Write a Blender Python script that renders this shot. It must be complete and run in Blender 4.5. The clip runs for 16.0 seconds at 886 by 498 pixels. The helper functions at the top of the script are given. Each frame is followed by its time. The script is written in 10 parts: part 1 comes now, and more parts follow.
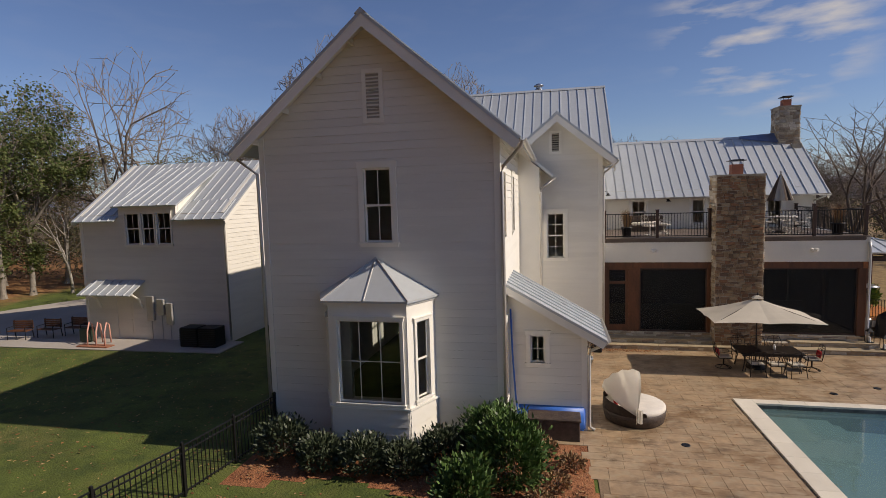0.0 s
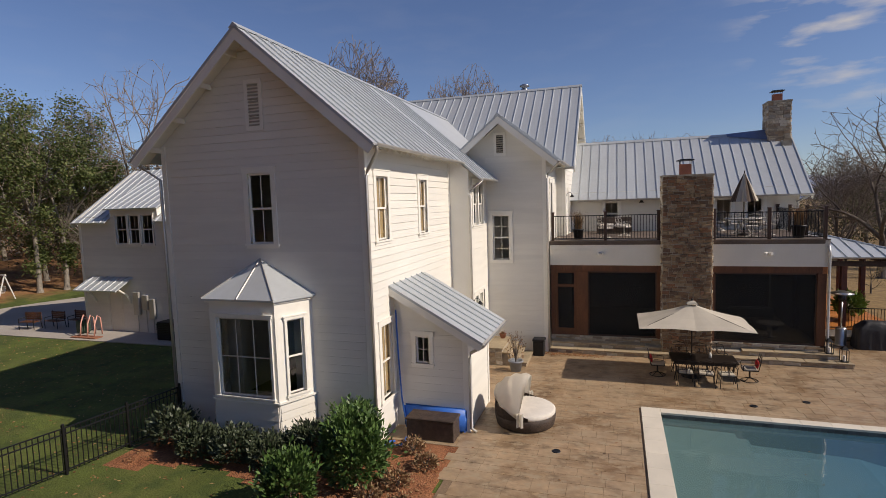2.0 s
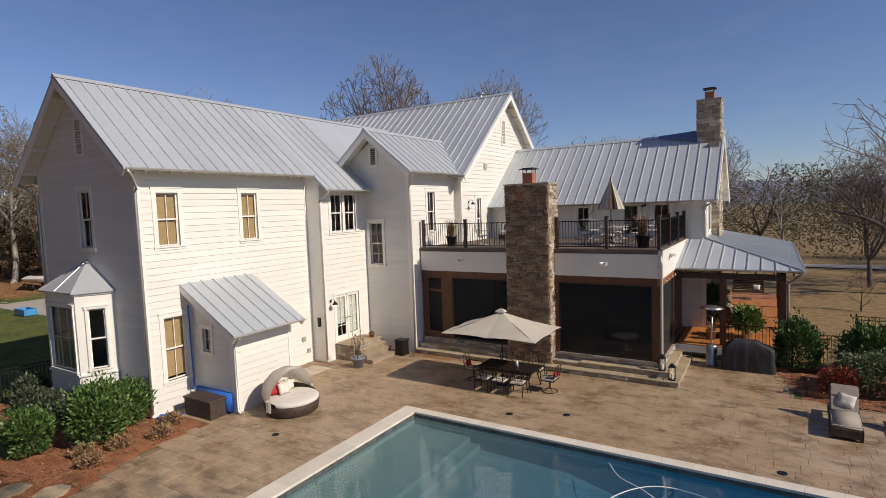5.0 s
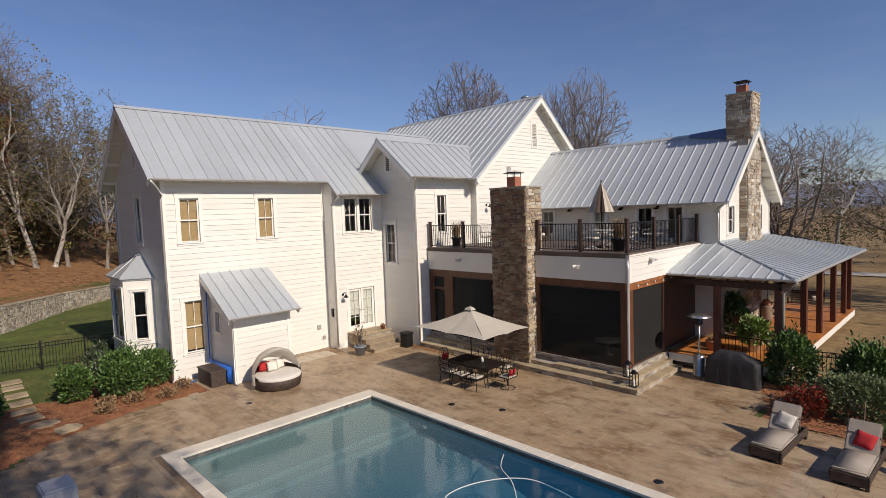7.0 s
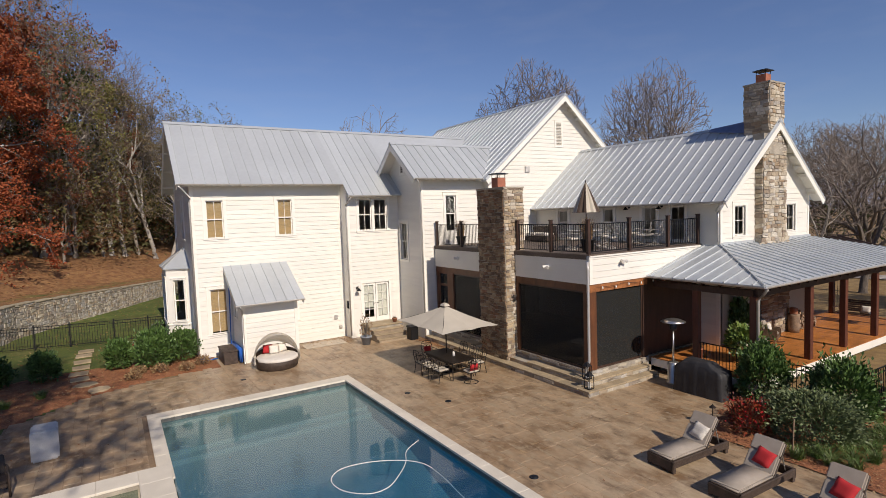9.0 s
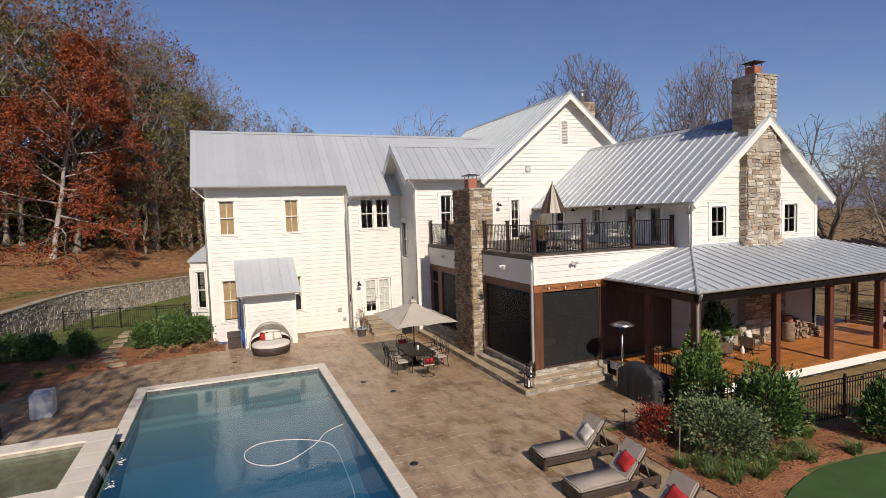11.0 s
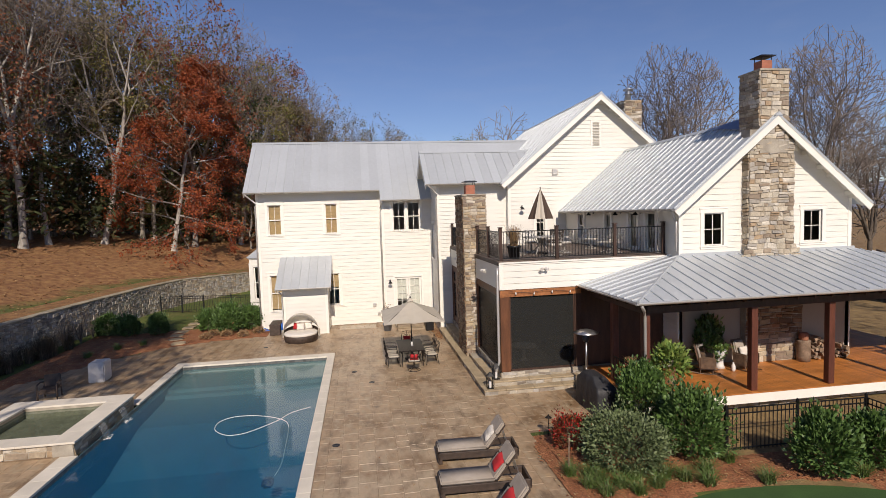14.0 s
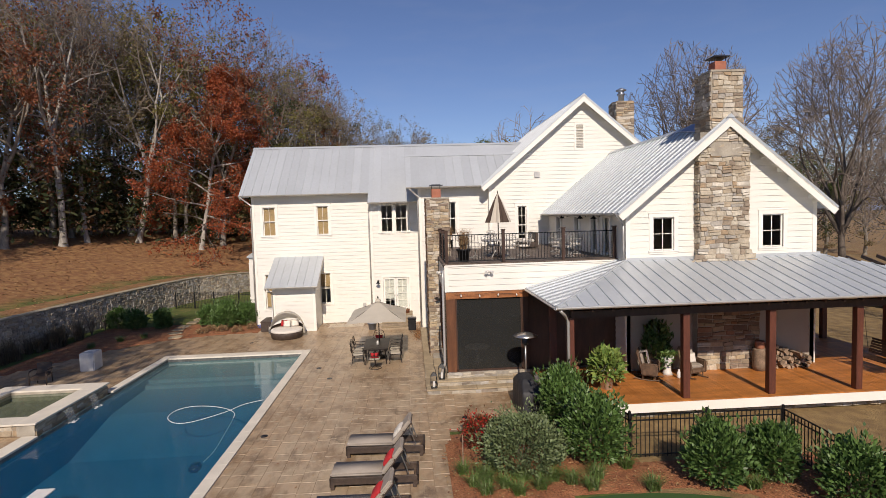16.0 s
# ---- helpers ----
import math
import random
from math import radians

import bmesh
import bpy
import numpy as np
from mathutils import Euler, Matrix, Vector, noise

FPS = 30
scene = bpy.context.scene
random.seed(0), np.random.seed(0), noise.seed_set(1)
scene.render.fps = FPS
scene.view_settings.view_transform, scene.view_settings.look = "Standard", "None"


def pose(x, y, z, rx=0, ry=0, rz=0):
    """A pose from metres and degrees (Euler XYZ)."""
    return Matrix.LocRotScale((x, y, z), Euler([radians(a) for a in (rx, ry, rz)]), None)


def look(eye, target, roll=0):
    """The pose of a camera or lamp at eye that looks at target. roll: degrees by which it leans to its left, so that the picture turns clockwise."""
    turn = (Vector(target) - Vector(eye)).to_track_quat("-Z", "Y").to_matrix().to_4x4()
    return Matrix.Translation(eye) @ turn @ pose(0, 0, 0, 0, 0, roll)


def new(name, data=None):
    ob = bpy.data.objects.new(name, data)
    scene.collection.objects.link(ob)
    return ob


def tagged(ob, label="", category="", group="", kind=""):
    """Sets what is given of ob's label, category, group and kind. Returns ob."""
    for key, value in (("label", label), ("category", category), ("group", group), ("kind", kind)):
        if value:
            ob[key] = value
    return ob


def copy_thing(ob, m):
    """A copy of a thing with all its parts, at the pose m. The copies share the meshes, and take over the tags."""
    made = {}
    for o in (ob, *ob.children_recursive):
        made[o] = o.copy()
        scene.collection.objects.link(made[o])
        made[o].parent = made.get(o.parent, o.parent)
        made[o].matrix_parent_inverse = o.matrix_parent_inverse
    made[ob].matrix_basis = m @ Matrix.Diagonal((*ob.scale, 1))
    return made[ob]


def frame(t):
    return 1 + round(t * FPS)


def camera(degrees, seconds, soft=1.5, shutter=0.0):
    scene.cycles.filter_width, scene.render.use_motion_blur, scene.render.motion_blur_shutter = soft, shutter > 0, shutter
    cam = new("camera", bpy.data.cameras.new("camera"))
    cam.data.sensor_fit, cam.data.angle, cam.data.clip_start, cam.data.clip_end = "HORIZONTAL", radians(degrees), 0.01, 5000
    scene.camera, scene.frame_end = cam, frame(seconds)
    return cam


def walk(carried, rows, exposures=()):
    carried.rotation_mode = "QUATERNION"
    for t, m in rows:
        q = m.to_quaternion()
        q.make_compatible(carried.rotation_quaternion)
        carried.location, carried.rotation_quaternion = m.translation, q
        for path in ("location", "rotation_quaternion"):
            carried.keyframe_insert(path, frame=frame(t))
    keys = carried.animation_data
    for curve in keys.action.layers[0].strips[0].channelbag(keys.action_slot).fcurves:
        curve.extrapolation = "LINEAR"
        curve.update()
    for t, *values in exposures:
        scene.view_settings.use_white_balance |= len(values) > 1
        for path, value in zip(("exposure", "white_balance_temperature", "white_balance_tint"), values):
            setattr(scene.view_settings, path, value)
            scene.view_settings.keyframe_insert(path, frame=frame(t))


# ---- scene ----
cam = camera(79.5, 16.0, soft=0.7)
PATH = [
    (0, (1.552, -0.643, 6.622), (1.141, 1.306, 6.441), -1.6),
    (0.5, (2.529, -0.543, 6.611), (2.085, 1.399, 6.428), -1.6),
    (1, (3.667, -0.41, 6.574), (3.167, 1.518, 6.394), -1.7),
    (1.5, (4.976, -0.105, 6.598), (4.402, 1.803, 6.417), -1.6),
    (2, (6.465, 0.32, 6.553), (5.838, 2.211, 6.38), -1.8),
    (2.5, (8.092, 0.75, 6.553), (7.42, 2.626, 6.383), -1.8),
    (3, (9.92, 1.271, 6.532), (9.203, 3.131, 6.365), -1.9),
    (3.5, (11.81, 1.831, 6.525), (11.04, 3.67, 6.361), -1.9),
    (4, (13.719, 2.388, 6.549), (12.875, 4.194, 6.385), -2.0),
    (4.5, (15.651, 2.967, 6.537), (14.697, 4.717, 6.376), -2.1),
    (4.7, (16.34, 3.225, 6.525), (15.347, 4.953, 6.367), -2.1),
    (6.8, (22.32, 5.876, 6.39), (20.931, 7.309, 6.255), -1.9),
    (7, (22.802, 6.183, 6.384), (21.372, 7.575, 6.25), -2.0),
    (7.5, (23.938, 6.987, 6.4), (22.432, 8.297, 6.265), -2.0),
    (8, (25.0, 7.903, 6.369), (23.429, 9.135, 6.236), -2.0),
    (8.5, (26.012, 8.83, 6.339), (24.378, 9.977, 6.208), -2.0),
    (9, (27.008, 9.767, 6.329), (25.314, 10.821, 6.199), -2.0),
    (11.5, (30.745, 14.78, 6.366), (28.867, 15.457, 6.232), -1.8),
    (12, (31.257, 15.632, 6.399), (29.353, 16.228, 6.266), -1.7),
    (12.5, (31.728, 16.399, 6.474), (29.801, 16.92, 6.339), -1.8),
    (13, (32.12, 17.229, 6.521), (30.173, 17.667, 6.386), -1.8),
    (13.5, (32.46, 18.05, 6.508), (30.498, 18.418, 6.375), -1.8),
    (14, (32.807, 18.874, 6.548), (30.834, 19.18, 6.415), -1.8),
    (14.5, (33.087, 19.743, 6.569), (31.108, 20.006, 6.438), -1.7),
    (15, (33.329, 20.622, 6.575), (31.346, 20.849, 6.446), -1.6),
    (15.5, (33.573, 21.588, 6.577), (31.585, 21.762, 6.449), -1.7),
    (16, (33.78, 22.595, 6.594), (31.788, 22.717, 6.465), -1.7),
]
walk(cam, [(t, look(eye, target, roll)) for t, eye, target, roll in PATH], [(0, -0.09, 8050, 14), (4, -0.09, 7700, 14), (8, -0.07, 7700, 14), (12, -0.06, 7750, 15), (16, -0.06, 7800, 15)])

# ---- world, sun ----
SUN_EL, SUN_AZ = 36.5, 90.4
world = bpy.data.worlds.new("sky")
scene.world = world
world.use_nodes = True
wn, wl = world.node_tree.nodes, world.node_tree.links
wn.clear()
sky = wn.new("ShaderNodeTexSky")
sky.sky_type, sky.sun_disc = "NISHITA", False
sky.sun_elevation, sky.sun_rotation = radians(SUN_EL), radians(SUN_AZ)
sky.altitude, sky.air_density, sky.dust_density, sky.ozone_density = 400, 1.0, 0.15, 4.0
coord = wn.new("ShaderNodeTexCoord")
stretch = wn.new("ShaderNodeMapping")
stretch.inputs["Scale"].default_value = (6.0, 6.0, 24.0)
stretch.inputs["Rotation"].default_value = (0.0, 0.0, 0.7)
wisps = wn.new("ShaderNodeTexNoise")
wisps.inputs["Scale"].default_value, wisps.inputs["Detail"].default_value = 1.7, 7
ramp = wn.new("ShaderNodeValToRGB")
ramp.color_ramp.elements[0].position, ramp.color_ramp.elements[0].color = 0.47, (0, 0, 0, 1)
ramp.color_ramp.elements[1].position, ramp.color_ramp.elements[1].color = 0.72, (0.75, 0.75, 0.75, 1)
cloud = wn.new("ShaderNodeMix")
cloud.data_type = "RGBA"
cloud.inputs["B"].default_value = (7.0, 7.2, 7.6, 1)
back = wn.new("ShaderNodeBackground")
back.inputs["Strength"].default_value = 0.083
wout = wn.new("ShaderNodeOutputWorld")
wl.new(coord.outputs["Generated"], stretch.inputs["Vector"])
wl.new(stretch.outputs["Vector"], wisps.inputs["Vector"])
wl.new(wisps.outputs["Fac"], ramp.inputs["Fac"])
# the few small clouds stand low in the north-east
toward, gate, both = wn.new("ShaderNodeVectorMath"), wn.new("ShaderNodeMapRange"), wn.new("ShaderNodeMath")
toward.operation, both.operation = "DOT_PRODUCT", "MULTIPLY"
toward.inputs[1].default_value = (0.318, 0.909, 0.270)
gate.interpolation_type = "SMOOTHSTEP"
gate.inputs["From Min"].default_value, gate.inputs["From Max"].default_value = 0.984, 0.997
gate.inputs["To Min"].default_value = 0.04
wl.new(coord.outputs["Generated"], toward.inputs[0])
wl.new(toward.outputs["Value"], gate.inputs["Value"])
wl.new(gate.outputs["Result"], both.inputs[0])
wl.new(ramp.outputs["Color"], both.inputs[1])
wl.new(both.outputs[0], cloud.inputs["Factor"])
deep = wn.new("ShaderNodeMix")
deep.data_type, deep.blend_type = "RGBA", "MULTIPLY"
deep.inputs["Factor"].default_value = 1.0
deep.inputs["B"].default_value = (0.85, 0.965, 1.27, 1)
wl.new(sky.outputs["Color"], deep.inputs["A"])
wl.new(deep.outputs["Result"], cloud.inputs["A"])
wl.new(cloud.outputs["Result"], back.inputs["Color"])
wl.new(back.outputs["Background"], wout.inputs["Surface"])

sun = new("sun", bpy.data.lights.new("sun", "SUN"))
sun.data.energy, sun.data.angle, sun.data.color = 4.1, radians(0.53), (1.0, 0.982, 0.955)
ce, az = math.cos(radians(SUN_EL)), radians(SUN_AZ)
sun.matrix_world = look((ce * math.sin(az) * 60, ce * math.cos(az) * 60, math.sin(radians(SUN_EL)) * 60), (0, 0, 0))


# ---- materials ----
def pbr(name, col, rough=0.6, metal=0.0, var=0.15, scale=3.0, fine=45.0, bump=0.15, col2=None, stretch=(1, 1, 1), rand=0.0, spec=0.5, dist=0.01):
    """A surface with broad stains, fine grain and fine relief, at true size."""
    m = bpy.data.materials.new(name)
    m.use_nodes = True
    n, l = m.node_tree.nodes, m.node_tree.links
    b = n["Principled BSDF"]
    tc, mp = n.new("ShaderNodeTexCoord"), n.new("ShaderNodeMapping")
    mp.inputs["Scale"].default_value = stretch
    l.new(tc.outputs["Object"], mp.inputs["Vector"])
    broad, grain = n.new("ShaderNodeTexNoise"), n.new("ShaderNodeTexNoise")
    for t, s, d in ((broad, scale, 5), (grain, fine, 4)):
        t.inputs["Scale"].default_value, t.inputs["Detail"].default_value = s, d
        l.new(mp.outputs["Vector"], t.inputs["Vector"])
    cr = n.new("ShaderNodeValToRGB")
    c2 = col2 or tuple(min(1, c * (1 + var)) for c in col)
    c1 = col if col2 else tuple(c * (1 - var) for c in col)
    cr.color_ramp.elements[0].position, cr.color_ramp.elements[0].color = 0.32, (*c1, 1)
    cr.color_ramp.elements[1].position, cr.color_ramp.elements[1].color = 0.68, (*c2, 1)
    l.new(broad.outputs["Fac"], cr.inputs["Fac"])
    mr = n.new("ShaderNodeMapRange")
    mr.inputs["To Min"].default_value, mr.inputs["To Max"].default_value = 1 - var, 1 + var
    mr.inputs["From Min"].default_value, mr.inputs["From Max"].default_value = 0.25, 0.75
    l.new(grain.outputs["Fac"], mr.inputs["Value"])
    mul = n.new("ShaderNodeVectorMath")
    mul.operation = "SCALE"
    l.new(cr.outputs["Color"], mul.inputs[0])
    l.new(mr.outputs["Result"], mul.inputs["Scale"])
    last = mul.outputs["Vector"]
    if rand:
        info, r2, m2 = n.new("ShaderNodeObjectInfo"), n.new("ShaderNodeMapRange"), n.new("ShaderNodeVectorMath")
        geo, add, fr = n.new("ShaderNodeNewGeometry"), n.new("ShaderNodeMath"), n.new("ShaderNodeMath")
        add.operation, fr.operation = "ADD", "FRACT"
        l.new(info.outputs["Random"], add.inputs[0])
        l.new(geo.outputs["Random Per Island"], add.inputs[1])
        l.new(add.outputs[0], fr.inputs[0])
        r2.inputs["To Min"].default_value, r2.inputs["To Max"].default_value = 1 - rand, 1 + rand
        l.new(fr.outputs[0], r2.inputs["Value"])
        m2.operation = "SCALE"
        l.new(last, m2.inputs[0])
        l.new(r2.outputs["Result"], m2.inputs["Scale"])
        last = m2.outputs["Vector"]
    l.new(last, b.inputs["Base Color"])
    b.inputs["Roughness"].default_value, b.inputs["Metallic"].default_value = rough, metal
    b.inputs["Specular IOR Level"].default_value = spec
    if bump:
        bp = n.new("ShaderNodeBump")
        bp.inputs["Strength"].default_value, bp.inputs["Distance"].default_value = bump, dist
        l.new(grain.outputs["Fac"], bp.inputs["Height"])
        l.new(bp.outputs["Normal"], b.inputs["Normal"])
    return m


def palette(name, cols, rough=0.8, fine=30.0, bump=0.4, dist=0.02, var=0.18):
    """Pieces that take one of several colours each, by object and by island."""
    m = pbr(name, (0.5, 0.5, 0.5), rough, 0, var, 2.0, fine, bump, dist=dist)
    n, l = m.node_tree.nodes, m.node_tree.links
    info, geo, add, fr, cr, mix = (n.new("ShaderNode" + k) for k in ("ObjectInfo", "NewGeometry", "Math", "Math", "ValToRGB", "Mix"))
    add.operation, fr.operation = "ADD", "FRACT"
    l.new(info.outputs["Random"], add.inputs[0])
    l.new(geo.outputs["Random Per Island"], add.inputs[1])
    l.new(add.outputs[0], fr.inputs[0])
    l.new(fr.outputs[0], cr.inputs["Fac"])
    cr.color_ramp.interpolation = "CONSTANT"
    e = cr.color_ramp.elements
    while len(e) < len(cols):
        e.new(0.5)
    for i, c in enumerate(cols):
        e[i].position, e[i].color = i / len(cols), (*c, 1)
    mix.data_type, mix.blend_type = "RGBA", "MULTIPLY"
    mix.inputs["Factor"].default_value = 1.0
    b = n["Principled BSDF"]
    old = b.inputs["Base Color"].links[0].from_socket
    l.new(old, mix.inputs["A"])
    l.new(cr.outputs["Color"], mix.inputs["B"])
    gain = n.new("ShaderNodeVectorMath")
    gain.operation = "SCALE"
    gain.inputs["Scale"].default_value = 2.0
    l.new(mix.outputs["Result"], gain.inputs[0])
    l.new(gain.outputs["Vector"], b.inputs["Base Color"])
    return m


def see_through(name, tint, body=None, share=0.0, ior=1.5, rough=0.0):
    """A clear pane that mirrors by Fresnel; body and share: an opaque cloth or mesh mixed in."""
    m = bpy.data.materials.new(name)
    m.use_nodes = True
    n, l = m.node_tree.nodes, m.node_tree.links
    n.clear()
    out, clear, gloss, mix, fres = (n.new("ShaderNode" + k) for k in ("OutputMaterial", "BsdfTransparent", "BsdfGlossy", "MixShader", "Fresnel"))
    clear.inputs["Color"].default_value = (*tint, 1)
    gloss.inputs["Roughness"].default_value = rough
    fres.inputs["IOR"].default_value = ior
    l.new(fres.outputs["Fac"], mix.inputs["Fac"])
    l.new(clear.outputs[0], mix.inputs[1])
    l.new(gloss.outputs[0], mix.inputs[2])
    last = mix.outputs[0]
    if body:
        dif, m2 = n.new("ShaderNodeBsdfDiffuse"), n.new("ShaderNodeMixShader")
        dif.inputs["Color"].default_value = (*body, 1)
        m2.inputs["Fac"].default_value = share
        l.new(last, m2.inputs[1])
        l.new(dif.outputs[0], m2.inputs[2])
        last = m2.outputs[0]
    l.new(last, out.inputs["Surface"])
    return m


M_SIDING = pbr("white_painted_siding", (0.77, 0.744, 0.678), 0.55, var=0.03, scale=0.8, fine=25, bump=0.05, rand=0.03, stretch=(1, 1, 6))
M_TRIM = pbr("white_trim_paint", (0.84, 0.815, 0.745), 0.45, var=0.03, scale=1.5, fine=30, bump=0.04)
M_BOX = pbr("cream_soffit_paint", (0.78, 0.74, 0.65), 0.55, var=0.03, scale=1.5, fine=30, bump=0.04)
M_ROOF = pbr("galvanised_roof_metal", (0.53, 0.562, 0.580), 0.42, metal=0.30, var=0.035, scale=0.5, fine=6, bump=0.03, rand=0.055, spec=0.4)
M_GUTTER = pbr("grey_aluminium", (0.55, 0.53, 0.50), 0.4, metal=0.5, var=0.06, scale=4, fine=40, bump=0.03)
M_WOOD = pbr("stained_cedar", (0.13, 0.048, 0.020), 0.55, var=0.25, scale=2.5, fine=18, bump=0.2, stretch=(2, 2, 0.4))
M_SUNLIT_BEAM = pbr("sunlit_cedar_beam", (0.33, 0.125, 0.045), 0.55, var=0.25, scale=2.5, fine=18, bump=0.2)
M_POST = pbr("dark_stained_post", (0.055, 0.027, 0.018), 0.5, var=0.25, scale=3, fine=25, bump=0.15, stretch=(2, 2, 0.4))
M_PPOST = pbr("red_brown_post", (0.115, 0.036, 0.022), 0.5, var=0.25, scale=3, fine=25, bump=0.15, stretch=(2, 2, 0.4))
M_DECK = pbr("oiled_deck_boards", (0.46, 0.17, 0.045), 0.45, var=0.22, scale=1.2, fine=20, bump=0.15, stretch=(3, 0.6, 1), rand=0.15)
M_DECK2 = pbr("weathered_brown_decking", (0.135, 0.10, 0.078), 0.7, var=0.2, scale=2.0, fine=20, bump=0.2, rand=0.2)
M_LOUVRE = pbr("louvre_paint", (0.42, 0.39, 0.33), 0.6, var=0.05)
M_HOLLOW = pbr("painted_hollow_dark", (0.035, 0.030, 0.026), 0.9, var=0.1, scale=2, fine=20, bump=0)
M_CURTAIN = pbr("tan_blind", (0.60, 0.42, 0.23), 0.8, var=0.1, scale=3, fine=60, bump=0.1, stretch=(1, 1, 12))
M_GLASS = see_through("window_glass", (0.82, 0.85, 0.84), ior=1.55)
M_SCREEN = see_through("insect_screen", (0.9, 0.9, 0.9), (0.036, 0.037, 0.036), 0.60, ior=1.25, rough=0.2)
M_BLACK = pbr("black_iron", (0.014, 0.014, 0.015), 0.45, metal=0.3, var=0.2, scale=6, fine=60, bump=0.1)
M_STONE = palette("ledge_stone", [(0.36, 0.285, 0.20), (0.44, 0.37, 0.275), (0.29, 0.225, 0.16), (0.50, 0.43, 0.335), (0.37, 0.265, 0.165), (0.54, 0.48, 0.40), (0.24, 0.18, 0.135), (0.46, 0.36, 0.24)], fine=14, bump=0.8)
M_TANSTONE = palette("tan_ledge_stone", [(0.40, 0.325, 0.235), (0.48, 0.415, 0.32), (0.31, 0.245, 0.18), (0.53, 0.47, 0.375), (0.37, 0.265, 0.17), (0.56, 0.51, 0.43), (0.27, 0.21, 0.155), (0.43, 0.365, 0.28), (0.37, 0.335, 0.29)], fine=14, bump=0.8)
# darker browns of the ledge stone, with shade painted into the colours
M_SHADESTONE = palette("shaded_ledge_stone", [(0.225, 0.135, 0.078), (0.27, 0.175, 0.102), (0.175, 0.10, 0.058), (0.31, 0.215, 0.128), (0.235, 0.115, 0.06), (0.33, 0.245, 0.16), (0.145, 0.086, 0.052)], fine=14, bump=0.8)
M_FIELD = palette("field_stone", [(0.38, 0.33, 0.26), (0.30, 0.27, 0.23), (0.46, 0.41, 0.33), (0.25, 0.21, 0.17), (0.36, 0.29, 0.21), (0.41, 0.38, 0.34)], fine=10, bump=0.8)
M_MORTAR = pbr("mortar", (0.36, 0.32, 0.26), 0.9, var=0.2, scale=3, fine=60, bump=0.5)
M_CAPSTONE = pbr("wall_cap_stone", (0.33, 0.28, 0.20), 0.85, var=0.2, scale=2, fine=25, bump=0.5, rand=0.15)
M_TREAD = pbr("sandstone_tread", (0.36, 0.28, 0.18), 0.8, var=0.18, scale=2, fine=25, bump=0.4, rand=0.12)
M_CLAY = pbr("clay_flue", (0.36, 0.13, 0.08), 0.8, var=0.15, scale=4, fine=40, bump=0.2)
M_CAP = pbr("chimney_cap_metal", (0.05, 0.055, 0.065), 0.4, metal=0.8, var=0.15, scale=4, fine=30, bump=0.05)

M_COPING = pbr("pool_coping_stone", (0.67, 0.61, 0.51), 0.7, var=0.07, scale=1.5, fine=50, bump=0.25, rand=0.05)
M_DEPTH_PLASTER = pbr("depth_tinted_plaster", (0.018, 0.130, 0.200), 0.7, var=0.12, scale=0.8, fine=12, bump=0.05)
M_WHITE = pbr("white_plastic", (0.72, 0.70, 0.66), 0.5, var=0.06, scale=5, fine=40, bump=0.1)


def stain_pattern(m, cols, scales, drawn=None):
    """Lays broad stains of other colours over a material's base colour."""
    n, l = m.node_tree.nodes, m.node_tree.links
    b = n["Principled BSDF"]
    for c, s, lo, hi in zip(cols, scales, (0.50, 0.50, 0.58), (0.68, 0.64, 0.68)):
        tc, t, r, mix = (n.new("ShaderNode" + k) for k in ("TexCoord", "TexNoise", "MapRange", "Mix"))
        t.inputs["Scale"].default_value, t.inputs["Detail"].default_value, t.inputs["Roughness"].default_value = s, 6, 0.62
        r.inputs["From Min"].default_value, r.inputs["From Max"].default_value = lo, hi
        mix.data_type = "RGBA"
        if drawn:
            mp = n.new("ShaderNodeMapping")
            mp.inputs["Scale"].default_value = drawn
            l.new(tc.outputs["Object"], mp.inputs["Vector"])
            l.new(mp.outputs["Vector"], t.inputs["Vector"])
        else:
            l.new(tc.outputs["Object"], t.inputs["Vector"])
        l.new(t.outputs["Fac"], r.inputs["Value"])
        l.new(r.outputs["Result"], mix.inputs["Factor"])
        l.new(b.inputs["Base Color"].links[0].from_socket, mix.inputs["A"])
        mix.inputs["B"].default_value = (*c, 1)
        l.new(mix.outputs["Result"], b.inputs["Base Color"])
    return m


def slab(name, rand):
    """Stamped concrete: tan ground, grey wear, brown damp and fine mottling, drawn out along the pours."""
    m = stain_pattern(pbr(name, (0.385, 0.265, 0.163), 0.42, var=0.17, scale=1.3, fine=7, bump=0.5, rand=rand, stretch=(0.8, 1, 1)),
                      [(0.47, 0.36, 0.245), (0.215, 0.128, 0.066), (0.42, 0.29, 0.168)], [0.22, 0.8, 3.2], (0.75, 1, 1))
    return stain_pattern(m, [(0.175, 0.118, 0.072), (0.38, 0.29, 0.19)], [1.9, 5.0], (0.6, 1, 1))


M_PAVER = slab("stamped_concrete", 0.018)
M_CONC = pbr("patio_joint_concrete", (0.25, 0.170, 0.105), 0.8, var=0.2, scale=0.6, fine=20, bump=0.3)
M_MULCH = pbr("pine_straw_mulch", (0.23, 0.08, 0.034), 0.95, var=0.45, scale=2.5, fine=22, bump=1.0, col2=(0.37, 0.155, 0.07), dist=0.05)


# ---- mesh tools ----
def world_of(o):
    m = o.matrix_basis.copy()
    return world_of(o.parent) @ o.matrix_parent_inverse @ m if o.parent else m


def part(name, bm, material, parent=None, label="", kind="", smooth=False):
    """Links a bmesh as one mesh object; under a parent it keeps its place in the world."""
    me = bpy.data.meshes.new(name)
    bm.to_mesh(me)
    bm.free()
    return mesh_part(name, me, material, parent, label, kind, smooth)


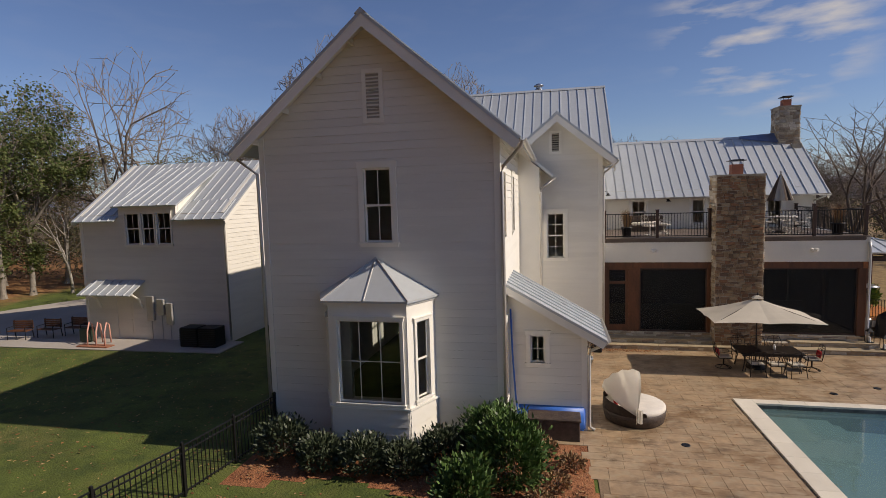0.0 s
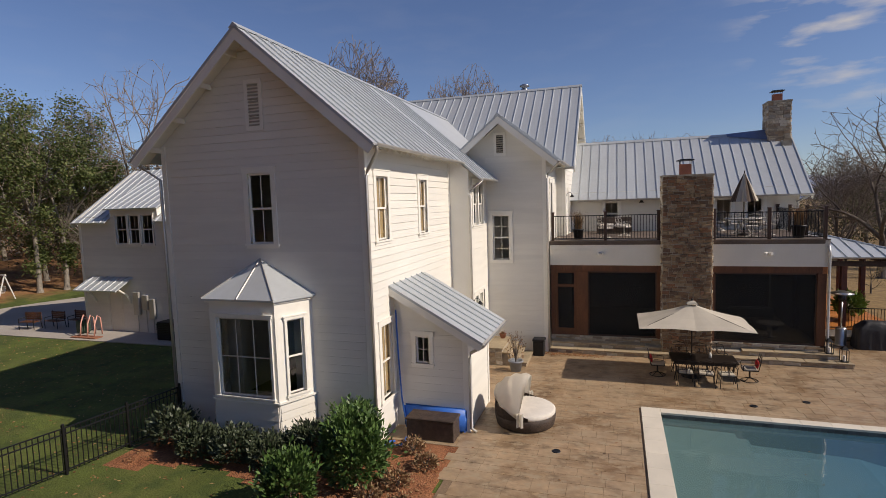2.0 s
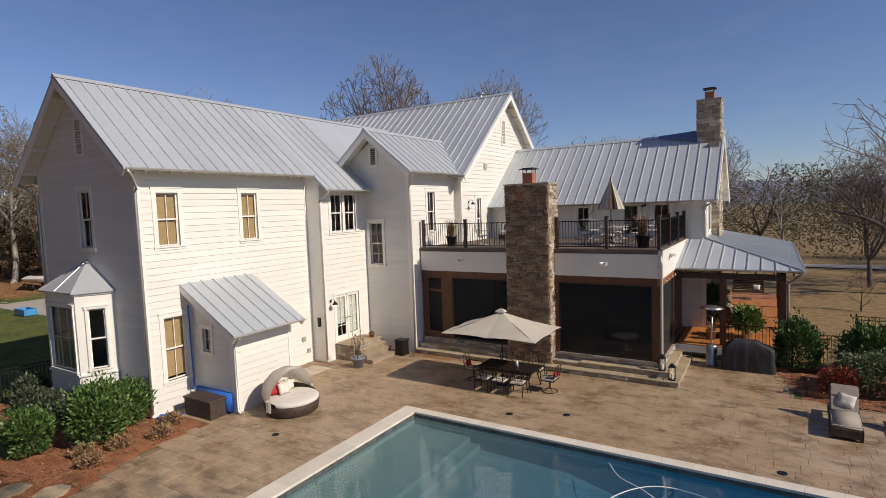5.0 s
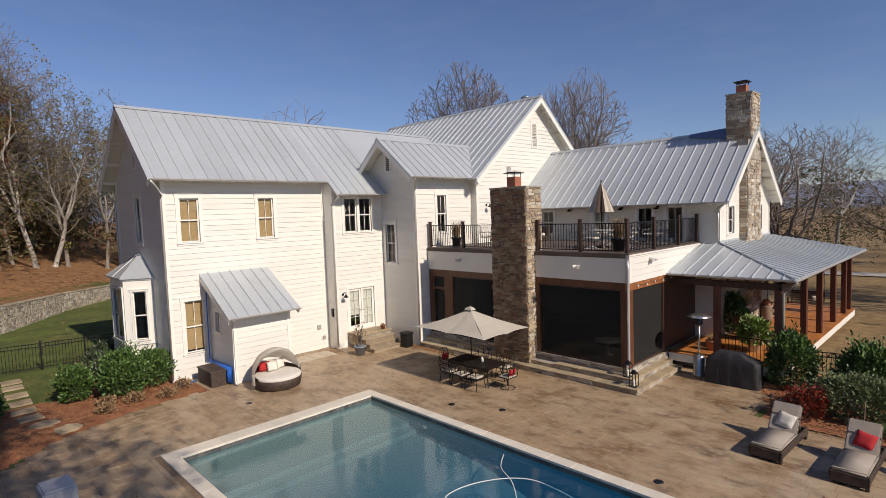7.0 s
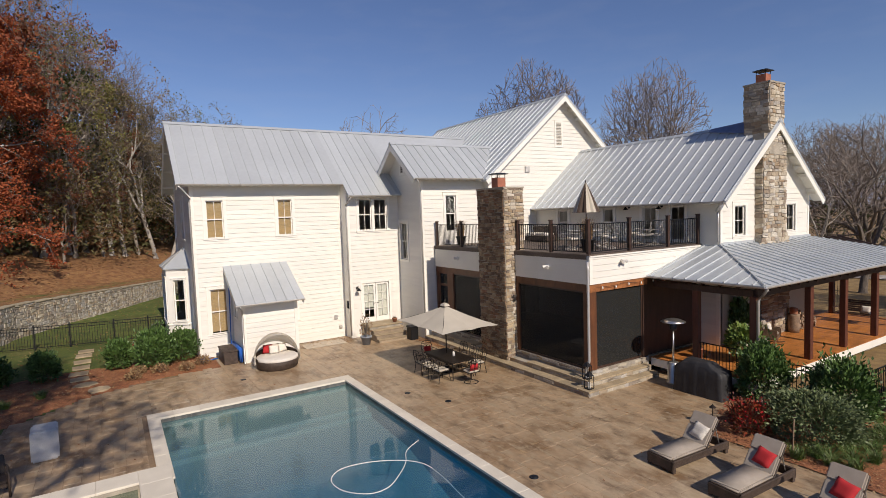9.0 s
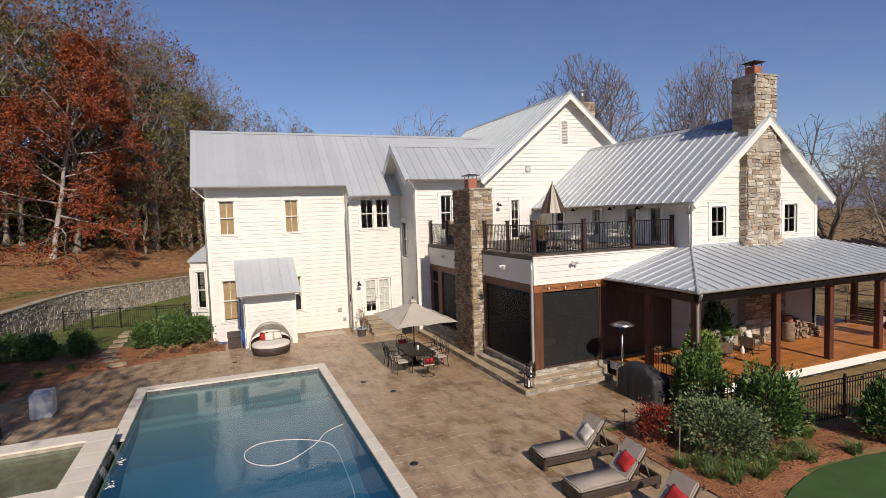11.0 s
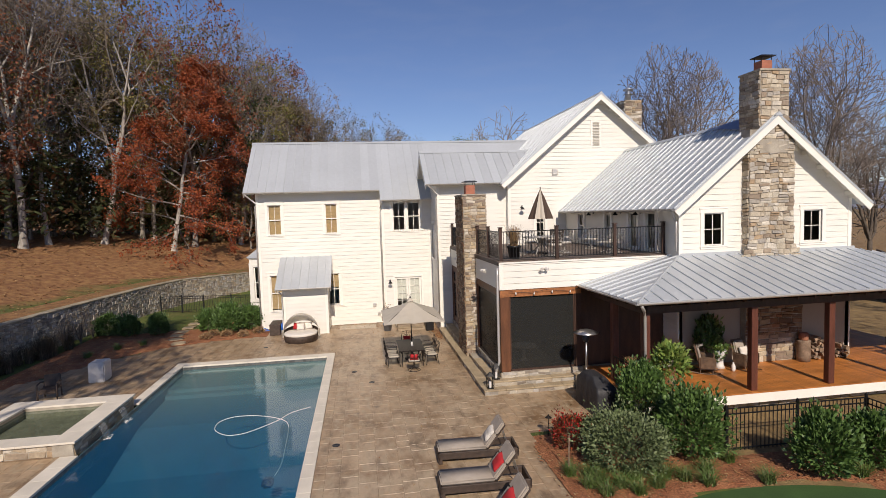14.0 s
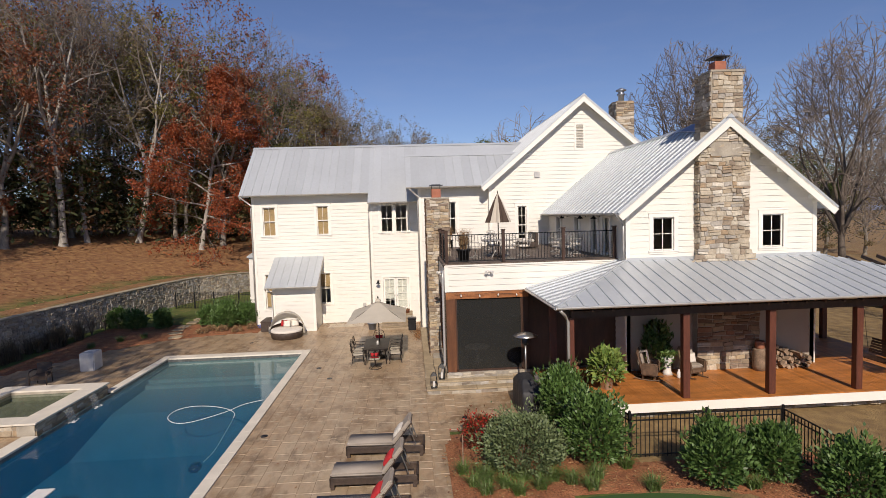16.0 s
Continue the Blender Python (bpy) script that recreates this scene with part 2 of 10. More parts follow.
def mesh_part(name, me, material, parent=None, label="", kind="", smooth=False):
    if material and not me.materials:
        me.materials.append(material)
    if smooth:
        me.polygons.foreach_set("use_smooth", [True] * len(me.polygons))
    ob = new(name, me)
    if parent:
        ob.parent = parent
        ob.matrix_parent_inverse = world_of(parent).inverted()
    return tagged(ob, label, "", "", kind)


def thing(name, label, category, m=None, group="", kind=""):
    """An Empty that holds the parts of a thing."""
    ob = new(name)
    ob.empty_display_size = 0.2
    if m:
        ob.matrix_basis = m
    return tagged(ob, label, category, group, kind)


def box(bm, x0, x1, y0, y1, z0, z1, m=None):
    v = [bm.verts.new((x, y, z)) for z in (z0, z1) for x, y in ((x0, y0), (x1, y0), (x1, y1), (x0, y1))]
    for f in ((3, 2, 1, 0), (4, 5, 6, 7), (0, 1, 5, 4), (1, 2, 6, 5), (2, 3, 7, 6), (3, 0, 4, 7)):
        bm.faces.new([v[i] for i in f])
    if m:
        bmesh.ops.transform(bm, matrix=m, verts=v)
    return v


def prism(bm, poly, off):
    """A polygon of world points, extruded by off."""
    a = [bm.verts.new(p) for p in poly]
    b = [bm.verts.new(Vector(p) + Vector(off)) for p in poly]
    n = len(poly)
    fs = [bm.faces.new(a), bm.faces.new(b[::-1])]
    fs += [bm.faces.new((a[(i + 1) % n], a[i], b[i], b[(i + 1) % n])) for i in range(n)]
    bmesh.ops.recalc_face_normals(bm, faces=fs)


def tube(bm, pts, r, n=8, r2=None):
    """A round bar along points, tapering from r to r2."""
    pts = [Vector(p) for p in pts]
    rings = []
    for i, p in enumerate(pts):
        d = (pts[min(i + 1, len(pts) - 1)] - pts[max(i - 1, 0)]).normalized()
        a = d.cross((0, 0, 1)) if abs(d.z) < 0.95 else d.cross((1, 0, 0))
        a.normalize()
        b = d.cross(a)
        rr = r if r2 is None else r + (r2 - r) * i / (len(pts) - 1)
        rings.append([bm.verts.new(p + rr * (a * math.cos(k * math.tau / n) + b * math.sin(k * math.tau / n))) for k in range(n)])
    for s, t in zip(rings, rings[1:]):
        for k in range(n):
            bm.faces.new((s[k], s[(k + 1) % n], t[(k + 1) % n], t[k]))
    if n > 2:
        bm.faces.new(rings[0][::-1])
        bm.faces.new(rings[-1])


def lathe(bm, prof, n=24, at=(0, 0, 0)):
    """A turned body from (radius, height) pairs."""
    rings = [[bm.verts.new((at[0] + r * math.cos(k * math.tau / n), at[1] + r * math.sin(k * math.tau / n), at[2] + z)) for k in range(n)] for r, z in prof]
    for s, t in zip(rings, rings[1:]):
        for k in range(n):
            bm.faces.new((s[k], s[(k + 1) % n], t[(k + 1) % n], t[k]))
    bm.faces.new(rings[0][::-1])
    bm.faces.new(rings[-1])


def soft_box(bm, x0, x1, y0, y1, z0, z1, r=0.03, m=None, seg=2):
    b2 = bmesh.new()
    box(b2, x0, x1, y0, y1, z0, z1)
    bmesh.ops.bevel(b2, geom=b2.edges[:], offset=r, segments=seg, affect="EDGES")
    if m:
        b2.transform(m)
    tmp = bpy.data.meshes.new("tmp")
    b2.to_mesh(tmp)
    b2.free()
    bm.from_mesh(tmp)
    bpy.data.meshes.remove(tmp)


def one_box(*a):
    bm = bmesh.new()
    box(bm, *a)
    return bm


def frame_of(origin, u):
    """A wall's own axes: x along it (to the right as seen from outside), y inwards, z up."""
    u = Vector((*u, 0)).normalized()
    return Matrix(((u.x, -u.y, 0, origin[0]), (u.y, u.x, 0, origin[1]), (0, 0, 1, 0), (0, 0, 0, 1)))


# ---- building tools ----
COURSE = 0.222


def cells(length, z0, z1, holes):
    """Rectangles that fill a wall face round its openings."""
    us = sorted({0, length, *[h[0] for h in holes], *[h[1] for h in holes]})
    zs = sorted({z0, z1, *[h[2] for h in holes], *[h[3] for h in holes]})
    for a, b in zip(zs, zs[1:]):
        run = None
        for c, d in zip(us, us[1:]):
            mu, mz = (c + d) / 2, (a + b) / 2
            solid = not any(h[0] < mu < h[1] and h[2] < mz < h[3] for h in holes)
            if solid:
                run = (run[0], d) if run else (c, d)
            if run and not solid:
                yield (*run, a, b)
                run = None
        if run:
            yield (*run, a, b)


def wall_core(length, z0, z1, holes, gable):
    """The wall's solid body as one closed mesh with its openings cut through."""
    us = sorted({0, length, *[h[0] for h in holes], *[h[1] for h in holes]})
    zs = sorted({z0, z1, *[h[2] for h in holes], *[h[3] for h in holes]})
    bm, node = bmesh.new(), {}

    def at(i, j, k):
        if (i, j, k) not in node:
            node[(i, j, k)] = bm.verts.new((us[i], 0.16 * k, zs[j]))
        return node[(i, j, k)]

    def solid(i, j):
        if not (0 <= i < len(us) - 1 and 0 <= j < len(zs) - 1):
            return False
        mu, mz = (us[i] + us[i + 1]) / 2, (zs[j] + zs[j + 1]) / 2
        return not any(h[0] < mu < h[1] and h[2] < mz < h[3] for h in holes)

    for i in range(len(us) - 1):
        for j in range(len(zs) - 1):
            if not solid(i, j):
                continue
            bm.faces.new((at(i, j, 0), at(i + 1, j, 0), at(i + 1, j + 1, 0), at(i, j + 1, 0)))
            bm.faces.new((at(i, j, 1), at(i, j + 1, 1), at(i + 1, j + 1, 1), at(i + 1, j, 1)))
            for di, dj, a, b in ((-1, 0, (0, 1), (0, 0)), (1, 0, (1, 0), (1, 1)), (0, -1, (0, 0), (1, 0)), (0, 1, (1, 1), (0, 1))):
                if not solid(i + di, j + dj) and not (gable and dj == 1 and j == len(zs) - 2):
                    p, q = (i + a[0], j + a[1]), (i + b[0], j + b[1])
                    bm.faces.new((at(*p, 0), at(*p, 1), at(*q, 1), at(*q, 0)))
    if gable:
        n, t = len(us), len(zs) - 1
        zt = z1 + gable[0] * gable[1]
        f, b = bm.verts.new((gable[0], 0, zt)), bm.verts.new((gable[0], 0.16, zt))
        bm.faces.new([at(i, t, 0) for i in range(n)] + [f])
        bm.faces.new([b] + [at(i, t, 1) for i in range(n)][::-1])
        bm.faces.new((at(0, t, 0), f, b, at(0, t, 1)))
        bm.faces.new((at(n - 1, t, 0), at(n - 1, t, 1), b, f))
    return bm


def wall(house, origin, u, length, z0, z1, holes=(), gable=None, pieces=True, label="", corner=(True, True), mat=None, courses=True):
    """A framed wall with openings through it, clad in lap boards. gable: (centre, slope) of a roof over it."""
    m = frame_of(origin, u)
    bm = wall_core(length, z0, z1, holes, gable)
    bm.transform(m)
    ob = part("wall", bm, mat or M_SIDING, house, label)
    if not courses:
        return ob, m
    top = z1 + (gable[0] * gable[1] if gable else 0)
    joined = bmesh.new()
    z = z0
    while z < top - 0.02:
        cuts = sorted({z, min(z + COURSE, top), *[h[k] for h in holes for k in (2, 3) if z < h[k] < z + COURSE], *([z1] if gable and z < z1 < z + COURSE else [])})
        for lo, hi in zip(cuts, cuts[1:]):
            if hi - lo < 0.01:
                continue
            mid = (lo + hi) / 2
            spans = [(0.0, length)]
            for h in holes:
                if h[2] < mid < h[3]:
                    spans = [s for a, b in spans for s in ((a, min(b, h[0])), (max(a, h[1]), b)) if s[1] - s[0] > 0.01]
            for a, b in spans:
                a0, b0, a1, b1 = a, b, a, b
                if gable and lo >= z1 - 1e-6:
                    gc, gs = gable
                    f = lambda t: ((t - z1) / gs)
                    a0, a1 = max(a, f(lo)), max(a, f(hi))
                    b0, b1 = min(b, 2 * gc - f(lo)), min(b, 2 * gc - f(hi))
                    if b0 - a0 < 0.02:
                        continue
                    b1 = max(b1, a1 + 0.005)
                hi_ = hi - 0.009 if hi - z > COURSE - 0.001 and hi < top - 0.03 else hi
                d0, d1 = [0.006 + 0.019 * (1 - (t - z) / COURSE) for t in (lo, hi_)]
                b2 = bmesh.new() if pieces else joined
                v = [b2.verts.new(p) for p in ((a0, -d0, lo), (b0, -d0, lo), (b1, -d1, hi_), (a1, -d1, hi_), (a0, 0, lo), (b0, 0, lo), (b1, 0, hi_), (a1, 0, hi_))]
                for q in ((0, 1, 2, 3), (4, 5, 1, 0), (3, 2, 6, 7), (0, 3, 7, 4), (1, 5, 6, 2)):
                    b2.faces.new([v[i] for i in q])
                if pieces:
                    b2.transform(m)
                    part("board", b2, M_SIDING, ob)
        z += COURSE
    if not pieces:
        joined.transform(m)
        part("siding", joined, M_SIDING, ob, kind="stuff")
    else:
        joined.free()
    # corner boards
    for side, on in zip((0, length), corner):
        if on:
            bm = bmesh.new()
            s = 1 if side == 0 else -1
            x0, x1 = sorted((side - s * 0.03, side + s * 0.12))
            box(bm, x0, x1, -0.042, 0.01, z0, z1)
            bm.transform(m)
            part("corner_board", bm, M_TRIM, ob)
    return ob, m


def window(house, m, u0, u1, z0, z1, cols=2, rows=1, double=True, blind=0.0, trim=0.15, head=0.15, name="window", label="", side_by_side=1):
    """A framed window set in its wall's opening: casing, sill, sashes, glazing bars and panes."""
    bm = bmesh.new()
    box(bm, u0 - trim, u0, -0.05, 0.0, z0, z1)
    box(bm, u1, u1 + trim, -0.05, 0.0, z0, z1)
    box(bm, u0 - trim - 0.02, u1 + trim + 0.02, -0.054, 0.0, z1, z1 + head)
    box(bm, u0 - trim - 0.04, u1 + trim + 0.04, -0.07, 0.0, z1 + head, z1 + head + 0.03)
    bm.transform(m)
    top = part(name, bm, M_TRIM, house, label)
    bm = bmesh.new()
    box(bm, u0 - trim - 0.03, u1 + trim + 0.03, -0.075, 0.10, z0 - 0.05, z0)
    box(bm, u0 - trim, u1 + trim, -0.04, 0.0, z0 - 0.13, z0 - 0.05)
    bm.transform(m)
    part("sill", bm, M_TRIM, top)
    post = 0.15 if side_by_side > 1 else 0.0
    width = (u1 - u0 - post * (side_by_side - 1)) / side_by_side
    for k in range(1, side_by_side):
        bm = bmesh.new()
        x = u0 + k * (width + post) - post
        box(bm, x, x + post, -0.048, 0.10, z0, z1)
        bm.transform(m)
        part("mullion", bm, M_TRIM, top)
    for k in range(side_by_side):
        a, b = u0 + k * (width + post), u0 + (k + 1) * width + k * post
        half = (z0 + z1) / 2
        for lo, hi, dy in (((z0, half + 0.02, 0.065), (half - 0.02, z1, 0.035)) if double else ((z0, z1, 0.04),)):
            bm = bmesh.new()
            fr = 0.05
            box(bm, a, a + fr, dy, dy + 0.035, lo, hi)
            box(bm, b - fr, b, dy, dy + 0.035, lo, hi)
            box(bm, a + fr, b - fr, dy, dy + 0.035, lo, lo + fr)
            box(bm, a + fr, b - fr, dy, dy + 0.035, hi - fr, hi)
            for i in range(1, cols):
                x = a + (b - a) * i / cols
                box(bm, x - 0.011, x + 0.011, dy + 0.006, dy + 0.03, lo + fr, hi - fr)
            for j in range(1, rows):
                zz = lo + (hi - lo) * j / rows
                box(bm, a + fr, b - fr, dy + 0.006, dy + 0.03, zz - 0.011, zz + 0.011)
            bm.transform(m)
            part("sash", bm, M_TRIM, top)
            bm = bmesh.new()
            bm.faces.new([bm.verts.new(p) for p in ((a + fr - 0.005, dy + 0.017, lo + fr - 0.005), (b - fr + 0.005, dy + 0.017, lo + fr - 0.005), (b - fr + 0.005, dy + 0.017, hi - fr + 0.005), (a + fr - 0.005, dy + 0.017, hi - fr + 0.005))])
            bm.transform(m)
            part("pane", bm, M_GLASS, top)
    if blind:
        bm = bmesh.new()
        n = 30
        for i in range(n):
            zz = z1 - (z1 - z0) * blind * (i + 0.5) / n
            h = (z1 - z0) * blind / n
            box(bm, u0 + 0.02, u1 - 0.02, 0.125, 0.135, zz - h * 0.47, zz + h * 0.47, Matrix.Translation((0, 0, 0)))
        bm.transform(m)
        part("blind", bm, M_CURTAIN, top)
    return top


def vent(house, m, u0, u1, z0, z1):
    """A louvred gable vent in its casing."""
    bm = bmesh.new()
    for q in ((u0 - 0.11, u0, z0 - 0.11, z1 + 0.11), (u1, u1 + 0.11, z0 - 0.11, z1 + 0.11), (u0, u1, z1, z1 + 0.11), (u0, u1, z0 - 0.11, z0)):
        box(bm, q[0], q[1], -0.045, 0, q[2], q[3])
    bm.transform(m)
    v = part("gable_vent", bm, M_TRIM, house)
    k = int((z1 - z0) / 0.085)
    for i in range(k):
        bm = bmesh.new()
        zz = z0 + (i + 0.5) * (z1 - z0) / k
        box(bm, u0, u1, -0.008, 0.008, -0.036, 0.036, Matrix.Translation((0, -0.02, zz)) @ Matrix.Rotation(radians(-38), 4, "X"))
        bm.transform(m)
        part("slat", bm, M_LOUVRE, v)
    # near-black sheet on the wall: the hollow's darkness behind the slats, painted
    bm = bmesh.new()
    box(bm, u0, u1, -0.003, -0.001, z0, z1)
    bm.transform(m)
    part("painted_hollow", bm, M_HOLLOW, v)


def clip_line(poly, o, d, nrm):
    """Where the line o + t d crosses a convex polygon."""
    ts = []
    k = len(poly)
    for i in range(k):
        a, b = poly[i], poly[(i + 1) % k]
        e = b - a
        den = d.cross(e).dot(nrm)
        if abs(den) < 1e-9:
            continue
        t = (a - o).cross(e).dot(nrm) / den
        s = (a - o).cross(d).dot(nrm) / den
        if -1e-6 <= s <= 1 + 1e-6:
            ts.append(t)
    return (min(ts), max(ts)) if len(ts) > 1 else None


def half_plane(poly, o, n):
    """The part of a polygon on the side of o that n points to."""
    out = []
    for a, b in zip(poly, poly[1:] + poly[:1]):
        da, db = (a - o).dot(n), (b - o).dot(n)
        if da >= -1e-6:
            out.append(a)
        if (da > 1e-6) != (db > 1e-6) and abs(da - db) > 1e-9 and min(abs(da), abs(db)) > 1e-6:
            out.append(a.lerp(b, da / (da - db)))
    return out


def roof(house, poly, pitch=0.5, seams=True, thick=0.07, name="roof", start=0.25, mat=None):
    """A sheet-metal slope with standing seams; the polygon's first edge is its eave."""
    poly = [Vector(p) for p in poly]
    nrm = (poly[1] - poly[0]).cross(poly[2] - poly[0]).normalized()
    if nrm.z < 0:
        nrm = -nrm
    bm = bmesh.new()
    prism(bm, [tuple(p - nrm * 0.012) for p in poly], -nrm * (thick - 0.012))
    ob = part(name, bm, mat or M_ROOF, house)
    e = (poly[1] - poly[0]).normalized()
    up = nrm.cross(e)
    if up.z < 0:
        up = -up
    lo = min((p - poly[0]).dot(e) for p in poly)
    hi = max((p - poly[0]).dot(e) for p in poly)
    s = lo + start
    cuts = [lo] + ([s + k * pitch for k in range(int((hi - 0.05 - s) / pitch) + 1)] if seams else []) + [hi]
    for c0, c1 in zip(cuts, cuts[1:]):
        pan = half_plane(half_plane(poly, poly[0] + e * c0, e), poly[0] + e * c1, -e)
        if len(pan) > 2:
            bm = bmesh.new()
            prism(bm, [tuple(p) for p in pan], -nrm * 0.010)
            part("roof_pan", bm, mat or M_ROOF, ob)
    while seams and s < hi - 0.05:
        hit = clip_line(poly, poly[0] + e * s, up, nrm)
        s += pitch
        if not hit or hit[1] - hit[0] < 0.1:
            continue
        bm = bmesh.new()
        a, b = poly[0] + e * (s - pitch) + up * hit[0], poly[0] + e * (s - pitch) + up * hit[1]
        w = e * 0.014
        prism(bm, [tuple(a - w), tuple(a + w), tuple(b + w), tuple(b - w)], nrm * 0.042)
        part("seam", bm, mat or M_ROOF, ob)
    return ob


def bar(house, name, a, b, w, h, material, up=(0, 0, 1), label=""):
    """A straight board from a to b, w wide and h high, with its top along the line."""
    a, b = Vector(a), Vector(b)
    d = (b - a).normalized()
    side = d.cross(Vector(up)).normalized()
    vert = side.cross(d)
    bm = bmesh.new()
    prism(bm, [tuple(a - side * w / 2), tuple(a + side * w / 2), tuple(a + side * w / 2 - vert * h), tuple(a - side * w / 2 - vert * h)], b - a)
    return part(name, bm, material, house, label)


def gutter(house, a, b, r=0.075):
    a, b = Vector(a), Vector(b)
    d = (b - a).normalized()
    side = d.cross((0, 0, 1))
    bm = bmesh.new()
    outer = [side * r * math.cos(t) + Vector((0, 0, r * math.sin(t))) for t in [math.pi + math.pi * k / 8 for k in range(9)]]
    inner = [v * 0.9 for v in outer[::-1]]
    prism(bm, [tuple(a + v) for v in outer + inner], b - a)
    return part("gutter", bm, M_GUTTER, house)


def downspout(house, pts, r=0.045):
    bm = bmesh.new()
    tube(bm, pts, r, 8)
    return part("downspout", bm, M_GUTTER, house, smooth=True)


# ---- the house ----
house = thing("house", "white two-storey lap-sided farmhouse with grey standing-seam metal roofs", "house", pose(-1, 24, 0))
S = 0.82
# south wing: gable front and its east side
SA = 0.853
AX0, AX1, AY, AR = -6.40, 0.18, 12.95, -3.11
aw = AX1 - AX0
win_g = (-AX0 - 3.43, -AX0 - 2.67, 5.56, 7.53)
bay_hole = (-AX0 - 4.0, -AX0 - 2.2, 1.2, 3.4)
w_a, m_a = wall(house, (AX0, AY), (1, 0), aw, 0.0, 8.46, [win_g, bay_hole], (aw / 2, SA))
window(house, m_a, *win_g, cols=2, rows=1)
vent(house, m_a, -AX0 - 3.25, -AX0 - 2.90, 8.82, 9.98)
ea = [(13.57, 14.32, 5.57, 7.34), (16.86, 17.57, 5.57, 7.34), (13.52, 14.28, 1.05, 3.18), (16.88, 17.54, 1.25, 3.15)]
h_e = [(a - AY, b - AY, c, d) for a, b, c, d in ea]
w_e, m_e = wall(house, (AX1, AY), (0, 1), 20.2 - AY, 0.0, 8.35, h_e)
for i, h in enumerate(h_e):
    window(house, m_e, *h, cols=2, rows=1, blind=(1.0, 1.0, 0.95, 0.45)[i])
wall(house, (AX0, 30.0), (0, -1), 30.0 - AY, 0.0, 8.35, pieces=False)
# stepped-out stair bay with the french doors
EX = 0.95
bm = bmesh.new()
prism(bm, [(AX1, 20.165, 0), (EX - 0.004, 20.165, 0), (EX - 0.004, 20.165, 7.79), (AX1, 20.165, 8.42)], (0, 0.15, 0))
part("wall", bm, M_TRIM, house)
tw, fd = (20.85 - 20.2, 22.45 - 20.2, 5.62, 7.28), (20.85 - 20.2, 22.42 - 20.2, 0.72, 2.82)
w_b, m_b = wall(house, (EX, 20.2), (0, 1), 2.98, 0.0, 7.80, [tw, fd], corner=(True, False))
window(house, m_b, *tw, cols=2, rows=1, side_by_side=2)
# cross gable
BX1, BY, BC = 3.52, 23.16, 1.68
wb = (1.23 - EX, 1.96 - EX, 3.98, 5.94)
m_s = frame_of((EX, BY), (1, 0))
w_s, m_s = wall(house, (EX, BY), (1, 0), BX1 - EX, 0.0, 8.42, [wb], courses=True, corner=(False, True))
bm = bmesh.new()
prism(bm, [(EX, BY, 8.42), (BX1, BY, 8.42), (BC, BY, 8.42 + S * (BX1 - BC)), (EX, BY, 8.42 + S * (BX1 - BC) - S * (BC - EX))], (0, 0.16, 0))
part("gable_wall", bm, M_SIDING, w_s)
bm = bmesh.new()
prism(bm, [(-0.06, BY, 8.70), (EX, BY, 7.85), (EX, BY, 9.50)], (0, 0.16, 0))
part("gable_wall", bm, M_SIDING, w_s)
window(house, m_s, *wb, cols=2, rows=2)
vent(house, m_s, 1.46 - EX, 1.76 - EX, 8.60, 9.36)
we = (24.62 - BY, 25.25 - BY, 5.42, 7.30)
w_be, m_be = wall(house, (BX1, BY), (0, 1), 4.0, 0.0, 8.42, [we])
window(house, m_be, *we, cols=2, rows=1)
# main block, running west
CX, CY0, CY1, CR = 3.95, 27.12, 37.74, 32.43
SC = 0.842
wc = [(28.70 - CY0, 29.20 - CY0, 4.80, 6.95)]
w_c, m_c = wall(house, (CX, CY0), (0, 1), CY1 - CY0, 0.0, 8.50, wc, ((CY1 - CY0) / 2, SC), pieces=False)
window(house, m_c, *wc[0], cols=2, rows=2)
vent(house, m_c, 32.12 - CY0, 32.52 - CY0, 10.12, 11.42)
wall(house, (-9.0, CY1), (0, -1), CY1 - CY0, 0.0, 8.50, (), ((CY1 - CY0) / 2, SC), pieces=False)
wall(house, (-9.0, CY0), (1, 0), CX + 9.0, 0.0, 8.5, pieces=False)
wall(house, (CX, CY1), (-1, 0), CX + 9.0, 0.0, 8.5, pieces=False)
# east block over the porch
DX, DY0, DY1, DR = 14.77, 30.48, 37.72, 34.10
wd = [(31.48 - DY0, 32.27 - DY0, 5.04, 6.26), (35.65 - DY0, 36.45 - DY0, 5.04, 6.26)]
w_d, m_d = wall(house, (DX, DY0), (0, 1), DY1 - DY0, 4.5, 6.85, wd, ((DY1 - DY0) / 2, S), pieces=True)
# taupe paint taken darker, with part of the porch's shade in its colour
M_SHADED_TAUPE = pbr("shaded_taupe_porch_paint", (0.34, 0.30, 0.245), 0.6, var=0.04, scale=1.2, fine=25, bump=0.05)
wall(house, (DX, DY0), (0, 1), DY1 - DY0, 0.55, 4.5, corner=(True, False), courses=False, mat=M_SHADED_TAUPE, label="taupe wall under the porch roof, part of its shade painted in")
for h in wd:
    window(house, m_d, *h, cols=2, rows=2, double=False)
ws = [(5.75 - CX, 6.45 - CX, 5.05, 6.30), (8.86 - CX, 9.46 - CX, 5.02, 6.30), (11.15 - CX, 11.85 - CX, 4.85, 6.32), (12.55 - CX, 13.25 - CX, 4.85, 6.32)]
# warm light bounced off the deck is painted in by the cream colour
w_ds, m_ds = wall(house, (CX, DY0 - 0.02), (1, 0), DX - CX, 4.3, 6.85, ws, pieces=False, corner=(False, True), courses=False, mat=M_BOX)
for i, h in enumerate(ws):
    window(house, m_ds, *h, cols=2, rows=1 if i < 2 else 2, double=i < 2)
wall(house, (DX, DY1), (-1, 0), DX - CX, 0.55, 6.85, pieces=False)
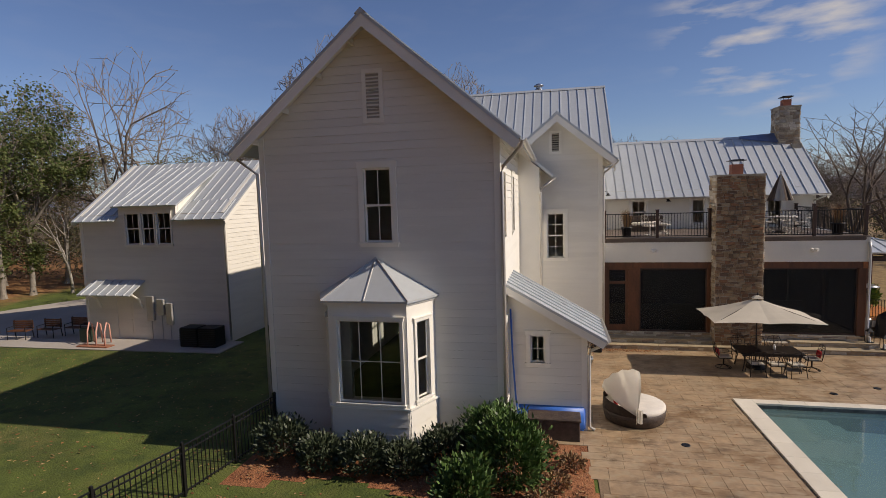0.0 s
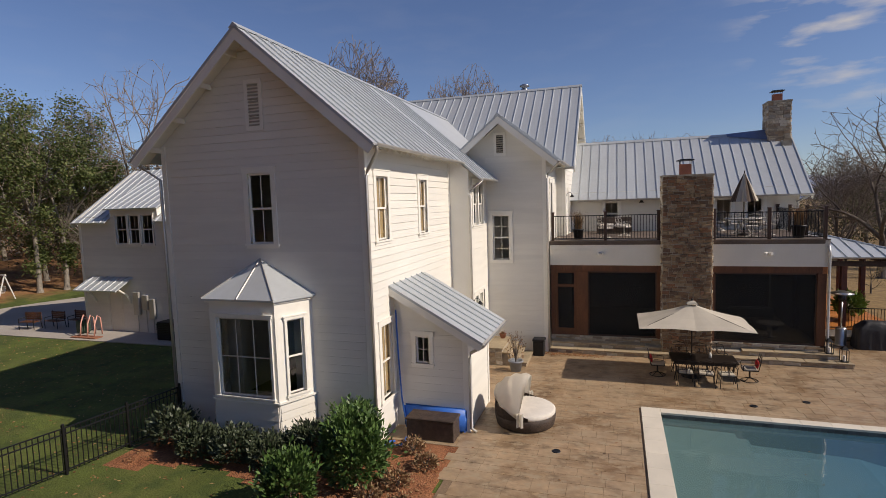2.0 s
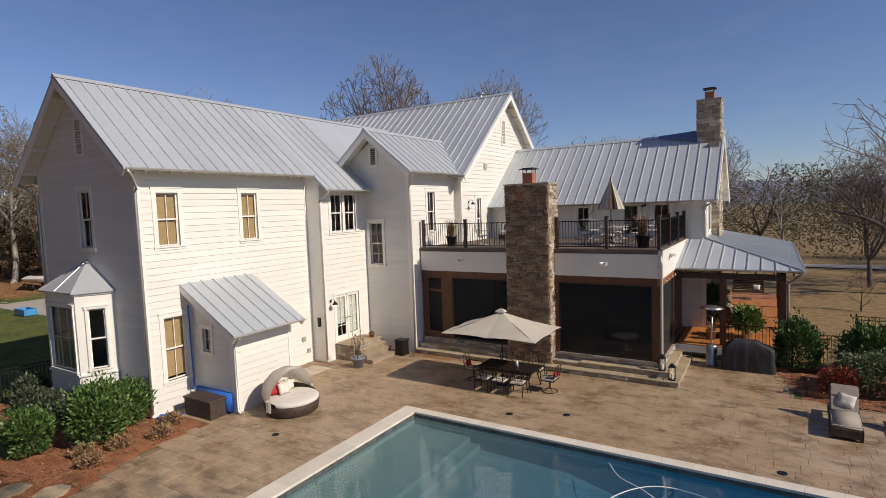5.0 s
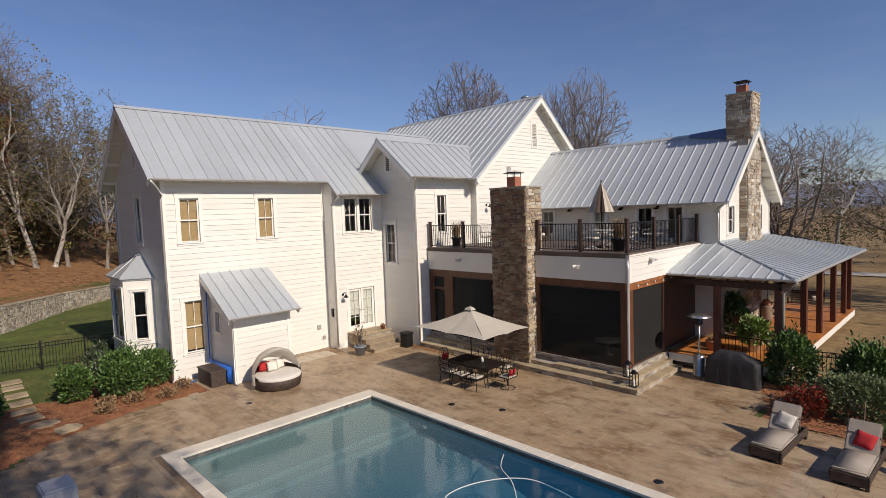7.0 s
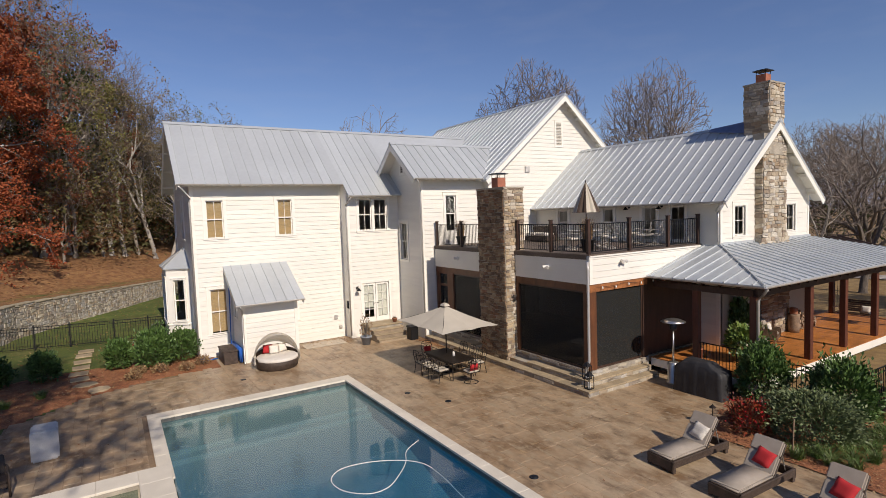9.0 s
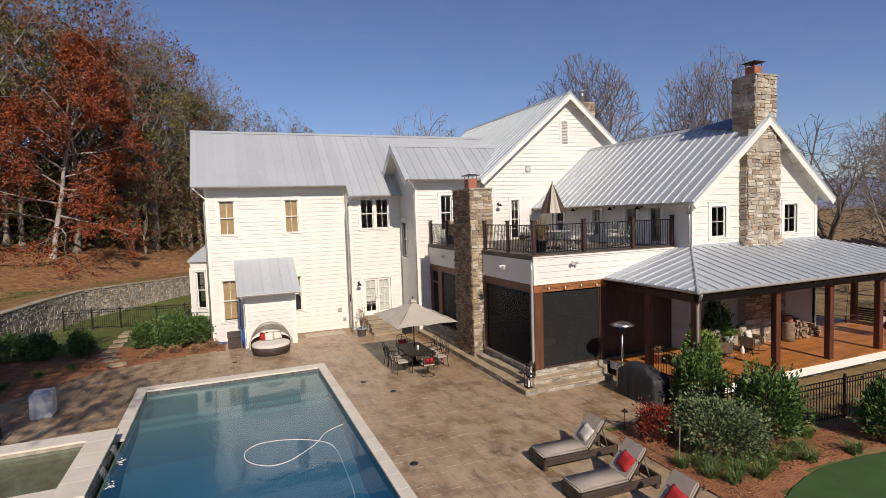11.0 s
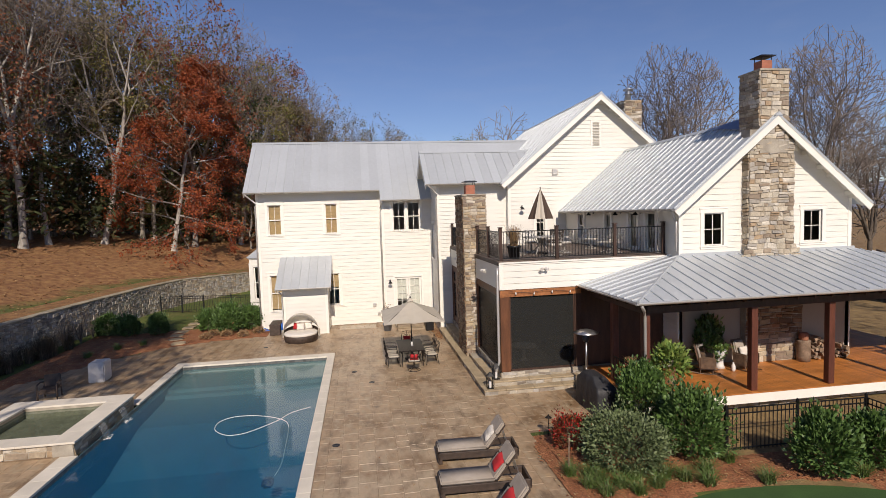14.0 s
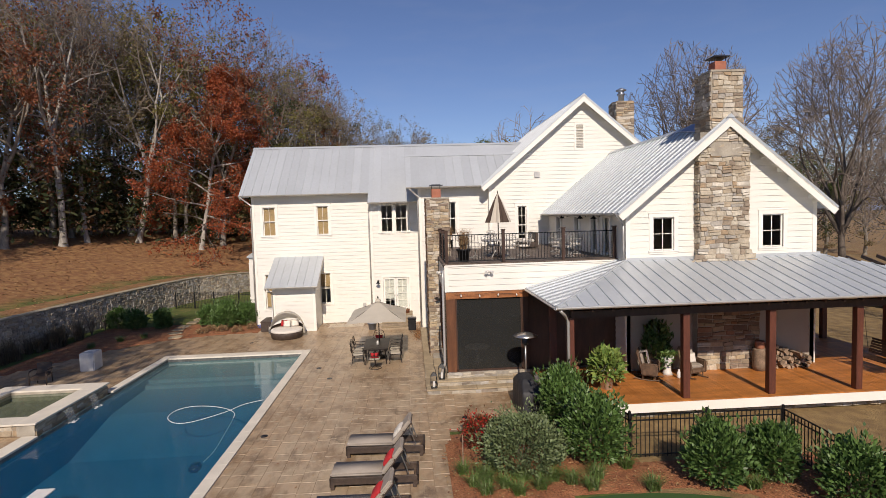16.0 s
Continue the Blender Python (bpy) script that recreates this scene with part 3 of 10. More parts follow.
wall(house, (13.6, DY0 - 0.02), (1, 0), DX - 13.6, 0.55, 4.3, pieces=False, corner=(False, True))

# roofs
AE, AZ = 0.77, 8.08
AYF = AY - 0.62
ZR = AZ + (AE - AR) * SA
roof(house, [(AE, AYF, AZ), (AE, 20.12, AZ), (AR, 20.12, ZR), (AR, AYF, ZR)])
roof(house, [(1.5, 20.12, AZ - 0.73 * SA), (1.5, 23.2, AZ - 0.73 * SA), (AR, 23.2, ZR), (AR, 20.12, ZR)], start=0.28)
roof(house, [(AR, 23.2, ZR), (AR, 31, ZR), (0.2, 31, ZR - (0.2 - AR) * SA), (0.2, 23.2, ZR - (0.2 - AR) * SA)][::-1], seams=False)
roof(house, [(2 * AR - AE, AYF, AZ), (2 * AR - AE, 30.5, AZ), (AR, 30.5, ZR), (AR, AYF, ZR)])
BE, BZ = 4.12, 8.16
BZR, BYF = BZ + (BE - BC) * S, 22.46
roof(house, [(BE, BYF, BZ), (BE, 26.62, BZ), (BC, 29.3, BZR), (BC, BYF, BZR)], start=0.3)
roof(house, [(2 * BC - BE, BYF, BZ), (2 * BC - BE, 27.0, BZ), (BC, 29.3, BZR), (BC, BYF, BZR)])
CXE, CE0, CE1, CZ = 4.48, 26.60, 38.26, 8.08
CZR = CZ + (CR - CE0) * SC
roof(house, [(CXE, CE0, CZ), (-9.6, CE0, CZ), (-9.6, CR, CZR), (CXE, CR, CZR)], start=0.05)
roof(house, [(CXE, CE1, CZ), (-9.6, CE1, CZ), (-9.6, CR, CZR), (CXE, CR, CZR)], start=0.05)
DXE, DE0, DE1, DZ = 15.30, 30.0, 38.20, 6.46
DZR = DZ + (DR - DE0) * S
roof(house, [(DXE, DE0, DZ), (CX, DE0, DZ), (CX, DR, DZR), (DXE, DR, DZR)], start=0.06, pitch=0.49)
roof(house, [(DXE, DE1, DZ), (CX, DE1, DZ), (CX, DR, DZR), (DXE, DR, DZR)], start=0.06, pitch=0.49)
# ridge caps
for a, b in (((AR, AYF, ZR), (AR, 31.0, ZR)), ((BC, BYF, BZR), (BC, 29.2, BZR)), ((CXE, CR, CZR), (-9.6, CR, CZR)), ((DXE, DR, DZR), (CX, DR, DZR))):
    bm = bmesh.new()
    d = (Vector(b) - Vector(a)).normalized()
    a = Vector(a) - d * 0.02
    sd = d.cross((0, 0, 1))
    pts = [Vector(a) + sd * 0.16 - Vector((0, 0, 0.09)), Vector(a) + Vector((0, 0, 0.055)), Vector(a) - sd * 0.16 - Vector((0, 0, 0.09))]
    prism(bm, [tuple(p) for p in pts], Vector(b) - Vector(a))
    part("ridge_cap", bm, M_ROOF, house)


def rake(eave, ridge, material=M_TRIM, drop=0.085):
    """The barge board along a gable's sloping edge, under its roof sheet."""
    dz = Vector((0, 0, -drop))
    return bar(house, "barge_board", Vector(eave) + dz, Vector(ridge) + dz, 0.045, 0.24, material)


for lap, (e, r) in enumerate((((AE, AYF + 0.03, AZ), (AR, AYF + 0.03, ZR)), ((2 * AR - AE, AYF + 0.03, AZ), (AR, AYF + 0.03, ZR)),
             ((BE, BYF + 0.03, BZ), (BC, BYF + 0.03, BZR)), ((-0.05, BYF + 0.03, BZR - (BC + 0.05) * S), (BC, BYF + 0.03, BZR)),
             ((CXE - 0.03, CE0, CZ), (CXE - 0.03, CR, CZR)), ((CXE - 0.03, CE1, CZ), (CXE - 0.03, CR, CZR)),
             ((DXE - 0.03, DE0, DZ), (DXE - 0.03, DR, DZR)), ((DXE - 0.03, DE1, DZ), (DXE - 0.03, DR, DZR)))):
    o_ = 0.003 * (lap % 2)
    rake(Vector(e) + Vector((-o_, o_, 0)), Vector(r) + Vector((-o_, o_, 0)))


def soffit(a, b, c, d, name="soffit"):
    """A boarded underside between four points."""
    bm = bmesh.new()
    prism(bm, [a, b, c, d], (0, 0, -0.02))
    part(name, bm, M_BOX, house)


def slope_soffit(e, r, wallx, axis):
    """The underside of a gable's overhang, from the barge board to the wall."""
    e, r = Vector(e) - Vector((0, 0, 0.10)), Vector(r) - Vector((0, 0, 0.10))
    e2, r2 = e.copy(), r.copy()
    k = "xyz".index(axis)
    e2[k] = r2[k] = wallx
    soffit(tuple(e), tuple(r), tuple(r2), tuple(e2))


slope_soffit((AE, AYF, AZ), (AR, AYF, ZR), AY, "y")
slope_soffit((2 * AR - AE, AYF, AZ), (AR, AYF, ZR), AY, "y")
slope_soffit((BE, BYF, BZ), (BC, BYF, BZR), BY, "y")
slope_soffit((-0.05, BYF, BZR - (BC + 0.05) * S), (BC, BYF, BZR), BY, "y")
for e0, e1, zz, rr, zr, xe, xw in ((CE0, CE1, CZ, CR, CZR, CXE, CX), (DE0, DE1, DZ, DR, DZR, DXE, DX)):
    slope_soffit((xe, e0, zz), (xe, rr, zr), xw, "x")
    slope_soffit((xe, e1, zz), (xe, rr, zr), xw, "x")
    # lookout beams under the overhang
    for e_ in (e0, e1):
        for t in (0.22, 0.52, 0.82):
            y, z = rr + (e_ - rr) * t, zr + (zz - zr) * t - 0.13
            a, b = sorted((xw, xe + (0.05 if xe < xw else -0.05)))
            part("lookout_beam", one_box(a, b, y - 0.055, y + 0.055, z - 0.15, z), M_TRIM, house)
# purlin ends under the gables
for f in (0.12, 0.36, 0.62, 0.86):
    for s in (-1, 1):
        x = AR + s * f * (AE - AR)
        z = ZR - f * (ZR - AZ) - 0.14
        bar(house, "purlin_end", (x, AYF + 0.06, z), (x, AY, z), 0.09, 0.14, M_BOX)
    for s in (-1, 1):
        for xe, xw, rr, zr, half, sl in ((CXE, CX, CR, CZR, CR - CE0, SC), (DXE, DX, DR, DZR, DR - DE0, S)):
            y, z = rr + s * f * half, zr - f * half * sl - 0.14
            bar(house, "purlin_end", (xe - 0.06, y, z), (xw, y, z), 0.09, 0.14, M_BOX)
# rafter tails and eave boxes
y = AYF + 0.3
while y < 20.0:
    bar(house, "rafter_tail", (AX1, y, AZ + 0.59 * SA - 0.10), (AE - 0.05, y, AZ + 0.05 * SA - 0.10), 0.05, 0.11, M_BOX)
    y += 0.42
y = BYF + 0.3
while y < 26.6:
    bar(house, "rafter_tail", (BX1, y, BZ + (BE - BX1) * S - 0.10), (BE - 0.05, y, BZ - 0.06), 0.05, 0.11, M_BOX)
    y += 0.42
x = CX + 0.4
while x < DX:
    bar(house, "rafter_tail", (x, DY0, DZ + 0.48 * S - 0.10), (x, DE0 + 0.05, DZ - 0.06), 0.05, 0.11, M_BOX)
    x += 0.6
# frieze boards
for a, b in (((AX1 + 0.02, AY, 8.36), (AX1 + 0.02, 20.2, 8.36)), ((BX1 + 0.02, BY, 8.44), (BX1 + 0.02, CY0, 8.44)), ((CX, DY0 - 0.02, 6.80), (DX, DY0 - 0.02, 6.80)), ((EX + 0.02, 20.2, 7.80), (EX + 0.02, BY, 7.80))):
    bar(house, "frieze_board", a, b, 0.05, 0.24, M_TRIM)
# gutters and downspouts
gutter(house, (AE + 0.06, AYF, AZ - 0.01), (AE + 0.06, 20.1, AZ - 0.01))
gutter(house, (2 * AR - AE - 0.06, AYF, AZ - 0.01), (2 * AR - AE - 0.06, 26.0, AZ - 0.01))
gutter(house, (1.56, 20.1, AZ - 0.64), (1.56, 22.6, AZ - 0.64))
gutter(house, (BE + 0.06, BYF, BZ - 0.01), (BE + 0.06, 26.6, BZ - 0.01))
gutter(house, (CX + 0.4, DE0 - 0.06, DZ - 0.01), (DXE, DE0 - 0.06, DZ - 0.01))
downspout(house, [(AE + 0.05, AY - 0.55, AZ - 0.08), (AE - 0.02, AY - 0.40, AZ - 0.22), (AX1 + 0.12, AY - 0.02, AZ - 0.62), (AX1 + 0.09, AY - 0.06, AZ - 0.8), (AX1 + 0.09, AY - 0.06, 0.15)])
downspout(house, [(2 * AR - AE, AY - 0.5, AZ - 0.08), (AX0 - 0.1, AY - 0.06, AZ - 0.6), (AX0 - 0.09, AY - 0.06, 0.1)])
downspout(house, [(1.55, 20.2, AZ - 0.72), (EX + 0.1, 20.12, AZ - 1.1), (EX + 0.09, 20.12, AZ - 1.3), (EX + 0.09, 20.12, 0.15)])
downspout(house, [(BE + 0.04, BYF + 0.15, BZ - 0.08), (BE - 0.05, BYF + 0.3, BZ - 0.2), (BX1 + 0.12, BY - 0.02, BZ - 0.55), (BX1 + 0.09, BY - 0.06, BZ - 0.75), (BX1 + 0.09, BY - 0.06, 0.15)])
downspout(house, [(DXE - 0.15, DE0 - 0.04, DZ - 0.08), (DX - 0.1, DY0 - 0.1, DZ - 0.38), (DX - 0.02, DY0 - 0.09, DZ - 0.5), (DX - 0.02, DY0 - 0.09, 4.85)])

# french doors
for k in range(2):
    a, b = fd[0] + k * (fd[1] - fd[0]) / 2, fd[0] + (k + 1) * (fd[1] - fd[0]) / 2
    bm = bmesh.new()
    z0, z1 = fd[2] + 0.02, fd[3]
    for q in ((a + 0.01, a + 0.12, z0, z1), (b - 0.12, b - 0.01, z0, z1), (a + 0.12, b - 0.12, z0, z0 + 0.24), (a + 0.12, b - 0.12, z1 - 0.12, z1)):
        box(bm, q[0], q[1], 0.02, 0.065, q[2], q[3])
    box(bm, (a + b) / 2 - 0.012, (a + b) / 2 + 0.012, 0.03, 0.06, z0 + 0.24, z1 - 0.12)
    for j in (1, 2, 3):
        zz = z0 + 0.24 + (z1 - z0 - 0.36) * j / 4
        box(bm, a + 0.12, b - 0.12, 0.03, 0.06, zz - 0.012, zz + 0.012)
    bm.transform(m_b)
    d = part("door", bm, M_TRIM, house, "white french door with eight small panes")
    bm = bmesh.new()
    bm.faces.new([bm.verts.new(p) for p in ((a + 0.11, 0.045, z0 + 0.23), (b - 0.11, 0.045, z0 + 0.23), (b - 0.11, 0.045, z1 - 0.11), (a + 0.11, 0.045, z1 - 0.11))])
    bm.transform(m_b)
    part("pane", bm, M_GLASS, d)
    bm = bmesh.new()
    s = 1 if k == 0 else -1
    hx = b - 0.06 if k == 0 else a + 0.06
    tube(bm, [(hx, 0.02, z0 + 0.98), (hx, -0.05, z0 + 0.98), (hx - s * 0.1, -0.05, z0 + 0.98)], 0.012, 6)
    bm.transform(m_b)
    part("handle", bm, M_BLACK, d, "dark lever handle")
    bm = bmesh.new()
    box(bm, a + 0.1, b - 0.1, 0.10, 0.11, z0 + (0.75 if k == 0 else 0.25), z1 - 0.1)
    bm.transform(m_b)
    part("sheer_curtain", bm, M_TRIM, d)
bm = bmesh.new()
for q in ((fd[0] - 0.1, fd[0], 0.72, fd[3]), (fd[1], fd[1] + 0.1, 0.72, fd[3]), (fd[0] - 0.1, fd[1] + 0.1, fd[3], fd[3] + 0.12)):
    box(bm, q[0], q[1], -0.04, 0.0, q[2], q[3])
bm.transform(m_b)
part("door_casing", bm, M_TRIM, house)

# bay window on the gable front
BYO = 11.92
bay_pts = [(-4.66, AY), (-4.16, BYO), (-2.07, BYO), (-1.57, AY)]
for i in range(3):
    p, q = Vector(bay_pts[i]), Vector(bay_pts[i + 1])
    L = (q - p).length
    d = (q - p).normalized()
    hole = (0.24, L - 0.17, 1.50, 3.66) if i == 1 else (L / 2 - 0.25, L / 2 + 0.25, 1.55, 3.58)
    w, mm = wall(house, tuple(p), tuple(d), L, 0.0, 4.08, [hole], pieces=False, courses=False, mat=M_TRIM, corner=(False, False))
    window(house, mm, *hole, cols=3 if i == 1 else 1, rows=2 if i == 1 else 1, double=i != 1, trim=0.07, head=0.08)
    for k in range(6):
        bm = bmesh.new()
        prism(bm, [(0.03, 0, 0.02 + k * 0.222), (0.03, -0.03, 0.02 + k * 0.222), (0.03, -0.008, 0.236 + k * 0.222), (0.03, 0, 0.236 + k * 0.222)], (L - 0.06, 0, 0))
        bm.transform(mm)
        part("board", bm, M_SIDING, w)
    bm = bmesh.new()
    box(bm, -0.02, L + 0.02, -0.065, 0, 1.36, 1.41)
    bm.transform(mm)
    part("bay_ledge", bm, M_TRIM, w)
ov = [(-4.84, AY), (-4.30, BYO - 0.12), (-2.00, BYO - 0.12), (-1.44, AY)]
ap = (-3.17, AY - 0.02, 5.13)
eaves = [(*p, 4.17) for p in ov]
for tri in ((eaves[0], eaves[1], ap), (eaves[1], ((eaves[1][0] + eaves[2][0]) / 2, eaves[1][1], 4.17), ap), (((eaves[1][0] + eaves[2][0]) / 2, eaves[1][1], 4.17), eaves[2], ap), (eaves[2], eaves[3], ap)):
    bm = bmesh.new()
    prism(bm, list(tri), (0, 0, -0.05))
    part("bay_roof", bm, M_ROOF, house)
for e in (eaves[1], eaves[2], ((eaves[1][0] + eaves[2][0]) / 2, eaves[1][1], 4.17)):
    bm = bmesh.new()
    tube(bm, [Vector(e) + Vector((0, 0, 0.015)), Vector(ap) + Vector((0, 0, 0.02))], 0.02, 6)
    part("bay_roof_seam", bm, M_GUTTER, house)
bm = bmesh.new()
prism(bm, [(x + (ap[0] - x) * 0.04, y + (AY - y) * 0.06, 4.115) for x, y, z in eaves], (0, 0, -0.06))
part("bay_soffit", bm, M_TRIM, house)

# lean-to on the east side
SHX, SHY0, SHY1 = 2.38, 14.50, 16.92
w1 = (0.72 - AX1, 1.38 - AX1, 1.84, 2.78)
w1 = (w1[0] + 0.12, w1[1] - 0.12, 1.92, 2.72)
m_l = frame_of((AX1, SHY0), (1, 0))
lt, m_l = wall(house, (AX1, SHY0), (1, 0), SHX - AX1, 0.0, 2.78, [w1], corner=(False, True))
bm = bmesh.new()
prism(bm, [(AX1, SHY0, 2.78), (SHX, SHY0, 2.78), (AX1, SHY0, 4.10)], (0, 0.15, 0))
part("gable_wall", bm, M_SIDING, lt)
window(house, m_l, *w1, cols=2, rows=2, double=False, trim=0.12, head=0.12)
wall(house, (SHX, SHY0), (0, 1), SHY1 - SHY0, 0.0, 2.85)
bm = bmesh.new()
prism(bm, [(AX1, SHY1, 0), (SHX, SHY1, 0), (SHX, SHY1, 2.80), (AX1, SHY1, 4.10)], (0, -0.15, 0))
part("wall", bm, M_SIDING, house)
LZ0, LZ1 = 2.70, 4.26
roof(house, [(2.93, 14.16, LZ0), (2.93, 17.16, LZ0), (AX1, 17.16, LZ1), (AX1, 14.16, LZ1)], start=0.35, pitch=0.46)
for yy in (14.19, 17.13):
    bar(house, "barge_board", (2.92, yy, LZ0 - 0.07), (AX1, yy, LZ1 - 0.07), 0.04, 0.2, M_TRIM)
soffit((2.9, 14.2, LZ0 - 0.08), (AX1, 14.2, LZ1 - 0.08), (AX1, 14.5, LZ1 - 0.08), (2.9, 14.5, LZ0 - 0.08))
gutter(house, (2.98, 14.16, LZ0 - 0.01), (2.98, 17.16, LZ0 - 0.01), 0.06)
downspout(house, [(2.97, 14.3, LZ0 - 0.06), (2.9, 14.36, LZ0 - 0.15), (2.50, 14.46, LZ0 - 0.38), (2.47, 14.47, LZ0 - 0.55), (2.47, 14.47, 0.12), (2.62, 14.46, 0.03)])


# ---- stonework ----
def stone_bm(bm, a, b, z0, z1, rng, proud=0.04, m=None):
    """One rough stone: a block with a jittered, bevelled face."""
    j = lambda k: rng.uniform(-k, k)
    d = proud * rng.uniform(0.4, 1.2)
    e = min(0.03, (b - a) * 0.15, (z1 - z0) * 0.2)
    g = 0.007
    v = [bm.verts.new(p) for p in ((a + g, 0, z0 + g), (b - g, 0, z0 + g), (b - g, 0, z1 - g), (a + g, 0, z1 - g))]
    w = [bm.verts.new(p) for p in ((a + e + j(e * 0.6), -d + j(0.012), z0 + e * 0.7 + j(e * 0.5)), (b - e + j(e * 0.6), -d + j(0.012), z0 + e * 0.7 + j(e * 0.5)),
                                   (b - e + j(e * 0.6), -d + j(0.012), z1 - e * 0.7 + j(e * 0.5)), (a + e + j(e * 0.6), -d + j(0.012), z1 - e * 0.7 + j(e * 0.5)))]
    bm.faces.new(w)
    for i in range(4):
        bm.faces.new((v[i], v[(i + 1) % 4], w[(i + 1) % 4], w[i]))
    for q in v + w:
        n_ = noise.noise_vector(Vector((q.co.x * 2.6 + 31.7 * wave_at[0], q.co.z * 2.6, 4.0 + 9.1 * wave_at[0])))
        q.co.x += 0.07 * n_.x
        q.co.z += 0.085 * n_.y
    if m:
        bmesh.ops.transform(bm, matrix=m, verts=v + w)


wave_at = [0]


def stone_face(parent, m, u0, u1, z0, z1, seed, course=(0.11, 0.22), long=(0.22, 0.6), pieces=False, proud=0.04, material=None, wide=None):
    """A face of coursed stones on a wall's own axes; wide(z) gives its limits where it tapers."""
    rng = random.Random(seed)
    wave_at[0] = seed % 17
    joined = bmesh.new()
    z = z0
    while z < z1 - 0.04:
        h = min(rng.uniform(*course), z1 - z)
        if z1 - z - h < 0.06:
            h = z1 - z
        a, e = wide(z + h / 2) if wide else (u0, u1)
        while a < e - 0.03:
            b = a + rng.uniform(*long)
            if e - b < 0.14:
                b = e
            if rng.random() < 0.25 and h > 0.15 and b - a > 0.25:
                zs = [(z, z + h * rng.uniform(0.4, 0.6))]
                zs.append((zs[0][1], z + h))
            else:
                zs = [(z, z + h)]
            for lo, hi in zs:
                if pieces:
                    bm = bmesh.new()
                    stone_bm(bm, a, b, lo, hi, rng, proud)
                    bm.transform(m)
                    part("stone", bm, material or M_STONE, parent)
                else:
                    stone_bm(joined, a, b, lo, hi, rng, proud)
            a = b
        z += h
    if pieces:
        joined.free()
    else:
        joined.transform(m)
        part("stonework", joined, material or M_STONE, parent, kind="stuff")


def chimney_top(house, x, y, z, w=0.42, clay=0.42):
    """Mortar cap, clay flue and a metal rain cap on legs."""
    bm = bmesh.new()
    box(bm, x - w / 2, x + w / 2, y - w / 2, y + w / 2, z, z + clay)
    part("flue", bm, M_CLAY, house, "red clay chimney flue")
    bm = bmesh.new()
    for dx in (-1, 1):
        for dy in (-1, 1):
            box(bm, x + dx * w * 0.46 - 0.01, x + dx * w * 0.46 + 0.01, y + dy * w * 0.46 - 0.01, y + dy * w * 0.46 + 0.01, z + clay, z + clay + 0.14)
    k = w * 0.72
    prism(bm, [(x - k, y - k, z + clay + 0.14), (x + k, y - k, z + clay + 0.14), (x + k, y + k, z + clay + 0.14), (x - k, y + k, z + clay + 0.14)], (0, 0, 0.035))
    prism(bm, [(x - k * 0.7, y - k * 0.7, z + clay + 0.175), (x + k * 0.7, y - k * 0.7, z + clay + 0.175), (x + k * 0.7, y + k * 0.7, z + clay + 0.175), (x - k * 0.7, y + k * 0.7, z + clay + 0.175)], (0, 0, 0.03))
    part("chimney_cap", bm, M_CAP, house, "dark metal chimney rain cap")


# patio fireplace stack
F0, F1, FY0, FY1, FZ = 8.13, 9.95, 23.36, 24.36, 7.36
bm = bmesh.new()
box(bm, F0, F1, FY0, FY1, 0.0, FZ - 0.05)
box(bm, F0 - 0.04, F1 + 0.04, FY0 - 0.04, FY1 + 0.04, FZ - 0.06, FZ)
stack = part("chimney", bm, M_MORTAR, house, "tall brown stone outdoor fireplace chimney")
# south face takes the darker palette: its shade is painted in
stone_face(stack, frame_of((F0, FY0), (1, 0)), 0, F1 - F0, 0.2, 4.1, 11, pieces=True, course=(0.08, 0.16), long=(0.14, 0.38), material=M_SHADESTONE)
stone_face(stack, frame_of((F0, FY0), (1, 0)), 0, F1 - F0, 4.1, FZ - 0.06, 11, course=(0.08, 0.16), long=(0.14, 0.38), material=M_SHADESTONE)
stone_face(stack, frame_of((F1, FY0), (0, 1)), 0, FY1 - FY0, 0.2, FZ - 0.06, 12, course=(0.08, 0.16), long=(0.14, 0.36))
stone_face(stack, frame_of((F0, FY1), (0, -1)), 0, FY1 - FY0, 0.2, FZ - 0.06, 13)
stone_face(stack, frame_of((F1, FY1), (-1, 0)), 0, F1 - F0, 4.7, FZ - 0.06, 14)
chimney_top(house, 9.0, 23.86, FZ)

# gable-end stack of the east block
G0, G1 = 33.06, 34.92
def breast(z):
    """The stack's limits along the gable: flared foot, breast, shoulders, narrow top."""
    if z < 5.2:
        k = ((5.2 - z) / 0.62) ** 1.2 * 0.33
        return (G0 - DY0 - k, G1 - DY0 + k)
    return (G0 - DY0, G1 - DY0)


bm = bmesh.new()
box(bm, DX - 0.1, DX + 0.36, G0 + 0.02, G1 - 0.02, 4.55, 9.25)
box(bm, 14.10, 15.17, 33.45, 34.62, 8.4, 11.40)
box(bm, 14.06, 15.21, 33.41, 34.66, 11.36, 11.43)
stack2 = part("chimney", bm, M_MORTAR, house, "tan stone chimney climbing the gable wall")
m_ch = frame_of((DX + 0.36, DY0), (0, 1))
stone_face(stack2, m_ch, 0, 1, 4.58, 8.92, 21, wide=breast, course=(0.08, 0.20), long=(0.14, 0.46), material=M_TANSTONE)
for side, o, u in ((0, (DX, G0), (1, 0)), (1, (DX + 0.36, G1), (-1, 0))):
    stone_face(stack2, frame_of(o, u), 0, 0.36, 4.58, 8.8, 22 + side, course=(0.15, 0.28), long=(0.2, 0.4), material=M_TANSTONE)
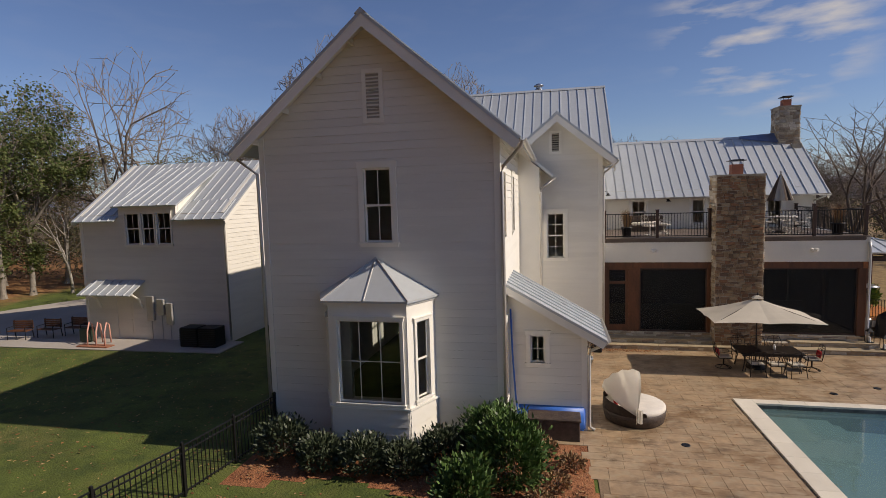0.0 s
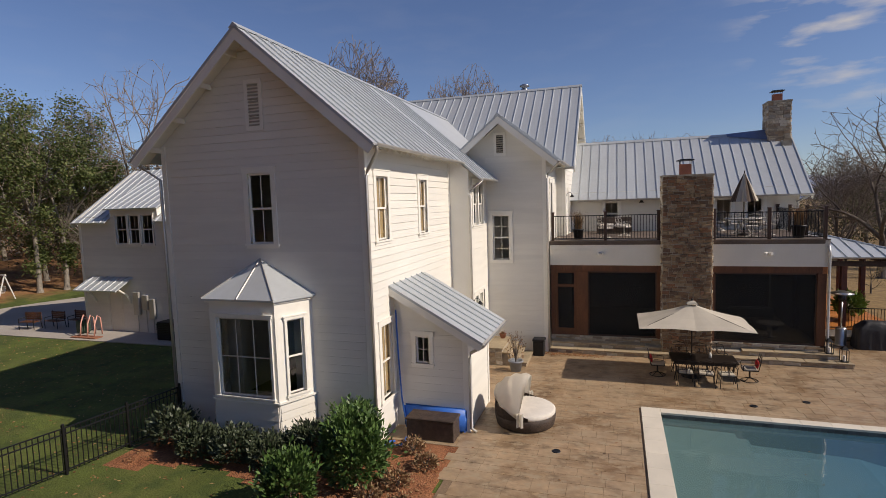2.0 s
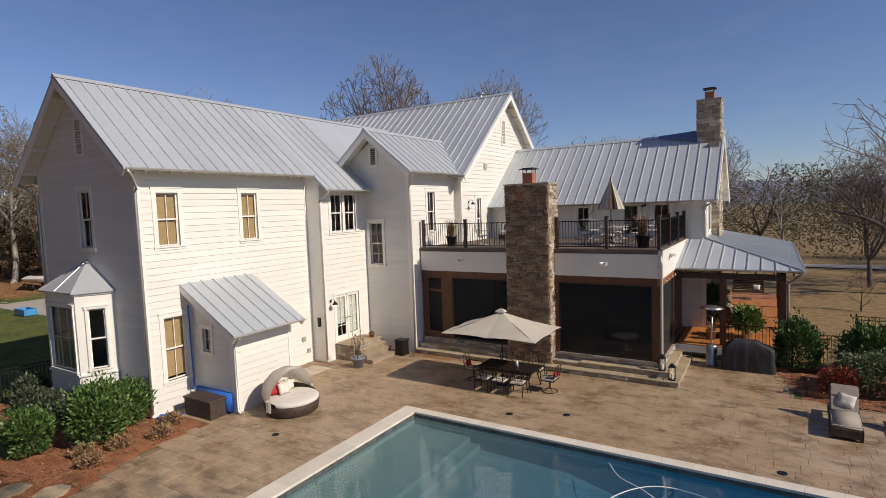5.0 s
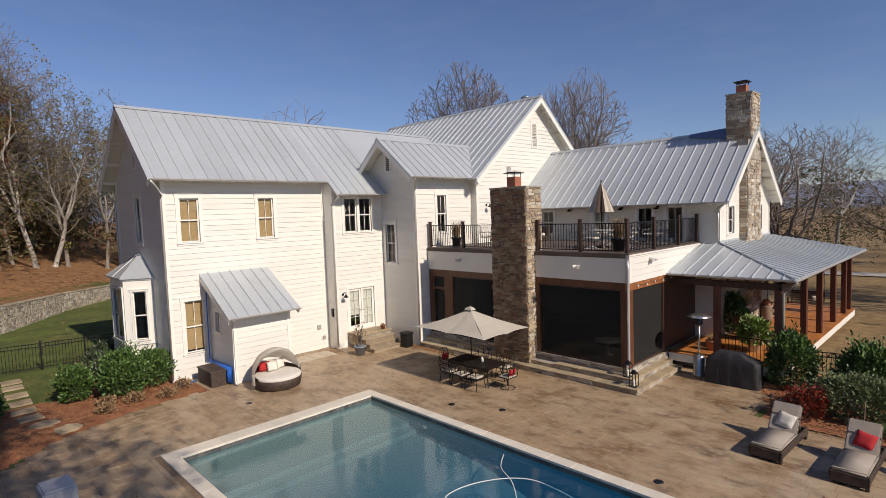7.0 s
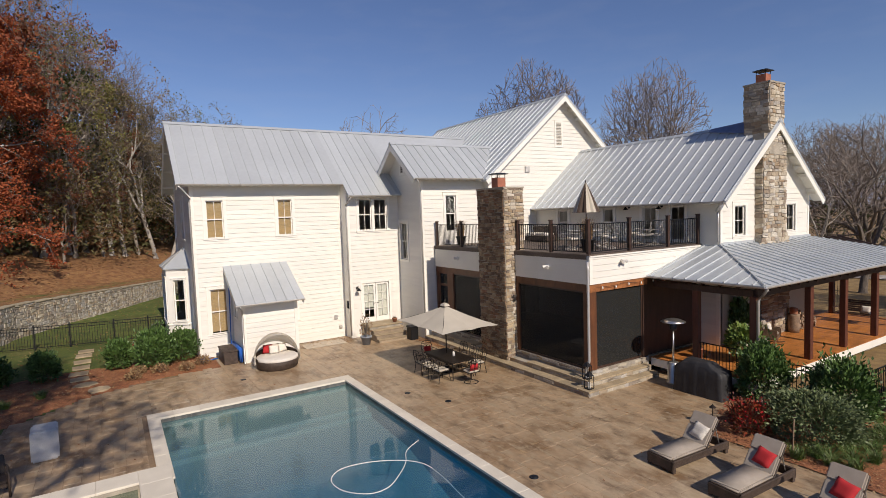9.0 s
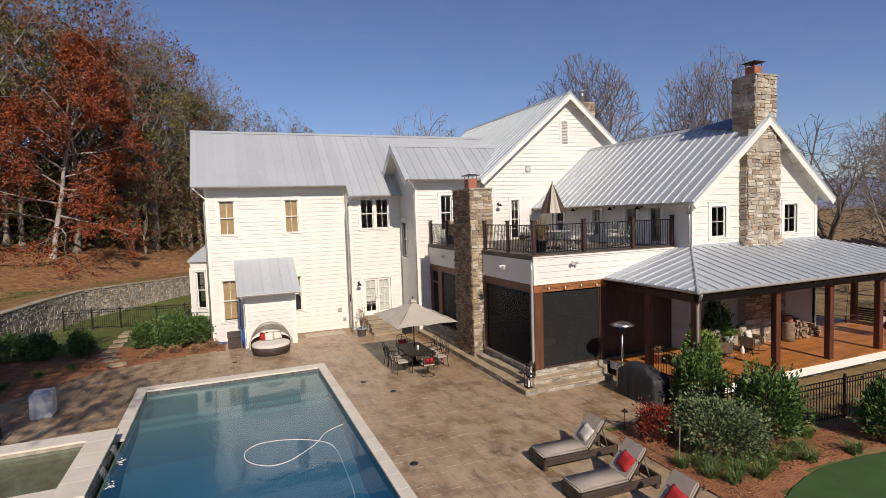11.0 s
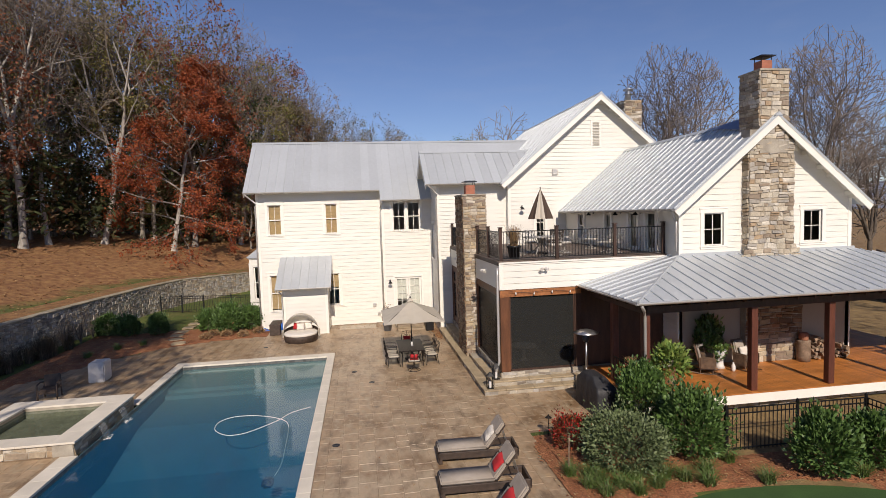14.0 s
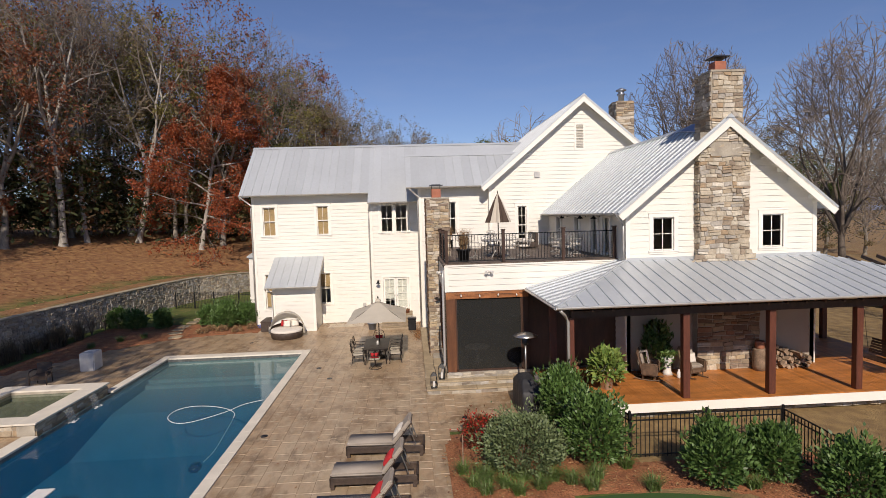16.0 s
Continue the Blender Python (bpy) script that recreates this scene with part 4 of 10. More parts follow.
for k, (o, u, L, zlo) in enumerate((((14.10, 33.45), (1, 0), 1.07, 8.9), ((15.17, 33.45), (0, 1), 1.17, 8.9), ((15.17, 34.62), (-1, 0), 1.07, 8.9), ((14.10, 34.62), (0, -1), 1.17, 9.6))):
    stone_face(stack2, frame_of(o, u), 0, L, zlo, 11.36, 25 + k, course=(0.11, 0.22), long=(0.18, 0.45), material=M_TANSTONE)
chimney_top(house, 14.62, 34.0, 11.43, clay=0.40)
# lead saddle behind the stack
bm = bmesh.new()
prism(bm, [(14.1, 33.5, DZR - 0.42), (14.1, 34.1, DZR + 0.16), (12.2, 34.1, DZR + 0.05), (12.2, 33.9, DZR - 0.10)], (0, 0, 0.02))
part("chimney_saddle", bm, pbr("blue_flashing", (0.16, 0.21, 0.33), 0.4, 0.4, var=0.1), house, "dark blue metal flashing behind the chimney")
# stack of the main block, with a steel pipe
bm = bmesh.new()
box(bm, 0.0, 1.25, 35.55, 36.65, 9.0, 13.25)
stack3 = part("chimney", bm, M_MORTAR, house, "square stone chimney with a steel flue pipe")
for k, (o, u, L) in enumerate((((0.0, 35.55), (1, 0), 1.25), ((1.25, 35.55), (0, 1), 1.1))):
    stone_face(stack3, frame_of(o, u), 0, L, 9.4, 13.25, 31 + k)
bm = bmesh.new()
lathe(bm, [(0.17, 0), (0.17, 0.45), (0.24, 0.47), (0.24, 0.55), (0.17, 0.56), (0.17, 0.70), (0.32, 0.74), (0.32, 0.80), (0.05, 0.92)], 16, (0.60, 36.1, 13.25))
part("flue_pipe", bm, pbr("steel_pipe", (0.42, 0.45, 0.50), 0.3, 0.85, var=0.1), house, "steel flue pipe with rain cap", smooth=True)

# ---- screened room and the deck on it ----
KX0, KX1, KY, KZ = 3.6, 13.98, 23.86, 4.74
# floor and interior
bm = bmesh.new()
box(bm, KX0, KX1 - 0.1, KY + 0.1, DY0, 0.35, 0.58)
part("screened_room_floor", bm, M_TREAD, house)
bm = bmesh.new()
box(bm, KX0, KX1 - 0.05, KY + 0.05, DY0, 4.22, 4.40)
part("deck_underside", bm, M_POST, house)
bm = bmesh.new()
box(bm, CX, 13.6, DY0 + 0.0, DY0 + 0.15, 0.5, 4.3)
part("rear_wall", bm, M_WOOD, house)
# deck boards
n = 0
y = KY - 0.06
while y < DY0 - 0.02:
    bm = bmesh.new()
    box(bm, KX0 if y > FY1 - 0.1 or True else KX0, KX1 + 0.05, y, min(y + 0.137, DY0), KZ - 0.04, KZ)
    if FY0 - 0.2 < y < FY1:
        bm.free()
        bm = bmesh.new()
        box(bm, KX0, F0 - 0.04, y, y + 0.137, KZ - 0.04, KZ)
        box(bm, F1 + 0.05, KX1 + 0.05, y, y + 0.137, KZ - 0.04, KZ)
    part("deck_board", bm, M_DECK2, house)
    y += 0.142
# fascia: south and east
for a, b in ((KX0, F0), (F1, KX1 - 0.12)):
    bm = bmesh.new()
    box(bm, a, b, KY, KY + 0.08, 3.68, KZ - 0.14)
    f = part("deck_fascia", bm, M_BOX, house, "cream painted panel under the deck edge")
    for k in range(4):
        z = 3.70 + k * 0.218
        bm = bmesh.new()
        prism(bm, [(a, KY, z), (a, KY - 0.030, z), (a, KY - 0.006, z + 0.213), (a, KY, z + 0.213)], (b - a, 0, 0))
        part("board", bm, M_BOX, f)
    bm = bmesh.new()
    box(bm, a, b, KY - 0.05, KY + 0.08, KZ - 0.14, KZ - 0.04)
    box(bm, a, b, KY - 0.02, KY + 0.06, KZ - 0.18, KZ - 0.14)
    part("deck_edge", bm, M_DECK2, house, "brown deck edge board")
    bm = bmesh.new()
    box(bm, a, b, KY + 0.02, KY + 0.16, 3.42, 3.68)
    part("beam", bm, M_WOOD, house, "reddish-brown cedar beam")
wall(house, (KX1, KY), (0, 1), 6.6, 3.68, KZ - 0.06, (), pieces=True, corner=(True, False))
bm = bmesh.new()
box(bm, KX1, KX1 + 0.06, KY, DY0, KZ - 0.10, KZ - 0.045)
part("deck_edge", bm, M_TRIM, house, "white deck edge trim")
# east run of the beam: sunlight painted in as a lighter orange
bm = bmesh.new()
box(bm, KX1 - 0.16, KX1 - 0.01, KY + 0.0, 27.0, 3.40, 3.675)
part("beam", bm, M_SUNLIT_BEAM, house, "cedar beam, sunlight painted in as lighter orange-brown")
# posts
for x0, x1, y0, y1 in ((3.62, 3.80, KY, KY + 0.16), (4.72, 5.20, KY, KY + 0.16), (7.95, F0, KY, KY + 0.16), (F1, 10.12, KY, KY + 0.16), (13.66, KX1 - 0.02, KY + 0.0, KY + 0.36), (KX1 - 0.2, KX1 - 0.02, 26.75, 27.0)):
    bm = bmesh.new()
    soft_box(bm, x0, x1, y0, y1, 0.60, 3.42, 0.012, seg=1)
    part("post", bm, M_WOOD if y0 < 26 else M_POST, house, "cedar porch post")
# screens
for x0, x1 in ((5.20, 7.95), (10.12, 13.66)):
    bm = bmesh.new()
    box(bm, x0, x1, KY + 0.07, KY + 0.075, 0.66, 3.42)
    part("screen", bm, M_SCREEN, house, "black insect screen panel")
    bm = bmesh.new()
    for q in ((x0, x0 + 0.05, 0.62, 3.42), (x1 - 0.05, x1, 0.62, 3.42), (x0, x1, 0.60, 0.68), (x0, x1, 3.36, 3.42)):
        box(bm, q[0], q[1], KY + 0.05, KY + 0.10, q[2], q[3])
    part("screen_frame", bm, M_POST, house)
bm = bmesh.new()
box(bm, KX1 - 0.10, KX1 - 0.095, KY + 0.36, 26.75, 0.66, 3.40)
part("screen", bm, M_SCREEN, house, "black insect screen panel")
bm = bmesh.new()
for q in ((KY + 0.36, KY + 0.41, 0.62, 3.40), (26.70, 26.75, 0.62, 3.40), (KY + 0.36, 26.75, 0.60, 0.68)):
    box(bm, KX1 - 0.12, KX1 - 0.07, q[0], q[1], q[2], q[3])
part("screen_frame", bm, M_POST, house)
# screen door at the west end
bm = bmesh.new()
for q in ((3.80, 3.92, 0.6, 3.42), (4.60, 4.72, 0.6, 3.42), (3.92, 4.60, 0.6, 0.9), (3.92, 4.60, 2.72, 2.84), (3.92, 4.60, 3.34, 3.42)):
    box(bm, q[0], q[1], KY + 0.04, KY + 0.10, q[2], q[3])
door = part("screen_door", bm, M_WOOD, house, "brown wooden screen door with transom")
bm = bmesh.new()
box(bm, 3.92, 4.60, KY + 0.065, KY + 0.07, 0.9, 3.34)
part("screen", bm, M_SCREEN, door)
# stone sill and steps
bm = bmesh.new()
box(bm, KX0, F0, KY - 0.03, KY + 0.2, 0.0, 0.60)
box(bm, F1, KX1, KY - 0.03, KY + 0.2, 0.0, 0.60)
box(bm, KX1 - 0.2, KX1 + 0.03, KY - 0.03, 27.0, 0.0, 0.60)
sill = part("foundation", bm, M_MORTAR, house, "low stone sill under the screens")
stone_face(sill, frame_of((F1, KY - 0.03), (1, 0)), 0, KX1 - F1, 0.40, 0.60, 41, course=(0.09, 0.11), proud=0.02)
stone_face(sill, frame_of((KX0, KY - 0.03), (1, 0)), 0, F0 - KX0, 0.40, 0.60, 42, course=(0.09, 0.11), proud=0.02)
stone_face(sill, frame_of((KX1 + 0.03, KY), (0, 1)), 0, 3.1, 0.40, 0.60, 43, course=(0.09, 0.11), proud=0.02, material=M_FIELD)
steps = thing("patio_steps", "two long sandstone steps wrapping the screened room", "steps", pose(9, 23.3, 0), kind="structure")
for k, (yf, xf, z0, z1) in enumerate(((23.02, 14.66, 0.0, 0.20), (23.42, 14.32, 0.20, 0.40))):
    bm = bmesh.new()
    box(bm, KX0 + 0.05, xf - 0.03, yf + 0.03, KY, z0 - 0.02, z1 - 0.06)
    box(bm, KX1 - 0.1, xf - 0.03, KY, 26.75, z0 - 0.02, z1 - 0.06)
    r = part("riser", bm, M_MORTAR, steps)
    stone_face(r, frame_of((KX0 + 0.05, yf + 0.03), (1, 0)), 0, xf - KX0 - 0.08, z0, z1 - 0.06, 50 + k, course=(0.13, 0.15), proud=0.02)
    stone_face(r, frame_of((xf - 0.03, yf + 0.03), (0, 1)), 0, 26.75 - yf - 0.03, z0, z1 - 0.06, 52 + k, course=(0.13, 0.15), proud=0.02, material=M_FIELD)
    rng = random.Random(60 + k)
    x = KX0 + 0.05
    while x < xf - 0.01:
        x2 = min(x + rng.uniform(0.9, 1.6), xf)
        if xf - x2 < 0.4:
            x2 = xf
        if not (k == 1 and x2 > F0 and x < F1):
            bm = bmesh.new()
            soft_box(bm, x + 0.004, x2 - 0.004, yf + rng.uniform(-0.015, 0.015), KY - 0.03, z1 - 0.06, z1, 0.012, seg=1)
            part("tread", bm, M_TREAD, steps)
        x = x2
    y = KY - 0.03
    while y < 26.7:
        y2 = min(y + rng.uniform(0.8, 1.3), 26.75)
        bm = bmesh.new()
        soft_box(bm, KX1 + 0.03, xf + rng.uniform(-0.015, 0.015), y + 0.004, y2 - 0.004, z1 - 0.06, z1, 0.012, seg=1)
        part("tread", bm, M_TREAD, steps)
        y = y2
# deck corner downspout
downspout(house, [(KX1 - 0.02, KY - 0.08, 4.5), (KX1 + 0.02, KY - 0.1, 4.2), (KX1 + 0.02, KY - 0.1, 1.0), (KX1 + 0.0, KY - 0.2, 0.75), (KX1 - 0.02, KY - 0.22, 0.42)], 0.05)

# deck railing
rail = thing("deck_railing", "dark brown post and black baluster railing round the upper deck", "railing", pose(9, 24, KZ))
runs = [[(3.72, 23.94), (5.92, 23.94), (8.02, 23.94)], [(10.08, 23.94), (12.02, 23.94), (13.88, 23.94)], [(13.88, 23.94), (13.88, 26.1), (13.88, 28.4), (13.88, 30.38)]]
seen = set()
for run in runs:
    for p in run:
        if p in seen:
            continue
        seen.add(p)
        bm = bmesh.new()
        soft_box(bm, p[0] - 0.06, p[0] + 0.06, p[1] - 0.06, p[1] + 0.06, KZ, KZ + 1.20, 0.01, seg=1)
        soft_box(bm, p[0] - 0.08, p[0] + 0.08, p[1] - 0.08, p[1] + 0.08, KZ + 1.20, KZ + 1.24, 0.012, seg=1)
        part("post", bm, M_POST, rail, "square dark brown post with cap")
    for a, b in zip(run, run[1:]):
        for zz in (0.10, 1.08):
            bar(rail, "rail", (*a, KZ + zz), (*b, KZ + zz), 0.04, 0.035, M_BLACK)
        L = math.dist(a, b)
        k = int(L / 0.115)
        for i in range(1, k):
            t = i / k
            x, y = a[0] + (b[0] - a[0]) * t, a[1] + (b[1] - a[1]) * t
            part("baluster", one_box(x - 0.009, x + 0.009, y - 0.009, y + 0.009, KZ + 0.08, KZ + 1.06), M_BLACK, rail)

# ---- covered porch ----
PZ, PXE, PYE = 0.58, 18.34, 26.88
PT, PH = 4.70, 3.74
PYN = 41.5
roof(house, [(KX1 + 0.02, PYE, PH), (PXE, PYE, PH), (DX, DY0, PT), (KX1 + 0.02, DY0, PT)], start=0.2, pitch=0.47, name="porch_roof")
roof(house, [(PXE, PYE, PH), (PXE, PYN, PH), (DX, PYN - 3.6, PT), (DX, DY0, PT)], start=0.35, pitch=0.47, name="porch_roof")
roof(house, [(PXE, PYN, PH), (4.0, PYN, PH), (4.0, PYN - 3.6, PT), (DX, PYN - 3.6, PT)], start=0.35, pitch=0.47, name="porch_roof")
bm = bmesh.new()
tube(bm, [(PXE, PYE, PH + 0.02), (DX, DY0, PT + 0.02)], 0.045, 6)
part("hip_cap", bm, M_ROOF, house)
# flashing where the porch roof meets the wall
bar(house, "flashing", (DX + 0.03, DY0, PT + 0.10), (DX + 0.03, PYN - 3.6, PT + 0.10), 0.03, 0.12, M_ROOF)
gutter(house, (PXE + 0.05, PYE - 0.03, PH - 0.02), (PXE + 0.05, PYN, PH - 0.02), 0.06)
gutter(house, (KX1 + 0.05, PYE - 0.05, PH - 0.02), (PXE + 0.03, PYE - 0.05, PH - 0.02), 0.06)
# rafters under the porch roof
y = PYE + 0.5
while y < PYN - 0.2:
    z_in = PT - 0.08
    x_in = max(DX, PXE - (y - PYE)) if y < DY0 else DX
    bar(house, "porch_rafter", (x_in, y, PT - 0.085 - (x_in - DX) * 0.2667), (PXE - 0.03, y, PH - 0.075), 0.05, 0.12, M_POST)
    y += 0.61
x = KX1 + 0.4
while x < PXE - 0.2:
    y_in = min(DY0, PYE + (PXE - x)) if x > DX else DY0
    bar(house, "porch_rafter", (x, y_in, PT - 0.085 - (DY0 - y_in) * 0.2667), (x, PYE + 0.03, PH - 0.075), 0.05, 0.12, M_POST)
    x += 0.61
# beams and posts
PX, PYS = 17.72, 27.45
bar(house, "porch_beam", (PX, PYS, 3.50), (PX, PYN - 0.55, 3.50), 0.2, 0.22, M_POST)
bar(house, "porch_beam", (KX1, PYS, 3.50), (PX, PYS, 3.50), 0.2, 0.22, M_POST)
for p in ((PX, PYS), (PX, 28.34 + 0.0), (PX, 31.14), (PX, 33.95), (PX, 36.86), (PX, 39.5), (15.7, PYS), (PX - 3.2, 40.9), (PX - 6.4, 40.9), (PX, 40.9)):
    if p[1] == 28.34:
        continue
    bm = bmesh.new()
    soft_box(bm, p[0] - 0.11, p[0] + 0.11, p[1] - 0.11, p[1] + 0.11, PZ, 3.30, 0.015, seg=1)
    part("porch_post", bm, M_PPOST, house, "square dark-stained porch post")
downspout(house, [(PXE + 0.02, PYE + 0.1, PH - 0.1), (PXE - 0.2, PYE + 0.3, PH - 0.3), (PX + 0.17, PYS - 0.1, PH - 0.55), (PX + 0.17, PYS - 0.1, 0.1)], 0.05)
# boarded floor
x = KX1 + 0.02
y = 27.15
while y < PYN - 0.3:
    part("porch_board", one_box(KX1 + 0.02 if y < 37.8 else 6.0, 17.96, y, y + 0.135, PZ - 0.035, PZ), M_DECK, house)
    y += 0.14
bm = bmesh.new()
box(bm, 17.90, 17.945, 27.2, PYN - 0.3, 0.24, PZ - 0.04)
box(bm, KX1, 17.90, 27.16, 27.2, 0.24, PZ - 0.04)
part("porch_skirt", bm, M_TRIM, house, "white painted porch skirt board")
bm = bmesh.new()
box(bm, KX1 + 0.1, 17.6, 27.6, PYN - 0.6, 0.0, 0.5)
fnd = part("porch_foundation", bm, M_MORTAR, house)
stone_face(fnd, frame_of((17.62, 27.6), (0, 1)), 0, 13.2, 0.0, 0.42, 71, material=M_FIELD)
# dark ceiling, out of view, added to cut the light under the porch
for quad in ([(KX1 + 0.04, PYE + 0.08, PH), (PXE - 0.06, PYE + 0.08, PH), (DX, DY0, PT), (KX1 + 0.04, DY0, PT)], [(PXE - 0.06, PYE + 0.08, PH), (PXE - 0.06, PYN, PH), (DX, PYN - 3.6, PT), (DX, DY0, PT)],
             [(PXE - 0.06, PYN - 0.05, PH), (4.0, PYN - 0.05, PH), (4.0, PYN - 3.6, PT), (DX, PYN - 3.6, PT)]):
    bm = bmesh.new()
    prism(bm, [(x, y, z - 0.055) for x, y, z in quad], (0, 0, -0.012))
    part("porch_ceiling", bm, M_POST, house, "dark porch ceiling out of view, added to dim the porch")
# porch fireplace wall
bm = bmesh.new()
box(bm, DX, DX + 0.30, 33.0, 35.4, PZ, 3.6)
hearth = part("porch_fireplace", bm, M_MORTAR, house, "stone porch fireplace under the roof")
m_h = frame_of((DX + 0.30, 33.0), (0, 1))
stone_face(hearth, m_h, 0, 2.4, PZ, 1.62, 81, course=(0.14, 0.24), pieces=True)
# upper stones darker: the porch roof's shade is painted into them
stone_face(hearth, m_h, 0, 2.4, 1.62, 3.55, 82, course=(0.10, 0.20), pieces=True, material=M_SHADESTONE)
# kitchen wing doors onto the porch: boarded back wall, its deep shade painted in
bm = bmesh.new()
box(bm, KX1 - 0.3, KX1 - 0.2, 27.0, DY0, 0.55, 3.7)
part("porch_side_wall", bm, M_POST, house, "boarded wall beside the porch, deep shade painted in dark brown")


# ---- ground ----
POOL = (7.62, 22.6, 10.72, 17.16)      # water's edge: x0, x1, y0, y1
WALLPTS = [(19.0, 1.4), (12.0, 1.7), (6.7, 2.05), (2.0, 2.4), (-1.8, 2.8), (-8.0, 3.7), (-12.0, 4.8), (-16.0, 7.2), (-20.5, 10.2), (-25.7, 13.4), (-31.0, 18.0)]


def wall_y(x):
    if x >= WALLPTS[0][0]:
        return WALLPTS[0][1]
    for (x1, y1), (x0, y0) in zip(WALLPTS, WALLPTS[1:]):
        if x0 <= x <= x1:
            return y0 + (y1 - y0) * (x - x0) / (x1 - x0)
    return 18.0 + (-31.0 - x) * 0.6


def wall_top(x):
    return max(0.0, min(2.0, 2.0 + (x + 12) * 0.045)) if x < -12 else (2.0 if x < 16 else max(0.6, 2.0 - (x - 16) * 0.15))


def smooth(t):
    t = max(0.0, min(1.0, t))
    return t * t * (3 - 2 * t)


def ground_z(x, y):
    """The land: level round the house, a bank behind the stone wall, a gentle fall to the fields."""
    d = wall_y(x) - y
    z = -0.02
    if d > 0:
        up = wall_top(x) - 0.12
        z = up * smooth((d - 0.8) / 0.45) + 0.17 * max(0, d - 1.0) * smooth((d - 1.0) / 8) if d < 26 else up + 4.25 + 0.05 * min(d - 26, 90)
        if x > 16:
            z *= smooth((34 - x) / 16)
    w = -x - 30
    if w > 0 and d <= 0:
        z += 0.06 * min(w, 90) * smooth(w / 20) * smooth(1 - (y - 25) / 60)
    e = max(x - 40, y - 55, 0)
    z -= 0.035 * min(e, 260)
    return z + (0.05 * noise.noise(Vector((x * 0.13, y * 0.13, 0))) if abs(x) + abs(y) > 50 or d > 1 else 0.0)


def patio_edge_w(y):
    """The curved west edge of the paving."""
    pts = [(3.0, 14.0), (4.2, 9.5), (5.4, 7.4), (7.0, 5.0), (8.5, 3.7), (10.0, 2.9), (11.3, 2.5), (13.4, 2.45), (13.6, AX1), (40, AX1)]
    for (y0, x0), (y1, x1) in zip(pts, pts[1:]):
        if y0 <= y <= y1:
            return x0 + (x1 - x0) * (y - y0) / (y1 - y0)
    return 14.0


def on_patio(x, y):
    if y < 3.6 or y > 27.6 or x > 26.5 or x < patio_edge_w(y):
        return False
    if x > 14.7 and y > 23.6 and not (x < 18.0 and y < 27.6 and y < 27.4 - 0.0 * x and x - 14.7 < 3.6):
        return False
    if x > 17.2 and y > 23.6 + max(0, 18.6 - x) * 2.2:
        return False
    return True


def axis_steps(lo, hi, near0, near1, fine, extra):
    out, v = [], near0
    while v < near1:
        out.append(v)
        v += fine
    s = fine
    v = near0
    while v > lo:
        s *= 1.22
        v -= s
        out.append(max(v, lo))
    s, v = fine, near1
    out.append(near1)
    while v < hi:
        s *= 1.22
        v += s
        out.append(min(v, hi))
    out = sorted(set(out) | set(extra))
    return [a for i, a in enumerate(out) if a in extra or i == 0 or all(abs(a - b) > 0.12 for b in extra)]


gx = axis_steps(-1600, 1600, -34, 30, 0.7, [POOL[0], POOL[1]])
gy = axis_steps(-1600, 2600, -20, 44, 0.7, [POOL[2], POOL[3]])
verts, faces = [], []
for y in gy:
    for x in gx:
        z = ground_z(x, y)
        if all(on_patio(x + a, y + b) for a in (-0.8, 0.8) for b in (-0.8, 0.8)):
            z = -0.12
        verts.append((x, y, z))
nx = len(gx)
for j in range(len(gy) - 1):
    for i in range(nx - 1):
        if gx[i] >= POOL[0] - 1e-6 and gx[i + 1] <= POOL[1] + 1e-6 and gy[j] >= POOL[2] - 1e-6 and gy[j + 1] <= POOL[3] + 1e-6:
            continue
        a = j * nx + i
        faces.append((a, a + 1, a + 1 + nx, a + nx))
me = bpy.data.meshes.new("ground")
me.from_pydata(verts, [], faces)
# lawn near the house, leaf litter on the bank and in the woods, dry fields beyond
M_LAND = pbr("land", (0.088, 0.117, 0.020), 0.95, var=0.3, scale=0.5, fine=22, bump=0.8, dist=0.05)
n_, l_ = M_LAND.node_tree.nodes, M_LAND.node_tree.links
b_ = n_["Principled BSDF"]
stain_pattern(M_LAND, [(0.132, 0.132, 0.035), (0.054, 0.081, 0.014)], [0.3, 1.3])


def region(col, col2, fac):
    """Lays another ground cover over the land where fac says."""
    t, cr, mix, tc = (n_.new("ShaderNode" + k) for k in ("TexNoise", "ValToRGB", "Mix", "TexCoord"))
    t.inputs["Scale"].default_value, t.inputs["Detail"].default_value = 2.2, 8
    l_.new(tc.outputs["Object"], t.inputs["Vector"])
    cr.color_ramp.elements[0].position, cr.color_ramp.elements[0].color = 0.36, (*col, 1)
    cr.color_ramp.elements[1].position, cr.color_ramp.elements[1].color = 0.64, (*col2, 1)
    l_.new(t.outputs["Fac"], cr.inputs["Fac"])
    mix.data_type = "RGBA"
    l_.new(fac, mix.inputs["Factor"])
    l_.new(b_.inputs["Base Color"].links[0].from_socket, mix.inputs["A"])
    l_.new(cr.outputs["Color"], mix.inputs["B"])
    l_.new(mix.outputs["Result"], b_.inputs["Base Color"])


